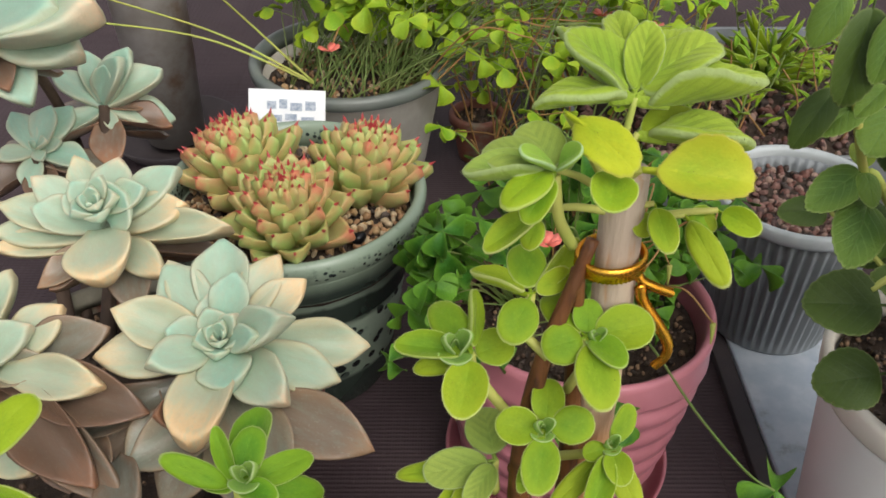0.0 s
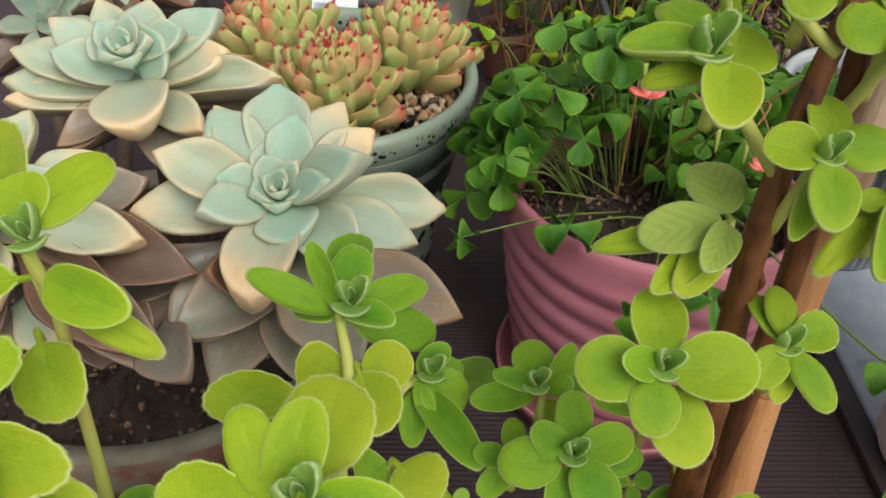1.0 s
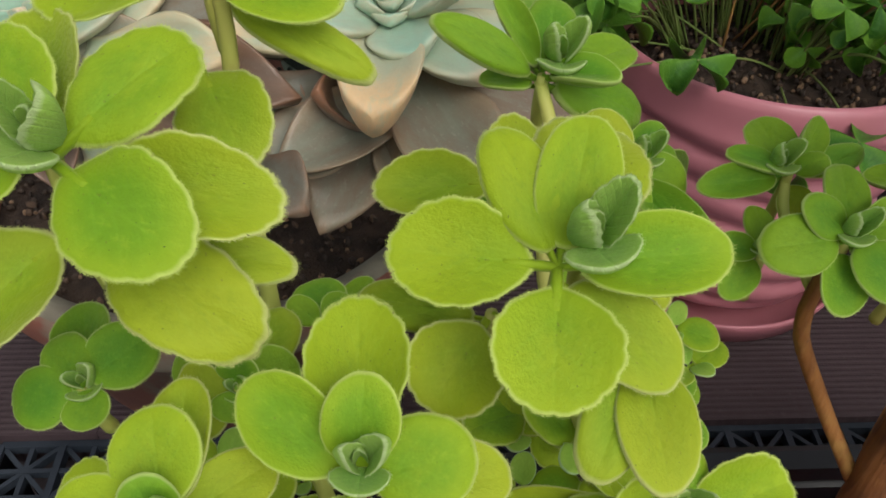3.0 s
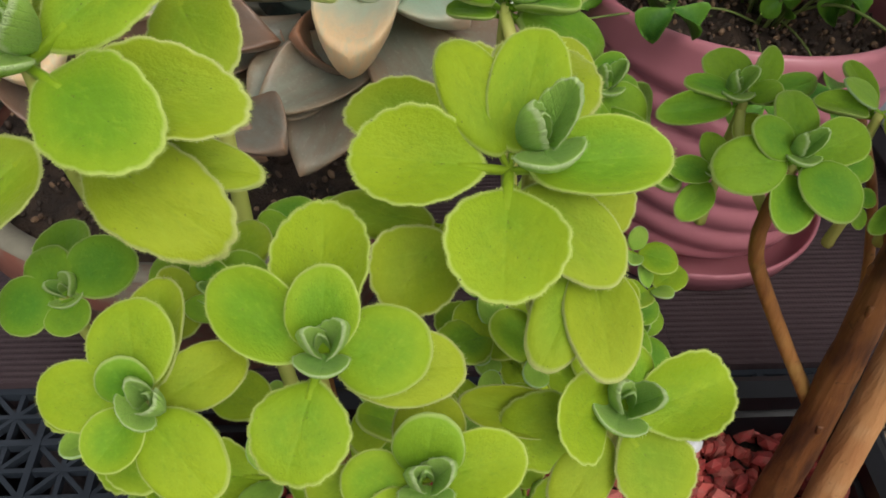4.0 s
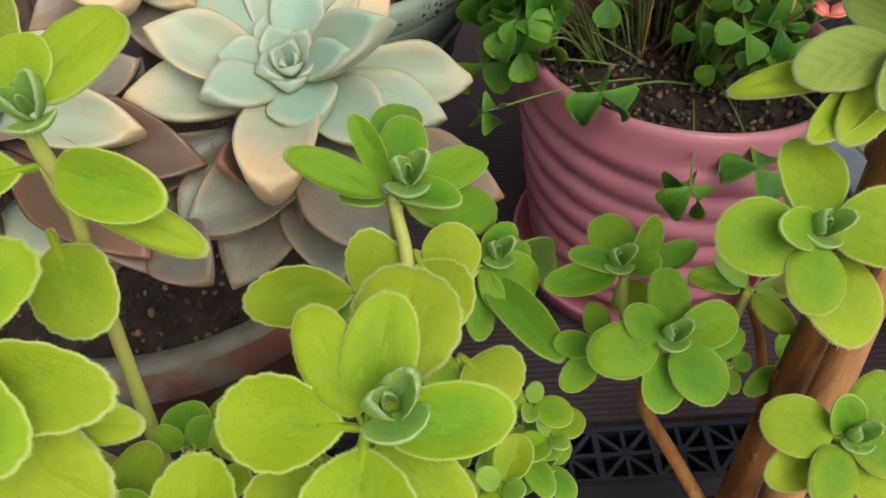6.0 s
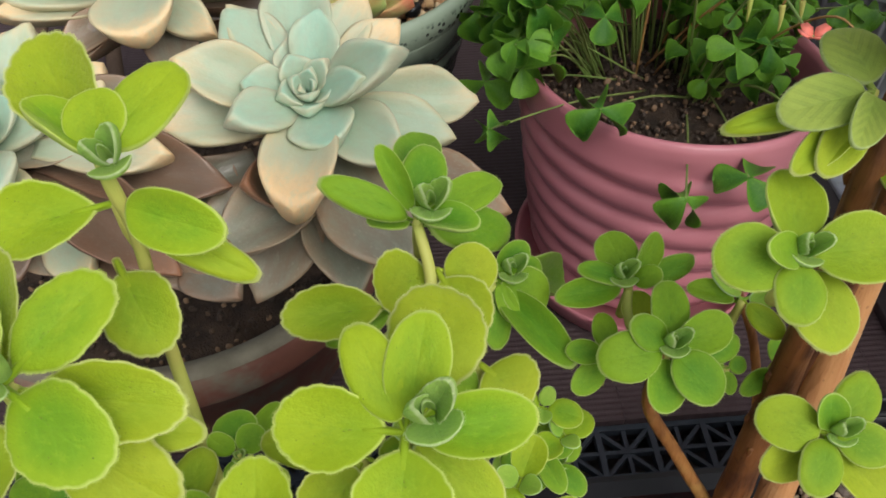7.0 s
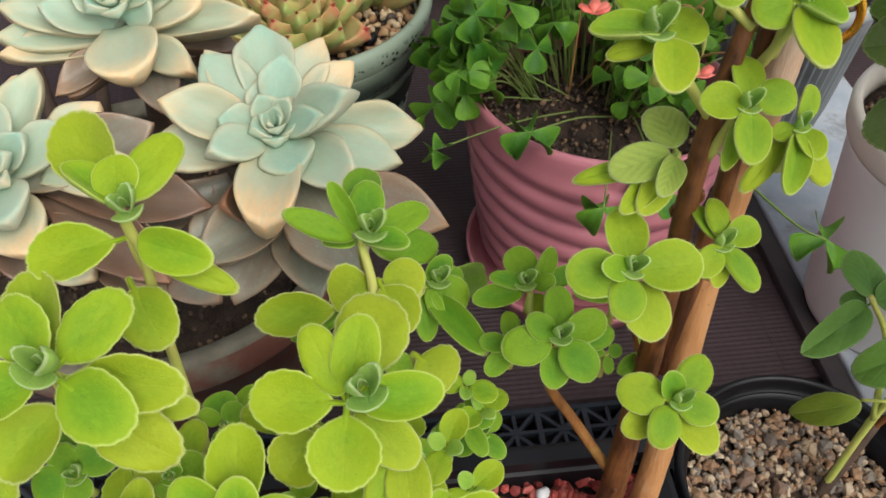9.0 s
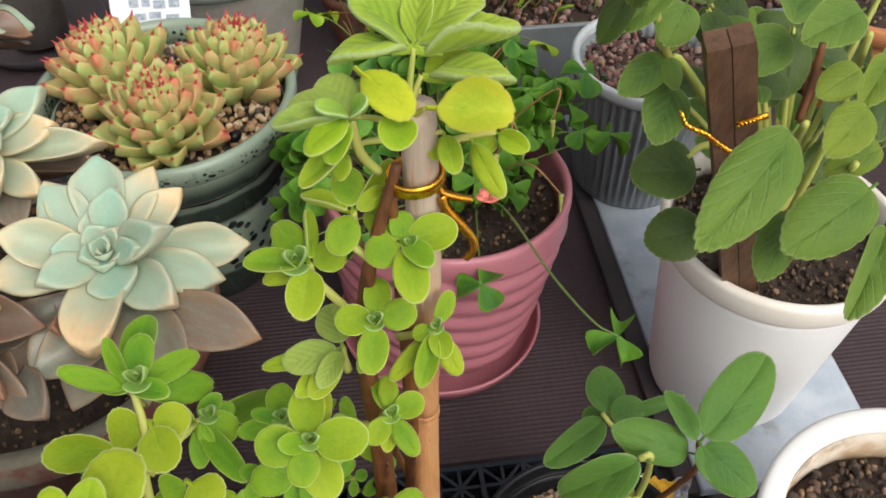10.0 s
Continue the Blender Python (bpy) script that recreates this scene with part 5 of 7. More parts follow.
spray(bush, (0.0322, 0.1393, 0.3461), [
    (-8.7, 11.3, 3.3, 8.2, 0, 0, "r"), (0.5, 6.4, 5.9, 7.0, 0, 0, "n"), (15.1, 2.4, 2.1, 10.6, 0, 0, "r"), (-10.0, -3.0, -0.9, 9.7, 0, 0, "r"),
    (2.3, -16.5, -5.8, 9.7, 0, 0, "y"), (6.9, -9.8, 0.4, 7.0, 0, -15, "n"),
])
bud(bush, (0.0340, 0.1378, 0.3479), 5.4, 0)
spray(bush, (0.0199, 0.1459, 0.3530), [
    (-1.5, 12.2, 5.3, 9.1, 0, 0, "r"), (-13.6, 6.1, 1.7, 4.8, 0, 35, "y"), (-5.8, -10.7, -4.0, 9.1, 0, 0, "r"), (9.2, 5.1, 2.9, 5.7, 0, 20, "y"),
    (11.6, 13.9, 5.0, 5.4, 1, 20, "y"),
])
spray(bush, (-0.1516, 0.1113, 0.2244), [
    (-5.4, 7.4, 5.0, 9.3, 0, 0, "n"), (11.0, 9.1, 3.3, 12.4, 0, 0, "n"), (-4.0, 18.5, 1.2, 11.2, 4, 0, "n"), (-12.0, -2.7, -1.7, 11.2, 0, 0, "n"),
    (2.8, -6.9, -2.7, 8.7, 0, 0, "n"),
])
bud(bush, (-0.1511, 0.1110, 0.2263), 7.4, 20)
spray(bush, (-0.1224, 0.1024, 0.2345), [
    (-10.7, 9.0, -0.1, 11.7, 2, 0, "n"), (1.5, 1.5, 6.2, 7.2, 0, 0, "n"), (10.0, 2.7, 1.6, 9.9, 0, 0, "n"), (7.1, 16.7, 0.9, 9.3, 4, 0, "y"),
    (-0.6, -5.2, -2.1, 7.0, 0, 0, "n"), (-9.1, -1.3, -3.2, 12.8, 1, 0, "y"),
])
bud(bush, (-0.1222, 0.1017, 0.2358), 5.2, 0)
spray(bush, (-0.1107, 0.1212, 0.2281), [
    (-1.3, 10.7, 1.3, 10.3, 2, 0, "n"), (5.2, 6.0, 0.7, 7.1, 1, 0, "n"), (-5.4, 1.8, 4.9, 5.2, 0, 0, "n"), (8.4, 14.4, -2.0, 5.2, 6, 0, "n"),
    (0.8, -5.0, -5.3, 7.7, 2, 0, "n"),
])
bud(bush, (-0.1101, 0.1203, 0.2293), 4.1, 0)
spray(bush, (-0.0625, 0.1630, 0.2384), [
    (8.5, -18.2, -5.6, 16.3, 0, 0, "y"), (15.3, -0.0, -1.2, 13.3, 1, 0, "y"), (-16.0, -0.5, -5.6, 16.7, 3, 0, "y"),
])
spray(bush, (-0.0526, 0.1499, 0.2152), [
    (11.4, -11.2, -3.7, 19.3, 0, 0, "y"), (-9.3, -3.1, -5.1, 15.0, 2, 0, "n"),
])
spray(bush, (-0.1823, 0.0933, 0.2376), [
    (21.9, 8.4, 6.7, 19.5, 0, 0, "y"), (7.5, -13.6, -5.0, 18.2, 0, 0, "y"),
])
spray(bush, (0.0373, 0.1492, 0.4008), [
    (-13.8, 6.9, 10.0, 11.3, 0, 0, "c"), (-12.9, 18.2, 8.1, 7.2, 3, 0, "c"), (-2.9, 17.0, 10.6, 8.4, 0, 0, "c"), (3.0, 9.9, 11.0, 7.8, 0, 0, "c"),
    (16.1, 7.8, 9.5, 11.6, 0, 0, "c"), (12.4, 16.1, 7.8, 6.9, 2, 0, "c"), (24.8, -0.3, 3.0, 8.7, 0, -20, "c"), (-19.9, -2.1, 1.8, 8.1, 0, 20, "c"),
], LEVEL, (0.0350, 0.1480, 0.3800))
spray(bush, (0.0391, 0.1503, 0.3922), [
    (22.2, -4.8, 1.2, 9.3, 0, -15, "c"), (12.6, 6.3, 1.0, 7.6, 2, 0, "y"),
], LEVEL, (0.0350, 0.1480, 0.3800))
spray(bush, (0.0233, 0.1438, 0.4003), [
    (10.9, -13.9, -2.5, 9.8, 0, 0, "q"),
], FACE, (0.0352, 0.1480, 0.3780))
spray(bush, (0.0393, 0.1427, 0.3884), [
    (19.6, -7.2, 1.9, 13.4, 0, 0, "z"),
], FACE, (0.0352, 0.1480, 0.3780))
spray(bush, (0.0328, 0.1377, 0.3916), [
    (-2.4, -9.9, -3.1, 9.1, 0, 0, "m"),
], FACE, (0.0352, 0.1480, 0.3780))
spray(bush, (0.0214, 0.1367, 0.3922), [
    (-13.7, 3.2, 3.2, 11.0, 0, 0, "s"), (-5.0, 10.9, 4.0, 10.4, 2, 0, "s"), (-17.7, -2.5, 0.6, 6.5, 0, 10, "s"), (-10.4, -9.7, -0.8, 7.1, 0, 0, "m"),
    (-7.2, -4.4, 6.9, 6.2, 0, 0, "i"), (3.9, -3.6, 6.4, 6.2, 0, 20, "i"), (1.3, 11.0, 1.9, 8.4, 4, 0, "s"), (-6.0, -7.5, -7.1, 6.2, 1, 0, "m"),
], LEVEL, (0.0352, 0.1480, 0.3780))
spray(bush, (0.0201, 0.1400, 0.3805), [
    (-11.9, -7.6, -4.9, 5.9, 0, 15, "y"), (-3.5, -3.7, -6.9, 5.1, 3, 20, "y"),
], FACE, (0.0352, 0.1480, 0.3745))
spray(bush, (0.0440, 0.1466, 0.3775), [
    (1.9, -10.8, -4.7, 6.1, 0, 10, "y"), (-2.9, -3.1, -6.5, 5.3, 3, 0, "y"),
], FACE, (0.0352, 0.1480, 0.3715))
spray(bush, (0.0507, 0.1462, 0.3749), [
    (5.6, -15.9, -5.6, 6.4, 0, 15, "y"), (7.0, -0.3, -2.4, 6.9, 1, 0, "m"),
], FACE, (0.0352, 0.1480, 0.3689))
spray(bush, (0.0573, 0.1460, 0.3762), [
    (7.3, -6.6, -0.9, 5.8, 0, 20, "m"), (-3.0, -0.5, -3.7, 5.3, 2, 0, "y"),
], FACE, (0.0352, 0.1480, 0.3702))
# small leaves low in the bush
rng = random.Random(21)
for k in range(52):
    x, y = (rng.uniform(-0.155, -0.055), rng.uniform(0.03, 0.135)) if k < 40 else (rng.uniform(-0.075, -0.025), rng.uniform(0.105, 0.155))
    c = Vector((x, y, rng.uniform(0.15, 0.195) if k < 40 else rng.uniform(0.15, 0.20)))
    a0 = rng.uniform(0, 180)
    ln = rng.uniform(11, 20)
    whorl(bush, FUZZY, c, (rng.uniform(-.3, .3), rng.uniform(-.5, .1), 1), [(a0, 10, ln, 0.8, 0, "m"), (a0 + 180, 10, ln, 0.8, 0, "m"), (a0 + 90, 40, ln * 0.6, 0.8, 0, "i"), (a0 - 90, 40, ln * 0.6, 0.8, 0, "i")])

# stake and gold tie
stake = thing("bamboo_stake", (0.042, 0.148, 0.085), "split bamboo stake bleached pale at the top", "stake")
canes = glide([(0.0335, 0.126, 0.085), (0.0378, 0.1373, 0.17), (0.0385, 0.1475, 0.25), (0.0392, 0.1485, 0.33), (0.0378, 0.149, 0.384)], 8)
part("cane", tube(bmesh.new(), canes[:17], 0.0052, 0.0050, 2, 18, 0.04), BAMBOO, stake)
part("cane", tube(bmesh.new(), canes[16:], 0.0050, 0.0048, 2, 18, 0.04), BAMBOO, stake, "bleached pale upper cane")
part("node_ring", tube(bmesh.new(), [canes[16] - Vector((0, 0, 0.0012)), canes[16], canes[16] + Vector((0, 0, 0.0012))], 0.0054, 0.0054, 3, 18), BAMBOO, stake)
tie = thing("gold_tie", (0.034, 0.147, 0.36), "shiny gold foil twist tie round stem and stake", "tie")


def ribbon(bm, pts, w, h, n=20):
    """Flat ribbed strip."""
    ps = glide(pts, n)
    rows = []
    for i, p in enumerate(ps):
        d = (ps[min(i + 1, len(ps) - 1)] - ps[max(i - 1, 0)]).normalized()
        s = d.cross(Vector((0.1, -0.9, 0.3))).normalized()
        t = s.cross(d)
        q = 0.0006 if i % 2 else -0.0004
        rows.append([bm.verts.new(p + s * a + t * b) for a, b in ((-w, 0), (-w * 0.3, h + q), (w * 0.3, h + q), (w, 0), (0, -h))])
    for a, b in zip(rows, rows[1:]):
        for k in range(5):
            bm.faces.new((a[k], a[(k + 1) % 5], b[(k + 1) % 5], b[k]))


bm = bmesh.new()
rings = []
for i in range(96):
    a = 2 * math.pi * i / 96
    p = Vector((0.0370 + 0.0071 * math.cos(a), 0.1480 + 0.0062 * math.sin(a), 0.3620 + 0.0006 * math.sin(a + 1)))
    o = Vector((math.cos(a), math.sin(a), 0))
    q = 0.00045 if i % 2 else 0
    rings.append([bm.verts.new(p + o * c + Vector((0, 0, z))) for c, z in ((0, -0.0021), (0.0005 + q, -0.0017), (0.0003 + q, -0.0002), (0.0005 + q, 0.0002), (0.0004 + q, 0.0017), (0, 0.0021), (-0.0004, 0))])
for i in range(96):
    a, b = rings[i], rings[(i + 1) % 96]
    for k in range(7):
        bm.faces.new((a[k], a[(k + 1) % 7], b[(k + 1) % 7], b[k]))
part("loop", bm, GOLD, tie)
for path, w in (([(0.0425, 0.1455, 0.3605), (0.0440, 0.1455, 0.3575), (0.0475, 0.1460, 0.3550), (0.0520, 0.1475, 0.3520)], 0.0012),
                ([(0.0435, 0.1445, 0.3570), (0.0450, 0.1445, 0.3520), (0.0490, 0.1445, 0.3455), (0.0525, 0.1450, 0.3390), (0.0530, 0.1455, 0.3340), (0.0510, 0.1460, 0.3300)], 0.0014)):
    bm = bmesh.new()
    ribbon(bm, path, w, 0.0005)
    part("tail", bm, GOLD, tie)

# ---- pale rosettes ----
graptopetalum = thing("graptopetalum", (*CB, 0.083), "pale blue-green succulent rosettes with cream-edged leaves", "succulent")
for pts, r in (([(-0.15, 0.33, 0.08), (-0.12, 0.30, 0.14), (-0.102, 0.287, 0.203)], 0.006), ([(-0.18, 0.37, 0.08), (-0.172, 0.365, 0.15), (-0.165, 0.356, 0.218)], 0.006),
               ([(-0.22, 0.33, 0.08), (-0.22, 0.30, 0.14), (-0.217, 0.27, 0.198)], 0.006), ([(-0.24, 0.42, 0.08), (-0.262, 0.53, 0.14), (-0.268, 0.52, 0.22), (-0.262, 0.46, 0.28)], 0.004),
               ([(-0.22, 0.40, 0.08), (-0.23, 0.48, 0.13), (-0.235, 0.53, 0.192)], 0.005), ([(-0.24, 0.40, 0.08), (-0.26, 0.45, 0.12), (-0.272, 0.492, 0.176)], 0.005)):
    part("stem", tube(bmesh.new(), pts, r, r * 0.8, 6, 10, 0.15), OLD_STEM, graptopetalum)
rosette(graptopetalum, (-0.1005, 0.2820, 0.2054), [
    (-6.5, 17.6, 15.0, 13.0, 0, 0, "g"), (22.3, -16.6, 20.0, 10.7, 0, 0, "g"), (8.8, -28.6, -1.7, 20.4, 0, 0, "g"),
    (-24.1, -3.0, 10.3, 14.2, 0, 0, "g"), (-26.6, -24.0, 10.3, 15.1, 2, 0, "g"), (6.1, 21.8, 24.6, 15.5, 0, 0, "g"),
])
rosette(graptopetalum, (-0.1005, 0.2820, 0.2054), [
    (-5.0, 48.9, 19.5, 21.9, 3, 0, "g"), (-31.0, 32.9, 18.4, 19.8, 3, 0, "g"), (35.4, -13.9, 29.5, 15.4, 3, 0, "g"), (34.2, -30.5, -8.5, 19.9, 4, 0, "g"),
    (22.9, 39.6, 19.4, 16.4, 5, 0, "c"), (35.8, 30.5, 10.9, 15.9, 5, 0, "c"), (63.2, 18.6, -22.2, 19.3, 6, 0, "c"), (54.0, -8.9, -16.1, 18.0, 5, 0, "c"),
])
rosette(graptopetalum, (-0.1005, 0.2820, 0.2054), [
    (-5.0, -53.2, -9.6, 22.2, 5, 0, "b"), (-48.1, 3.3, 17.0, 19.4, 6, 0, "c"), (-57.7, -6.4, -3.7, 19.5, 8, 0, "c"), (-29.5, 36.0, 18.6, 14.2, 8, 0, "c"),
])
rosette_heart(graptopetalum, (-0.1005, 0.2820, 0.2054), 1.0, 0)
rosette(graptopetalum, (-0.0997, 0.2723, 0.1941), [
    (-25.1, -41.9, -42.6, 25.2, 14, 0, "h"), (33.4, -48.6, -24.2, 27.8, 8, 0, "h"), (14.0, -49.2, -37.9, 23.5, 22, 0, "h"),
])
rosette(graptopetalum, (-0.1120, 0.2638, 0.1832), [
    (-28.0, -24.9, -12.4, 23.8, 4, 0, "h"), (-12.5, -18.7, 15.0, 19.2, 10, 0, "o"),
])
rosette(graptopetalum, (-0.1205, 0.2756, 0.1889), [
    (-56.4, -20.3, -18.3, 17.3, 8, 0, "o"), (-49.4, -33.1, -29.8, 19.5, 16, 0, "h"),
])
rosette(graptopetalum, (-0.0901, 0.2657, 0.1919), [
    (61.2, -24.8, -12.6, 23.4, 8, 0, "h"), (-48.2, -29.6, -20.1, 21.6, 10, 0, "h"), (23.9, -21.0, -17.4, 22.9, 14, 0, "h"),
])
rosette(graptopetalum, (-0.1475, 0.2431, 0.1730), [
    (23.4, -35.2, 7.2, 19.0, 0, 0, "o"), (-13.4, -7.8, -4.2, 18.8, 0, 0, "o"),
])
rosette(graptopetalum, (-0.1743, 0.3551, 0.2197), [
    (6.3, 25.8, 23.2, 18.1, 4, 0, "g"), (-19.9, 33.4, 19.0, 14.6, 10, 0, "c"), (16.9, 1.3, 18.1, 25.2, 0, 0, "g"), (39.3, 18.5, 21.7, 16.1, 4, 0, "g"),
    (44.4, 4.3, 8.5, 16.6, 8, 0, "c"), (68.2, -1.3, -3.8, 13.6, 14, 0, "c"), (-37.8, 15.8, 17.3, 15.1, 6, 0, "g"),
])
rosette(graptopetalum, (-0.1743, 0.3551, 0.2197), [
    (-55.1, 8.1, 4.4, 16.1, 10, 0, "c"), (-34.1, -1.4, 9.5, 16.6, 6, 0, "g"), (-57.7, -2.1, -5.4, 15.1, 14, 0, "c"), (-57.0, -8.0, -12.3, 14.1, 18, 0, "c"),
    (10.5, -39.7, -7.5, 28.2, 3, 0, "b"), (35.1, -25.0, -15.7, 15.1, 12, 0, "c"), (-32.3, -22.9, -26.2, 14.1, 16, 0, "h"),
])
rosette(graptopetalum, (-0.1753, 0.3568, 0.2257), [
    (26.9, 2.3, 12.8, 14.0, 0, 0, "g"),
    (-16.8, -0.7, 9.4, 12.5, 0, 0, "g"),
])
rosette_heart(graptopetalum, (-0.1753, 0.3568, 0.2257), 1.1, 25)
rosette(graptopetalum, (-0.2173, 0.2675, 0.2015), [
    (17.6, 42.5, 22.5, 15.4, 5, 0, "c"), (7.5, 43.5, 20.5, 15.4, 8, 0, "c"), (-0.7, 28.6, 22.5, 17.0, 0, 0, "g"), (16.4, 8.1, 17.5, 12.6, 0, 0, "g"),
    (13.3, -29.8, 1.2, 21.9, 0, 0, "g"), (33.7, 14.8, 14.8, 15.8, 4, 0, "g"), (42.6, 6.2, -0.8, 15.0, 8, 0, "h"), (17.6, -34.1, -13.5, 22.3, 7, 0, "c"),
])
rosette(graptopetalum, (-0.2164, 0.2657, 0.2029), [
    (-14.1, 1.8, 10.0, 14.1, 0, 0, "g"),
    (-14.6, -12.0, 3.7, 16.1, 0, 0, "g"), (-10.5, -22.6, -7.9, 18.1, 6, 0, "c"), (-20.1, 28.4, 13.4, 16.1, 6, 0, "c"),
])
rosette_heart(graptopetalum, (-0.2164, 0.2657, 0.2029), 1.0, -20)
rosette(graptopetalum, (-0.2024, 0.2706, 0.2014), [
    (28.6, 23.7, 16.1, 17.7, 4, 0, "c"), (50.4, 19.4, 5.3, 20.8, 10, 0, "o"), (55.1, -9.9, -2.6, 16.7, 4, 0, "c"), (74.2, -16.3, -13.5, 23.3, 10, 0, "o"),
    (56.6, -45.9, -27.3, 22.8, 12, 0, "o"), (70.8, -50.9, -35.0, 20.3, 16, 0, "o"),
])
rosette(graptopetalum, (-0.2032, 0.2578, 0.1741), [
    (22.0, -20.8, -6.4, 16.8, 0, 0, "c"), (6.5, -17.7, -10.8, 16.8, 4, 0, "h"),
])
rosette(graptopetalum, (-0.1727, 0.2614, 0.1708), [
    (25.0, -25.5, -8.4, 21.4, 0, 0, "h"), (4.9, -24.8, -16.1, 20.3, 4, 0, "o"),
])
rosette(graptopetalum, (-0.1503, 0.2755, 0.1793), [
    (21.2, -6.8, -2.4, 16.1, 4, 0, "o"),
])
rosette_leaves(graptopetalum, (-0.262, 0.455, 0.285), (0.12, -0.5, 0.86), [
    (-9, 25, 90.0, 0.6, 4, "g"), (-16, 5, 66.0, 0.6, 4, "g"), (-51, -15, 55.3, 0.55, 4, "g"), (-89, -10, 48.0, 0.5, 4, "g"),
    (-10, 33, 35.2, 0.6, 4, "g"), (-14, 33, 73.8, 0.6, 4, "g"), (-63, 14, 36.6, 0.6, 4, "g"), (-150, 10, 16.8, 0.5, 4, "g"),
    (40, 20, 56.3, 0.5, 4, "g"), (74, 20, 43.0, 0.5, 4, "g"), (-22, 23, 30.4, 0.5, 0, "g"),
])
rosette_leaves(graptopetalum, (-0.235, 0.53, 0.195), (0.2, -0.4, 0.9), [
    (65, 35, 43.9, 0.5, 4, "g"), (40, 5, 47.6, 0.5, 4, "g"), (12, -25, 50.7, 0.55, 6, "g"), (-59, -15, 20.8, 0.5, 5, "g"),
    (-136, -10, 34.1, 0.5, 6, "g"), (157, 12, 40.3, 0.5, 4, "g"), (117, 30, 38.7, 0.5, 4, "g"), (75, 60, 29.9, 0.5, 0, "g"),
    (18, -15, 29.0, 0.5, 5, "o"), (45, 60, 39.6, 0.5, 0, "g"), (108, 46, 23.4, 0.5, 0, "g"),
])
rosette_leaves(graptopetalum, (-0.272, 0.493, 0.18), (0.1, -0.4, 0.9), [
    (22, 16, 18.0, 0.7, 4, "g"), (129, 20, 31.4, 0.6, 4, "g"), (76, 20, 32.4, 0.6, 4, "g"), (-158, 10, 26.3, 0.6, 4, "g"),
    (-92, -9, 29.1, 0.6, 4, "g"), (-5, -10, 33.9, 0.6, 5, "g"), (-56, 13, 14.3, 0.7, 0, "g"), (157, 62, 7.2, 0.7, 0, "g"),
    (-1, 42, 14.6, 0.7, 0, "g"), (64, 5, 40.0, 0.6, 4, "g"),
])
rng = random.Random(12)
for c, n in (((-0.165, 0.355, 0.218), 5), ((-0.217, 0.268, 0.198), 5), ((-0.262, 0.455, 0.285), 7), ((-0.235, 0.53, 0.195), 5), ((-0.272, 0.493, 0.18), 5)):
    for tier in (0, 1):
        rosette_leaves(graptopetalum, c, (0, -0.2, 1), [(360 * (k + 0.5 * tier) / n + rng.uniform(-5, 5), -16 - 20 * tier + rng.uniform(-4, 4), rng.uniform(42, 48) - 3 * tier, 0.56, 11 + 12 * tier, "o") for k in range(n - 3 * tier)])
# ---- red-tipped echeverias ----
def agave_leaf():
    me = leaf_shape("echeveria_leaf", AGAVE, spear, 0.12, 0.34, -0.14, 0.0, nl=12, nw=8, keel=0.5)
    return me


AGAVE_LEAF = agave_leaf()
bm = bmesh.new()
lathe(bm, [(0.0, -0.16), (0.050, -0.06), (0.040, 0.01), (0.016, 0.09), (0.0, 0.15)], (0, 0, 0), 6)
bmesh.ops.rotate(bm, verts=bm.verts, matrix=Matrix.Rotation(radians(-90), 3, "X"))
TIP = mesh_of("echeveria_spine", bm, RED_TIP)
for name_c, axis, rad, seed in (((-0.096, 0.434, 0.178), (0.02, -0.30, 0.95), 0.047, 1), ((-0.138, 0.495, 0.178), (-0.14, -0.14, 0.95), 0.048, 2), ((-0.050, 0.495, 0.175), (0.16, -0.12, 0.95), 0.046, 3)):
    ech = thing("echeveria", (name_c[0], name_c[1], 0.145), "green echeveria rosette with pointed red leaf tips", "succulent", "echeverias in the celadon pot")
    a, u, v = basis_of(axis)
    rng = random.Random(seed)
    n = 60
    for k in range(n):
        f = k / (n - 1)
        az = k * 2.39996 + seed
        el = radians(88 - 46 * f ** 1.2 + rng.uniform(-4, 4))
        ln = rad * (0.52 + 0.46 * f ** 0.6)
        d = (u * math.cos(az) + v * math.sin(az)) * math.cos(el) + a * math.sin(el)
        base = Vector(name_c) - a * (0.002 + 0.036 * f) + (u * math.cos(az) + v * math.sin(az)) * 0.013 * f
        wd = ln * (0.46 + 0.08 * f)
        lf = put_leaf(ech, [AGAVE_LEAF], base, d, a, ln, wd, rng.uniform(-0.1, 0.1))
        tp = new("leaf_tip", TIP)
        tp.parent = lf
        s = (0.0024 + 0.0008 * f) / ln * 9
        tp.matrix_basis = Matrix.Translation((0, 0.985, 0.07)) @ Matrix.Diagonal((s * ln / wd, s, s, 1))
    bm = tube(bmesh.new(), [(name_c[0], name_c[1], 0.14), Vector(name_c) - a * 0.012, name_c], 0.008, 0.004, 4, 8)
    part("core", bm, AGAVE, ech)

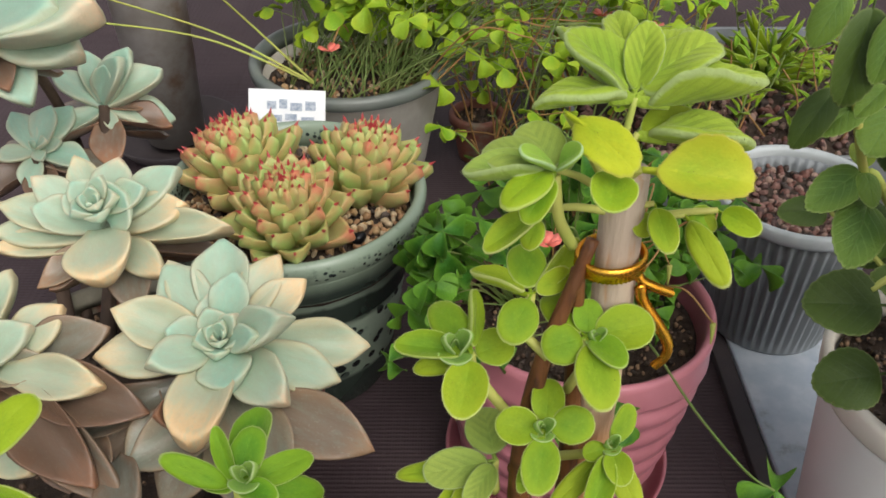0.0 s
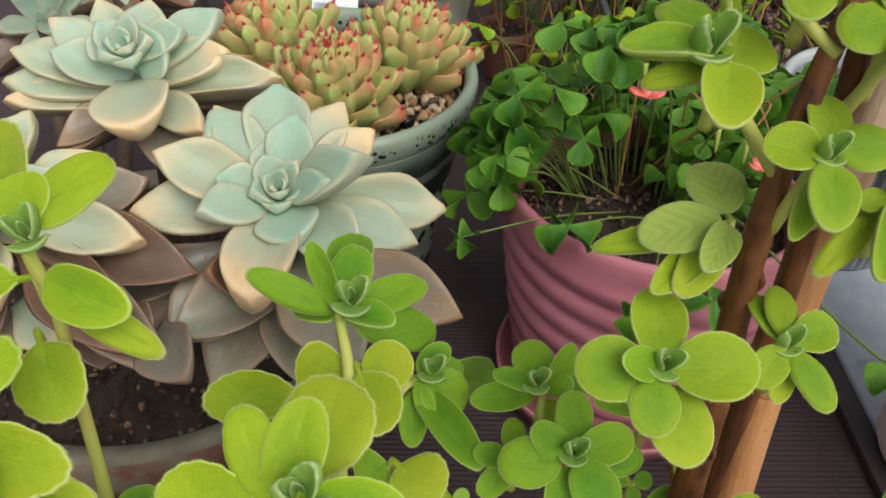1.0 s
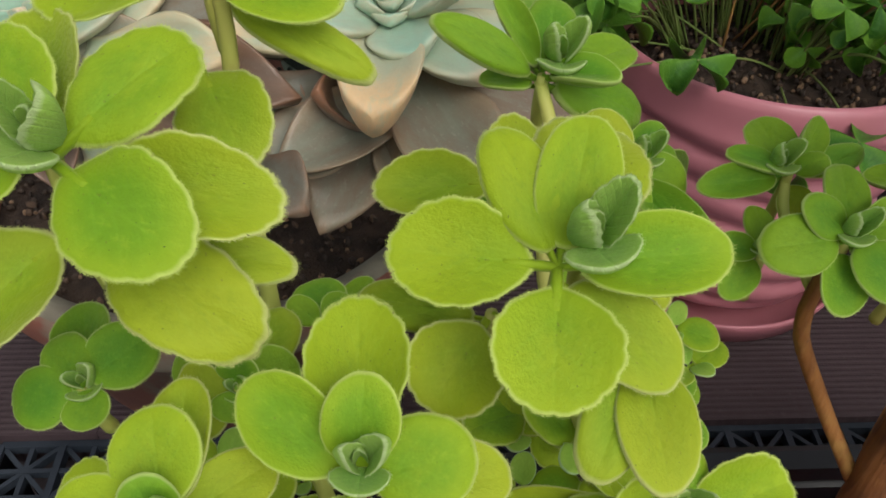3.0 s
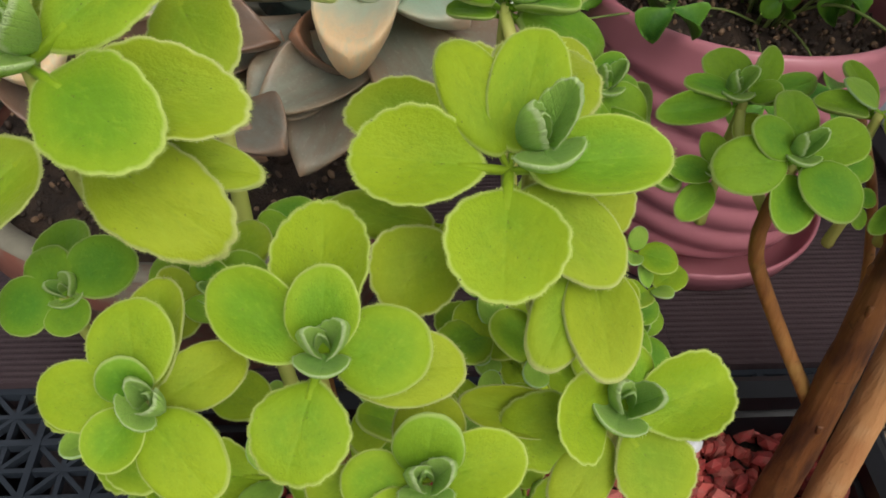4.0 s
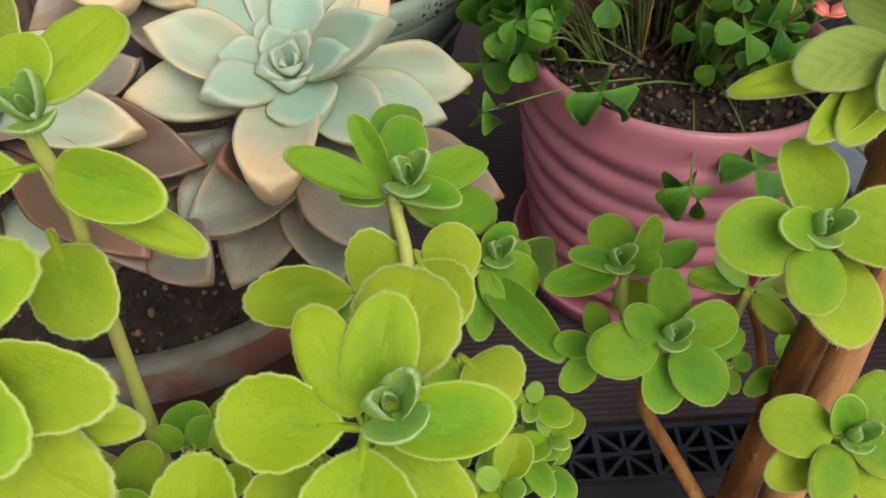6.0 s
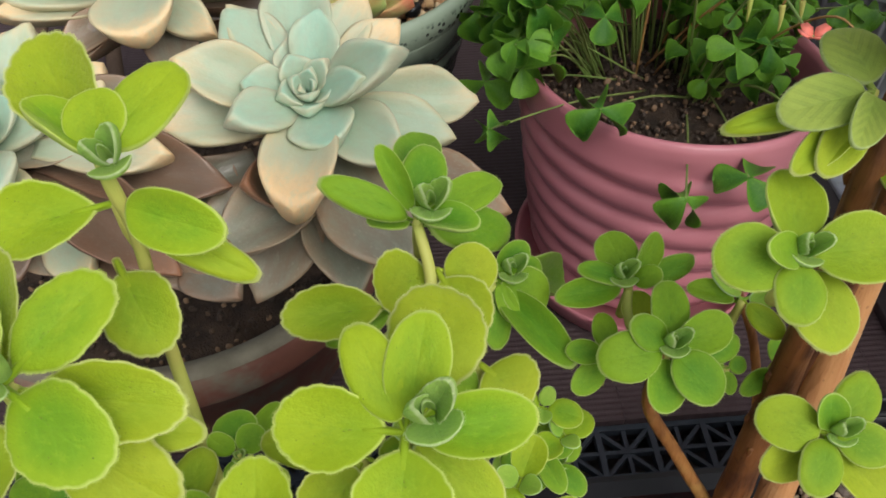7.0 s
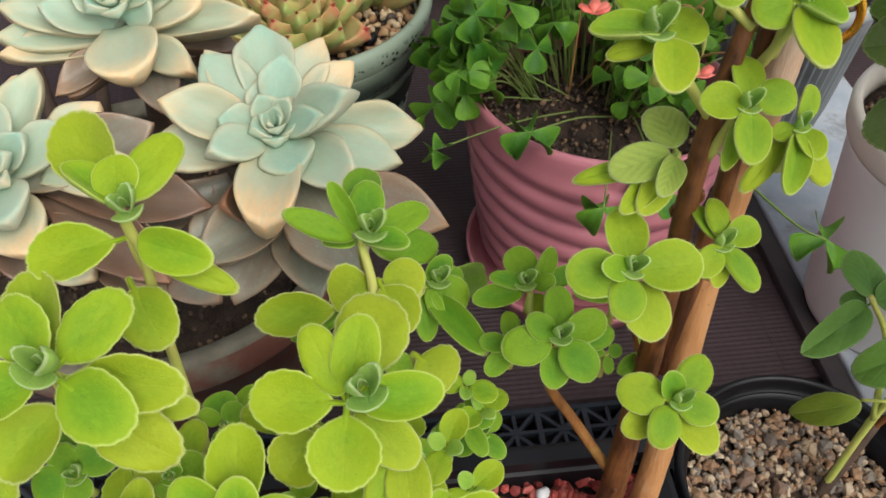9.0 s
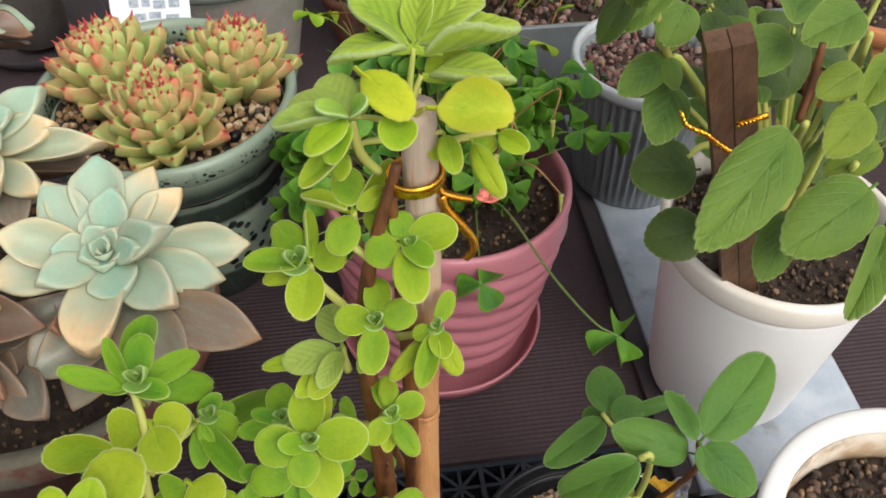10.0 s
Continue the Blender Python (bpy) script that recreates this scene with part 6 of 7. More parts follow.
tag = thing("plant_tag", (-0.12, 0.56, 0.12), "white plastic plant tag with smudged handwriting", "tag")
lean = Matrix.Translation((-0.121, 0.583, 0.143)) @ Matrix.Rotation(radians(-28), 4, "X") @ Matrix.Rotation(radians(2), 4, "Y")
bm = bmesh.new()
box(bm, (-0.0300, -0.0006, -0.040), (0.0295, 0.0006, 0.030), 0.0004)
bmesh.ops.transform(bm, matrix=lean, verts=bm.verts)
part("card", bm, PAPER, tag, smooth=False)
bm = bmesh.new()
for cx, cz, w, h in ((-0.012, 0.018, 0.007, 0.006), (-0.003, 0.019, 0.006, 0.007), (0.007, 0.017, 0.009, 0.006), (0.018, 0.018, 0.008, 0.007), (-0.008, 0.008, 0.008, 0.005), (0.003, 0.009, 0.009, 0.005), (0.016, 0.007, 0.010, 0.005)):
    box(bm, (cx - w / 2, -0.0012, cz - h / 2), (cx + w / 2, -0.0008, cz + h / 2))
bmesh.ops.transform(bm, matrix=lean, verts=bm.verts)
part("writing", bm, INK, tag, "bars of smudged blue-black handwriting", smooth=False)

# ---- oxalis ----
def heart(s):
    return 0.15 + 0.9 * math.sin(math.pi * 0.5 * min(1, s / 0.75)) ** 1.2 * (1 if s < 0.75 else max(0.35, 1 - ((s - 0.75) / 0.25) ** 3 * 0.65))


def trifoliate(name, material, fold, droop):
    one = leaf_shape("leaflet", material, heart, 0.02, fold, droop, 0.0, nl=8, nw=6)
    bm = bmesh.new()
    for k in range(3):
        b2 = bmesh.new()
        b2.from_mesh(one)
        bmesh.ops.transform(b2, matrix=Matrix.Rotation(radians(120 * k + 8), 4, "Z") @ Matrix.Rotation(radians(-18 - 30 * droop), 4, "X") @ Matrix.Diagonal((0.95, 1, 1, 1)), verts=b2.verts)
        tmp = bpy.data.meshes.new("tmp")
        b2.to_mesh(tmp)
        bm.from_mesh(tmp)
        b2.free()
        bpy.data.meshes.remove(tmp)
    return mesh_of(name, bm, material)


TRI = [trifoliate("oxalis_leaf", OXALIS, 0.5, 0.2), trifoliate("oxalis_leaf", OXALIS, 1.1, 0.5), trifoliate("oxalis_leaf", OXALIS, 0.8, 0.9)]
TRI_PALE = [trifoliate("oxalis_leaf_pale", OXALIS_PALE, 0.4, 0.2), trifoliate("oxalis_leaf_pale", OXALIS_PALE, 0.8, 0.5)]


LEAFLET = leaf_shape("folded_leaflet", OXALIS, heart, 0.03, 1.0, 0.3, 0.0, nl=8, nw=6)


def oxalis_leaf(plant, root, tip, size, meshes, rng, stalk=THIN_STEM, sag=0.012):
    root, tip = Vector(root), Vector(tip)
    mid = (root + tip) / 2 + Vector((0, 0, sag))
    part("stalk", tube(bmesh.new(), [root, mid, tip], 0.0006, 0.0005, 5, 5), stalk, plant)
    out = (tip - root).normalized()
    up = (Vector((0, 0, 1)) + Vector((out.x, out.y, 0)) * rng.uniform(0.1, 0.8) + Vector((rng.uniform(-.3, .3), rng.uniform(-.4, .2), 0))).normalized()
    q = up.to_track_quat("Z", "Y").to_matrix().to_4x4()
    ob = new("leaf", meshes[rng.randrange(len(meshes))])
    hang(ob, plant, Matrix.Translation(tip) @ q @ Matrix.Rotation(rng.uniform(0, 6.3), 4, "Z") @ Matrix.Diagonal((size, size, size, 1)))


oxalis = thing("oxalis", (*PT, 0.119), "dark green oxalis with folded three-part leaves", "plant")
rng = random.Random(31)
for k in range(88):
    rr = 0.090 * math.sqrt(rng.random())
    b = rng.uniform(0.0, 1.0) * math.pi * 1.1
    tip = Vector((PT[0] - 0.002 + rr * math.cos(b) * 1.1, PT[1] + rr * math.sin(b) * 0.85, 0.155 + 0.095 * rng.random() ** 1.3 * (1 - (rr / 0.1) ** 2) + rng.uniform(-0.012, 0.012)))
    root = (PT[0] + (tip.x - PT[0]) * 0.45, PT[1] + 0.02 + (tip.y - PT[1]) * 0.35, 0.120)
    oxalis_leaf(oxalis, root, tip, rng.uniform(0.012, 0.019), TRI, rng)
for root, tip, s in (((0.07, 0.39, 0.120), (-0.028, 0.315, 0.160), 0.011), ((0.09, 0.38, 0.121), (0.022, 0.318, 0.165), 0.0155), ((0.07, 0.40, 0.120), (-0.012, 0.40, 0.165), 0.017), ((0.05, 0.40, 0.120), (-0.02, 0.42, 0.155), 0.017),
                     ((0.06, 0.40, 0.120), (-0.02, 0.385, 0.135), 0.017), ((0.085, 0.37, 0.121), (0.055, 0.282, 0.142), 0.0150), ((0.1, 0.39, 0.121), (0.088, 0.295, 0.140), 0.016), ((0.11, 0.40, 0.120), (0.19, 0.40, 0.155), 0.017), ((0.11, 0.41, 0.120), (0.175, 0.42, 0.19), 0.017)):
    oxalis_leaf(oxalis, root, tip, s, TRI, rng, sag=0.004)
for k in range(34):
    tip = Vector((rng.uniform(0.085, 0.145), rng.uniform(0.345, 0.43), rng.uniform(0.142, 0.185)))
    root = (0.085 + (tip.x - 0.085) * 0.4, 0.39 + (tip.y - 0.39) * 0.4, 0.120)
    oxalis_leaf(oxalis, root, tip, rng.uniform(0.009, 0.015), TRI, rng, sag=0.006)
part("runner", tube(bmesh.new(), [(0.10, 0.385, 0.122), (0.110, 0.345, 0.150), (0.1257, 0.2864, 0.1535), (0.1412, 0.2518, 0.1517), (0.1516, 0.2411, 0.1513)], 0.0008, 0.0007, 8, 5), THIN_STEM, oxalis)
for k in range(3):
    ob = new("leaf", LEAFLET)
    hang(ob, oxalis, Matrix.Translation((0.1516, 0.2411, 0.1513)) @ Matrix.Rotation((1.75, -0.45, -2.75)[k], 4, "Z") @ Matrix.Rotation((-0.5, -0.25, -0.9)[k], 4, "X") @ Matrix.Diagonal((0.013, 0.0165, 0.0165, 1)))
for k in range(8):
    r0 = Vector((PT[0] + rng.uniform(-0.02, 0.03), PT[1] + rng.uniform(0, 0.04), 0.121))
    t0 = r0 + Vector((rng.uniform(-0.03, 0.05), rng.uniform(-0.07, 0.01), rng.uniform(0.08, 0.11)))
    t1 = t0 + Vector((rng.uniform(-0.02, 0.02), -0.012, -0.012))
    part("seed_stalk", tube(bmesh.new(), [r0, (r0 + t0) / 2 + Vector((0, 0, 0.01)), t0, t1], 0.0007, 0.0005, 6, 5), DRY_STEM, oxalis)
    part("seed_pod", tube(bmesh.new(), [t1, t1 + Vector((0, -0.002, -0.005)), t1 + Vector((0, -0.003, -0.011))], 0.0016, 0.0004, 4, 6), SOFT_STEM, oxalis)


def flower(bm, c, s, rng):
    for k in range(5):
        a = 2 * math.pi * k / 5 + rng.random()
        o = Vector((math.cos(a), math.sin(a) * 0.8, 0.5))
        t = Vector((-math.sin(a), math.cos(a), 0)) * s * 0.45
        c0 = Vector(c)
        vs = [bm.verts.new(p) for p in (c0, c0 + o * s * 0.6 - t, c0 + o * s * 1.05 - t * 0.6, c0 + o * s * 1.1 + t * 0.6, c0 + o * s * 0.6 + t)]
        w = [bm.verts.new(v.co + Vector((0, 0, -0.0006))) for v in vs]
        bm.faces.new(vs)
        bm.faces.new(w[::-1])
        for i in range(5):
            bm.faces.new((vs[i], w[i], w[(i + 1) % 5], vs[(i + 1) % 5]))


for c, s in (((0.086, 0.280, 0.222), 0.006), ((0.050, 0.33, 0.225), 0.007)):
    bm = bmesh.new()
    flower(bm, c, s, rng)
    part("flower", bm, CORAL, oxalis, "coral pink blossom")
    part("flower_stalk", tube(bmesh.new(), [(0.09, 0.39, 0.122), ((c[0] + 0.09) / 2, (c[1] + 0.39) / 2, 0.21), c], 0.0007, 0.0006, 6, 5), THIN_STEM, oxalis)

# ---- plants at the right ----
low_shrub = thing("young_shrub", (*BP, 0.087), "young green plant with oval toothed leaves", "plant")
for pts, r, mt in (([(0.1365, 0.150, 0.10), (0.1469, 0.156, 0.125), (0.150, 0.147, 0.165), (0.142, 0.130, 0.215), (0.1329, 0.123, 0.2464)], 0.0016, WOOD_STEM),
                   ([(0.131, 0.147, 0.08), (0.1341, 0.1484, 0.1503), (0.126, 0.135, 0.20), (0.1150, 0.1212, 0.2450), (0.1105, 0.1201, 0.2460)], 0.0017, SOFT_STEM),
                   ([(0.1335, 0.148, 0.145), (0.127, 0.157, 0.185), (0.114, 0.1615, 0.2085)], 0.0015, SOFT_STEM),
                   ([(0.1338, 0.1480, 0.158), (0.1300, 0.1440, 0.1642), (0.1235, 0.1491, 0.1588)], 0.0009, SOFT_STEM)):
    part("stem", tube(bmesh.new(), pts, r, r * 0.7, 6, 8, 0.1), mt, low_shrub)
part("old_stem", tube(bmesh.new(), [(0.129, 0.1455, 0.082), (0.1313, 0.1468, 0.09), (0.1392, 0.152, 0.105), (0.1469, 0.157, 0.124)], 0.0034, 0.0024, 5, 10, 0.12), OLD_STEM, low_shrub, "dark woody old stem")
tall_shrub = thing("broad_leaved_shrub", (*WP, 0.157), "shrub with broad oval toothed green leaves", "plant")
for pts, r in (([(0.245, 0.285, 0.147), (0.226, 0.262, 0.22), (0.205, 0.235, 0.28), (0.186, 0.207, 0.3175)], 0.0021), ([(0.255, 0.28, 0.147), (0.245, 0.255, 0.22), (0.2209, 0.215, 0.287)], 0.0021),
               ([(0.235, 0.295, 0.147), (0.205, 0.285, 0.24), (0.165, 0.272, 0.300), (0.1566, 0.270, 0.3065), (0.135, 0.258, 0.352)], 0.0023), ([(0.205, 0.285, 0.24), (0.19, 0.28, 0.245), (0.1807, 0.275, 0.243)], 0.002),
               ([(0.265, 0.30, 0.147), (0.255, 0.28, 0.25), (0.2298, 0.25, 0.324)], 0.0022)):
    part("stem", tube(bmesh.new(), pts, r, r * 0.7, 6, 8, 0.1), SOFT_STEM, tall_shrub)
part("stem", tube(bmesh.new(), [(0.1836, 0.208, 0.3185), (0.1850, 0.211, 0.332), (0.1855, 0.214, 0.347)], 0.0016, 0.0013, 6, 8, 0.1), WOOD_STEM, tall_shrub, "reddish young stem")
sprig(low_shrub, (0.1329, 0.1230, 0.2464), [
    (34.3, 24.2, 14.4, 21.5, 0, 0, "p"), (16.3, -17.9, -6.0, 16.7, 0, 0, "p"), (-7.9, 17.7, 8.9, 8.0, 0, 0, "p"),
    (2.6, -12.1, -4.6, 8.0, 0, 0, "p"),
])
sprig(low_shrub, (0.1324, 0.1226, 0.2400), [
    (-27.7, 6.2, 11.4, 15.6, 0, 0, "p"),
])
sprig(low_shrub, (0.1125, 0.1200, 0.2470), [
    (-28.4, 1.4, -27.0, 17.8, 0, 0, "p"),
])
sprig(low_shrub, (0.1250, 0.1480, 0.1600), [
    (-21.3, 10.0, -25.7, 13.7, 0, 0, "w"),
])
sprig(low_shrub, (0.1173, 0.1628, 0.2035), [
    (4.2, 23.0, 5.8, 17.6, 0, 0, "p"), (-28.8, -14.0, -8.2, 14.4, 1, 0, "p"), (16.2, 2.1, 3.0, 12.8, 0, 0, "p"), (36.5, 1.5, -0.3, 8.0, 2, 30, "p"),
    (-9.7, 4.2, -3.3, 9.5, 3, 0, "p"),
])
sprig(tall_shrub, (0.1818, 0.2052, 0.3185), [
    (-43.3, -38.9, -15.6, 25.7, 0, 0, "v"),
])
sprig(tall_shrub, (0.2285, 0.2081, 0.2818), [
    (-41.2, -22.2, -8.2, 29.0, 0, 0, "v"),
])
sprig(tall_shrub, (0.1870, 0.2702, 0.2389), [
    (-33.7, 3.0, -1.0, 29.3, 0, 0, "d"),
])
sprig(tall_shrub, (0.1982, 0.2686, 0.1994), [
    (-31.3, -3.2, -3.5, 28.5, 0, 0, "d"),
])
sprig(tall_shrub, (0.2074, 0.2230, 0.2563), [
    (-19.2, -27.6, -11.0, 19.0, 0, 0, "v"),
])
sprig(tall_shrub, (0.2394, 0.2048, 0.2628), [
    (-27.3, -36.2, -14.9, 17.4, 0, 0, "v"),
])
sprig(tall_shrub, (0.2237, 0.2255, 0.3086), [
    (-21.5, -17.8, -7.4, 18.5, 0, 0, "w"),
])
sprig(tall_shrub, (0.2236, 0.2379, 0.3174), [
    (-19.9, -9.6, -3.8, 14.6, 0, 0, "w"),
])
sprig(tall_shrub, (0.2254, 0.2528, 0.3340), [
    (-27.7, -10.6, -4.9, 20.3, 0, 0, "v"),
])
sprig(tall_shrub, (0.2056, 0.2615, 0.3179), [
    (-28.7, -8.8, -6.0, 21.2, 0, 0, "v"),
])
sprig(tall_shrub, (0.2389, 0.2247, 0.2864), [
    (-25.5, -6.8, -4.7, 13.9, 0, 0, "w"),
])
sprig(tall_shrub, (0.2474, 0.2544, 0.3102), [
    (-18.5, -19.1, -9.9, 15.5, 0, 0, "w"),
])
sprig(tall_shrub, (0.1566, 0.2700, 0.3065), [
    (-22.3, -13.4, -6.6, 15.6, 0, 0, "v"), (-0.3, -15.6, -4.2, 9.5, 0, 0, "v"), (0.6, 11.3, 5.3, 10.0, 0, 0, "w"),
])
sprig(tall_shrub, (0.1602, 0.2665, 0.2960), [
    (-13.0, -25.6, -10.4, 20.2, 0, 0, "v"),
])
sprig(tall_shrub, (0.1599, 0.2705, 0.3320), [
    (-12.0, -17.0, -6.8, 17.6, 0, 0, "v"),
])
sprig(tall_shrub, (0.1461, 0.2673, 0.3379), [
    (-17.3, -12.4, -7.0, 12.8, 0, 0, "v"),
])
sprig(tall_shrub, (0.2009, 0.2671, 0.2896), [
    (-0.4, -8.0, -3.7, 8.4, 0, 0, "v"), (16.2, 3.7, -1.1, 14.8, 3, 0, "d"),
])
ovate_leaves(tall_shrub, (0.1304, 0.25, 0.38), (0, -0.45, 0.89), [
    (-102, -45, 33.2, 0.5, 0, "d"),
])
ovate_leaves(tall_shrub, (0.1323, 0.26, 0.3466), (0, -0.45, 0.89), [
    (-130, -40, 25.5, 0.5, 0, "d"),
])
ovate_leaves(tall_shrub, (0.1206, 0.25, 0.3843), (0, -0.45, 0.89), [
    (-121, -35, 19.4, 0.6, 0, "v"),
])
ovate_leaves(tall_shrub, (0.1437, 0.25, 0.3518), (0, -0.45, 0.89), [
    (-140, -20, 14.6, 0.6, 0, "v"),
])
ovate_leaves(tall_shrub, (0.1367, 0.245, 0.3802), (0, -0.45, 0.89), [
    (-108, -35, 23.8, 0.5, 0, "v"),
])
rng = random.Random(77)
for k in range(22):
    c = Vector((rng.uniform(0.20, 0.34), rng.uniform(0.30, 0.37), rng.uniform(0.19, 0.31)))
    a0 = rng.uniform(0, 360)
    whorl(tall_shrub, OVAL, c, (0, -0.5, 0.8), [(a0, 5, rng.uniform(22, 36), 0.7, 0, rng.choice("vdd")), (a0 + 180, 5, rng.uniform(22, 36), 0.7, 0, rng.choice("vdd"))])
    part("stem", tube(bmesh.new(), [c, c.lerp(Vector((0.262, 0.31, 0.15)), 0.5) + Vector((0, 0, 0.01)), (0.262, 0.31, 0.15)], 0.0013, 0.002, 5, 6), SOFT_STEM, tall_shrub)

# wooden marker in the white pot
marker = thing("wooden_marker", (0.21, 0.24, 0.18), "brown square wooden stake split down its middle", "stake")
top, foot = Vector((0.1620, 0.235, 0.3377)), Vector((0.2325, 0.2700, 0.140))
d = (top - foot).normalized()
sx = Vector((0.99, -0.10, 0))
sx = (sx - d * sx.dot(d)).normalized()
sy = d.cross(sx)
for off in (-1, 1):
    bm = bmesh.new()
    vs = [bm.verts.new(p + sx * (off * 0.0047 * k + a * 0.0045 * k) + sy * b * 0.0055 * k) for p, k in ((foot, 0.95), (foot.lerp(top, 0.97), 1.0), (top, 0.95)) for a, b in ((-1, -1), (1, -1), (1, 1), (-1, 1))]
    for r in (0, 4):
        for i in range(4):
            bm.faces.new((vs[r + i], vs[r + (i + 1) % 4], vs[r + 4 + (i + 1) % 4], vs[r + 4 + i]))
    bm.faces.new(vs[3::-1])
    bm.faces.new(vs[8:12])
    part("half", bm, BROWN_WOOD, marker, smooth=False)
wire = thing("gold_wire", (0.16, 0.22, 0.31), "twisted gold wire round the wooden stake", "wire")


def twist(name, path, turns=1.1, gap=0.0008):
    ps = glide(path, 9)
    bm = bmesh.new()
    for ph in (0, math.pi):
        tube(bm, [p + Vector((0, math.cos(k * turns + ph), math.sin(k * turns + ph))) * gap for k, p in enumerate(ps)], 0.00065, 0.00065, 2, 6)
    part(name, bm, GOLD, wire)


twist("strand", [(0.1455, 0.224, 0.3130), (0.1480, 0.222, 0.3085), (0.1545, 0.219, 0.3060), (0.1620, 0.2205, 0.2990), (0.1690, 0.221, 0.2935)])
twist("strand", [(0.1720, 0.2275, 0.3020), (0.1760, 0.226, 0.3045), (0.1800, 0.226, 0.3060), (0.1845, 0.229, 0.3040)])

# snack wrapper behind the young shrub
wrapper = thing("snack_wrapper", (0.185, 0.17, 0.06), "crumpled shiny wrapper with yellow and red print", "wrapper")
bm = bmesh.new()
bmesh.ops.create_grid(bm, x_segments=22, y_segments=18, size=0.5)
for v in bm.verts:
    n = noise.noise_vector(v.co * 6)
    v.co = Vector((0.176 + v.co.x * 0.034, 0.185 + v.co.y * 0.02 + 0.005 * n.x, 0.052 + v.co.y * 0.05 + 0.008 * n.z))
wr = part("film", bm, [FOIL, WRAP_YELLOW, WRAP_RED], wrapper, smooth=False)
for p in wr.data.polygons:
    x, z = (p.center.x - 0.176) / 0.034, (p.center.z - 0.058) / 0.05
    p.material_index = 1 if (x + z) > 0.1 and x < 0.25 else 2 if -0.2 < x < 0.0 and -0.1 < z < 0.1 else 0
md = wr.modifiers.new("thick", "SOLIDIFY")
md.thickness = 0.0006

# ---- background ----
BG = (-0.083, 0.715)
pale_pot = thing("pale_pot", (*BG, 0.0), "pale grey conical pot with a dark inner rim", "pot")
bm = lathe(bmesh.new(), [(0, 0), (0.058, 0), (0.06, 0.003), (0.083, 0.128), (0.088, 0.131), (0.089, 0.139), (0.087, 0.142), (0.083, 0.141), (0.08, 0.13), (0.06, 0.03), (0, 0.03)], (*BG, 0.0005), 72)
part("body", bm, PALE_POT, pale_pot)
bm = lathe(bmesh.new(), [(0.0885, 0.1325), (0.0905, 0.1335), (0.0908, 0.1410), (0.0885, 0.1435), (0.083, 0.1432), (0.0805, 0.1365), (0.0795, 0.1300), (0.0885, 0.1325)], (*BG, 0.0005), 72)
part("rim_band", bm, RIM_GREEN, pale_pot, "grey-green rim band")
soil_disc("soil", (*BG, 0.118), 0.077, "brown dry soil in the pale pot", 41, 500, 0.005, GRITTY)
pale_oxalis = thing("flowering_oxalis", (*BG, 0.12), "light green oxalis with coral flowers", "plant")
rng = random.Random(43)
for k in range(120):
    a, r = rng.uniform(0, 6.28), 0.06 * math.sqrt(rng.random())
    root = (BG[0] + r * math.cos(a), BG[1] + r * math.sin(a), 0.12)
    a2, r2 = rng.uniform(0, 6.28), 0.105 * math.sqrt(rng.random())
    oxalis_leaf(pale_oxalis, root, (BG[0] + 0.02 + r2 * math.cos(a2), BG[1] + 0.035 + r2 * math.sin(a2) * 0.8, 0.175 + 0.09 * rng.random()), rng.uniform(0.014, 0.020), TRI_PALE, rng)
for k in range(70):
    root = (BG[0] + rng.uniform(0.02, 0.07), BG[1] + rng.uniform(-0.05, 0.05), 0.12)
    tip = (BG[0] + rng.uniform(0.05, 0.30), BG[1] + rng.uniform(-0.08, 0.08), 0.14 + 0.10 * rng.random())
    oxalis_leaf(pale_oxalis, root, tip, rng.uniform(0.012, 0.018), TRI_PALE, rng, sag=0.03)
for k in range(14):
    r0 = Vector((BG[0] + rng.uniform(0, 0.07), BG[1] + rng.uniform(-0.06, 0.06), 0.13))
    t0 = r0 + Vector((rng.uniform(-0.05, 0.22), rng.uniform(-0.1, 0.05), rng.uniform(0.02, 0.13)))
    part("flower_stalk", tube(bmesh.new(), [r0, (r0 + t0) / 2 + Vector((0, 0, 0.03)), t0], 0.0008, 0.0006, 6, 5), DRY_STEM if k % 2 else THIN_STEM, pale_oxalis)
    if k % 3 == 0:
        bm = bmesh.new()
        flower(bm, t0, 0.008, rng)
        part("flower", bm, CORAL, pale_oxalis, "coral pink blossom")
for x0 in (-0.25, -0.22, -0.16):
    part("grass_blade", tube(bmesh.new(), [(BG[0] - 0.03, BG[1] - 0.03, 0.13), ((BG[0] + x0) / 2 - 0.04, 0.70, 0.19 + x0 * 0.1), (x0 - 0.05, 0.66, 0.20 + (x0 + 0.25) * 0.6)], 0.0013, 0.0008, 8, 5, 0, 0.4), SOFT_STEM, pale_oxalis)

tall_pot = thing("tall_pot", (-0.285, 0.80, 0.0), "stained pale tall pot in a dull saucer", "pot")
bm = lathe(bmesh.new(), [(0, 0.01), (0.030, 0.01), (0.038, 0.2), (0.041, 0.205), (0.041, 0.215), (0.037, 0.215), (0.034, 0.19), (0, 0.19)], (-0.285, 0.80, 0.0), 48)
part("body", bm, SMOKED, tall_pot)
bm = lathe(bmesh.new(), [(0, 0.001), (0.05, 0.001), (0.068, 0.022), (0.070, 0.022), (0.053, 0.0003), (0, 0.0003)][::-1], (-0.285, 0.80, 0.0), 60)
part("saucer", bm, DARK_EDGE, tall_pot)

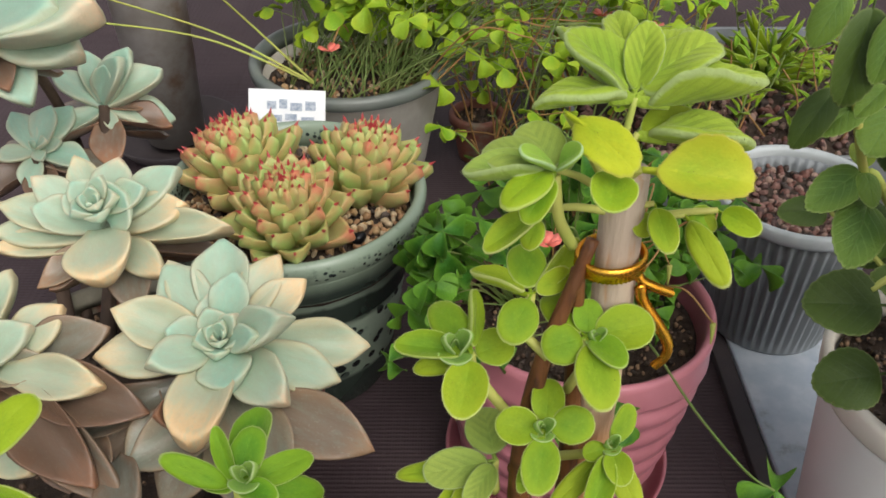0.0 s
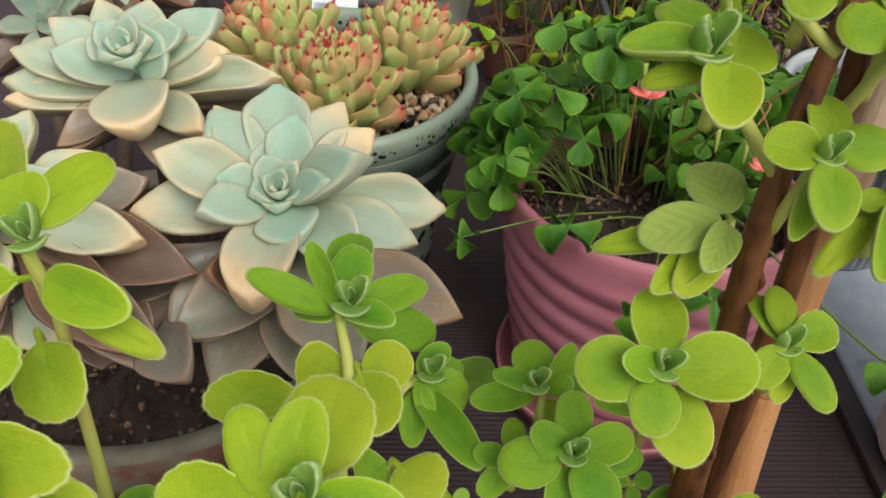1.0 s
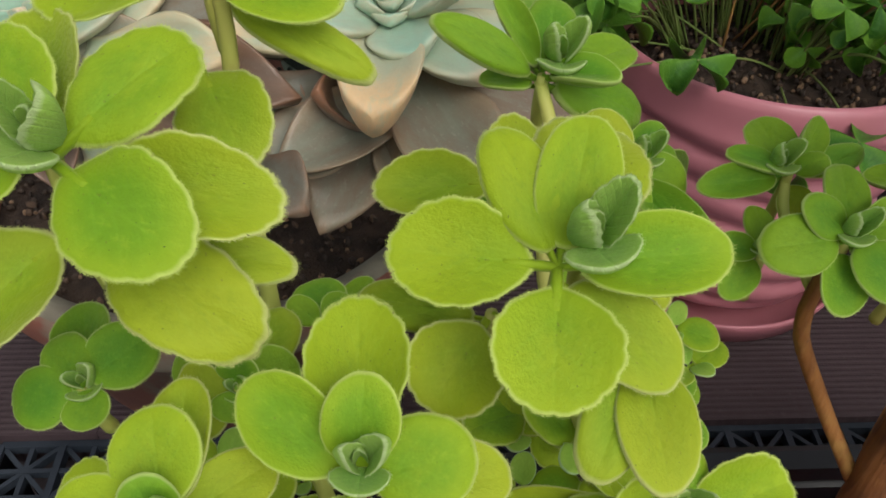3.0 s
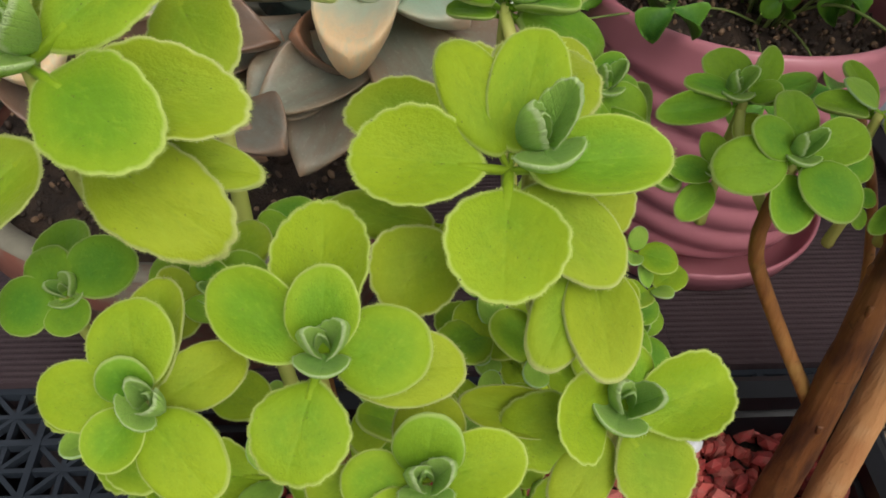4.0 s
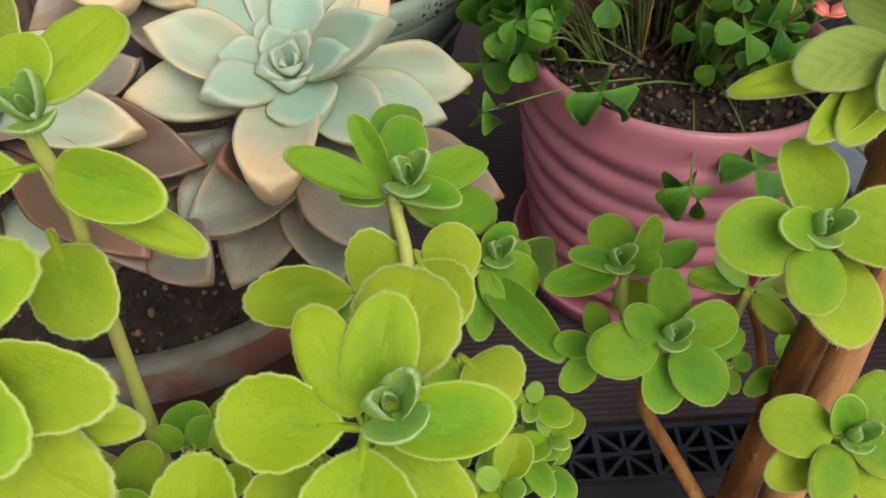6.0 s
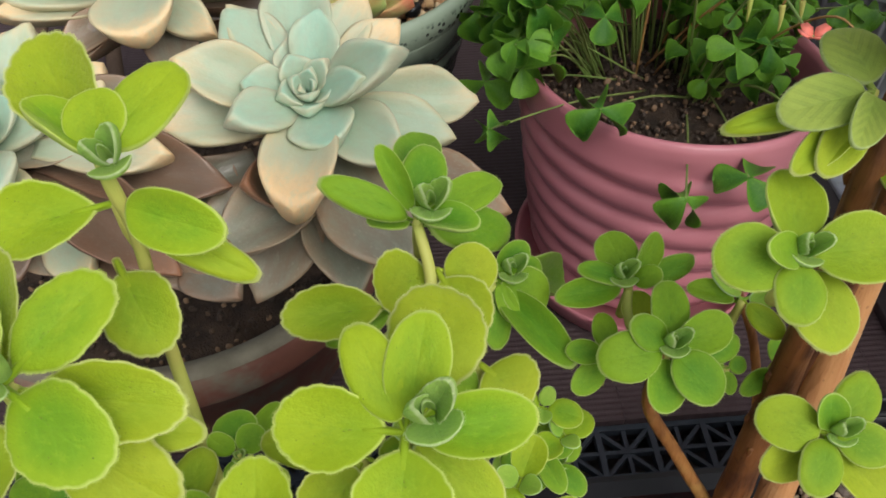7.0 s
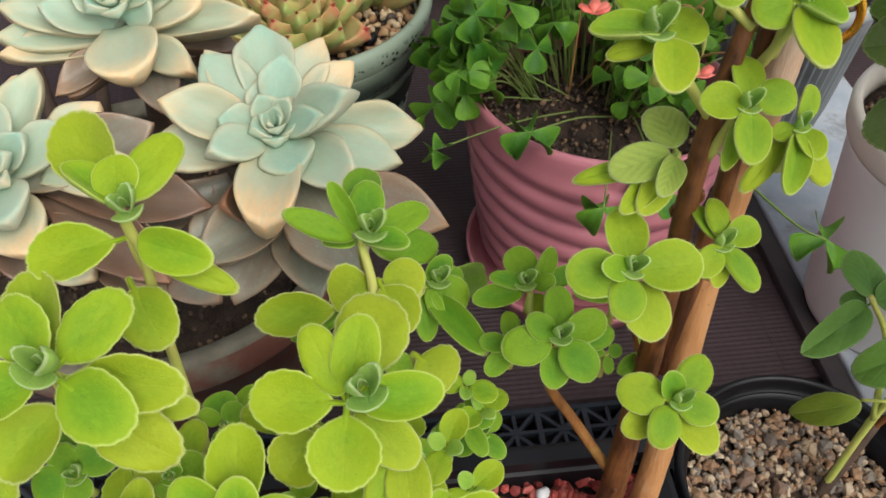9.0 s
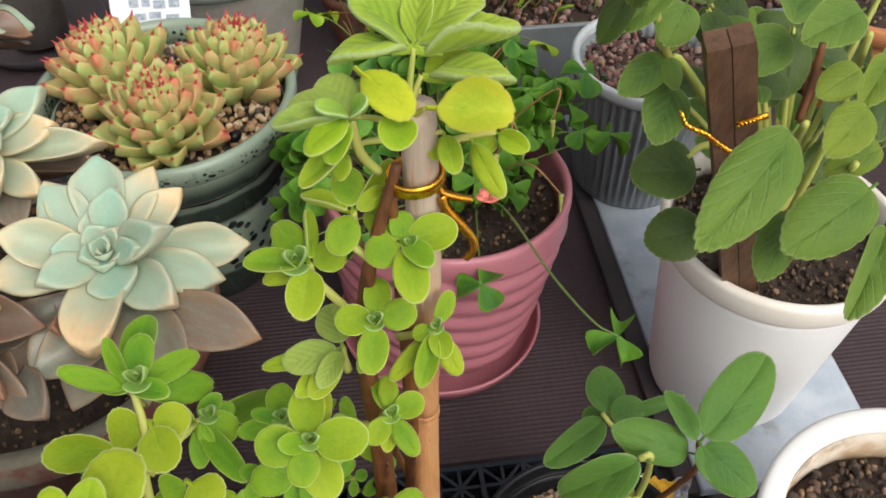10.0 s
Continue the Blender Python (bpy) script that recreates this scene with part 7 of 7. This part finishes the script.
trough = thing("planting_trough", (0.28, 0.76, 0.0), "grey plastic trough with gravel and sprigs", "planter")
bm = bmesh.new()
ring_box(bm, 0.12, 0.50, 0.64, 0.92, 0.0005, 0.08, 0.006, 0.012)
part("body", bm, GREY_POT, trough, smooth=False)
bm = bmesh.new()
box(bm, (0.134, 0.654, 0.02), (0.486, 0.906, 0.066))
lone("soil_bed", bm, SOIL, "soil in the grey trough", "soil")
rng = random.Random(47)
pebbles("rose_gravel", ROSE_GRAVEL, [(rng.uniform(0.134, 0.486), rng.uniform(0.654, 0.906), 0.067 + rng.uniform(0, 0.004), 0.008 * rng.uniform(0.6, 1.3)) for _ in range(1200)], "reddish gravel in the trough")
sprigs = thing("sprig_plant", (0.3, 0.78, 0.07), "thin straggling stems with narrow leaves and coral flowers", "plant")
NARROW = [leaf_shape("narrow_leaf", GREEN["m"], ovate, 0.05, 0.2, 0.1, 0.0, nl=7, nw=4)]
for k in range(46):
    r0 = Vector((rng.uniform(0.13, 0.46), rng.uniform(0.66, 0.90), 0.068))
    t0 = r0 + Vector((rng.uniform(-0.06, 0.06), rng.uniform(-0.05, 0.05), rng.uniform(0.06, 0.15)))
    ps = [r0, (r0 + t0) / 2 + Vector((rng.uniform(-.015, .015), 0, 0)), t0]
    part("stem", tube(bmesh.new(), ps, 0.001, 0.0007, 6, 5), DRY_STEM if k % 2 else THIN_STEM, sprigs)
    for j in range(10):
        p = r0.lerp(t0, (j + 1) / 10)
        az = rng.uniform(0, 6.28)
        put_leaf(sprigs, NARROW, p, Vector((math.cos(az), math.sin(az), 0.7)), Vector((0, 0, 1)), rng.uniform(0.012, 0.024), rng.uniform(0.004, 0.007))
    if k % 9 == 0:
        bm = bmesh.new()
        flower(bm, t0, 0.007, rng)
        part("flower", bm, CORAL, sprigs, "coral pink blossom")

litter = thing("dry_stalk_clump", (0.05, 0.70, 0.0), "tangle of dry brown flower stalks with a few green leaves", "plant")
rng = random.Random(59)
for k in range(100):
    r0 = Vector((rng.uniform(0.03, 0.14), rng.uniform(0.64, 0.95), 0.001))
    t0 = r0 + Vector((rng.uniform(-0.09, 0.09), rng.uniform(-0.10, 0.05), rng.uniform(0.06, 0.26)))
    mid = (r0 + t0) / 2 + Vector((rng.uniform(-.03, .03), rng.uniform(-.02, .02), 0.03))
    part("stalk", tube(bmesh.new(), [r0, mid, t0], 0.0011, 0.0006, 6, 5), DRY_STEM if k % 2 else THIN_STEM, litter)
    if k % 3:
        ob = new("leaf", TRI_PALE[k % 2])
        hang(ob, litter, Matrix.Translation(t0) @ Euler((rng.uniform(-.6, .6), rng.uniform(-.6, .6), rng.uniform(0, 6))).to_matrix().to_4x4() @ Matrix.Diagonal((0.014, 0.014, 0.014, 1)))
    elif k % 7 == 0:
        bm = bmesh.new()
        flower(bm, t0, 0.007, rng)
        part("flower", bm, CORAL, litter, "coral pink blossom")
small_pot = thing("terracotta_pot", (0.035, 0.775, 0.0), "small weathered terracotta pot among dry stalks", "pot")
part("body", pot_body(bmesh.new(), 0.026, 0.019, 0.052, (0.035, 0.775, 0.0005), 0.003, 0.003, 0.01, 40), TERRACOTTA, small_pot)
soil_disc("soil", (0.035, 0.775, 0.044), 0.0215, "dry soil in the small terracotta pot", 61, 60)
spiky = thing("spiky_plant", (0.33, 0.80, 0.068), "dark green tuft of narrow pointed leaves", "plant")
for k in range(40):
    az, el = k * 2.4, radians(rng.uniform(15, 80))
    put_leaf(spiky, NARROW, Vector((0.33, 0.80, 0.070)), Vector((math.cos(az) * math.cos(el), math.sin(az) * math.cos(el), math.sin(el))), Vector((0, 0, 1)), rng.uniform(0.05, 0.085), 0.007)
orange_pot = thing("orange_pot", (0.50, 0.60, 0.0), "orange clay pot standing behind the shrub", "pot")
part("body", pot_body(bmesh.new(), 0.05, 0.036, 0.11, (0.50, 0.60, 0.0005), 0.004, 0.004, 0.016, 60), ORANGE_CLAY, orange_pot)
soil_disc("soil", (0.50, 0.60, 0.098), 0.044, "soil in the orange pot", 63, 200)
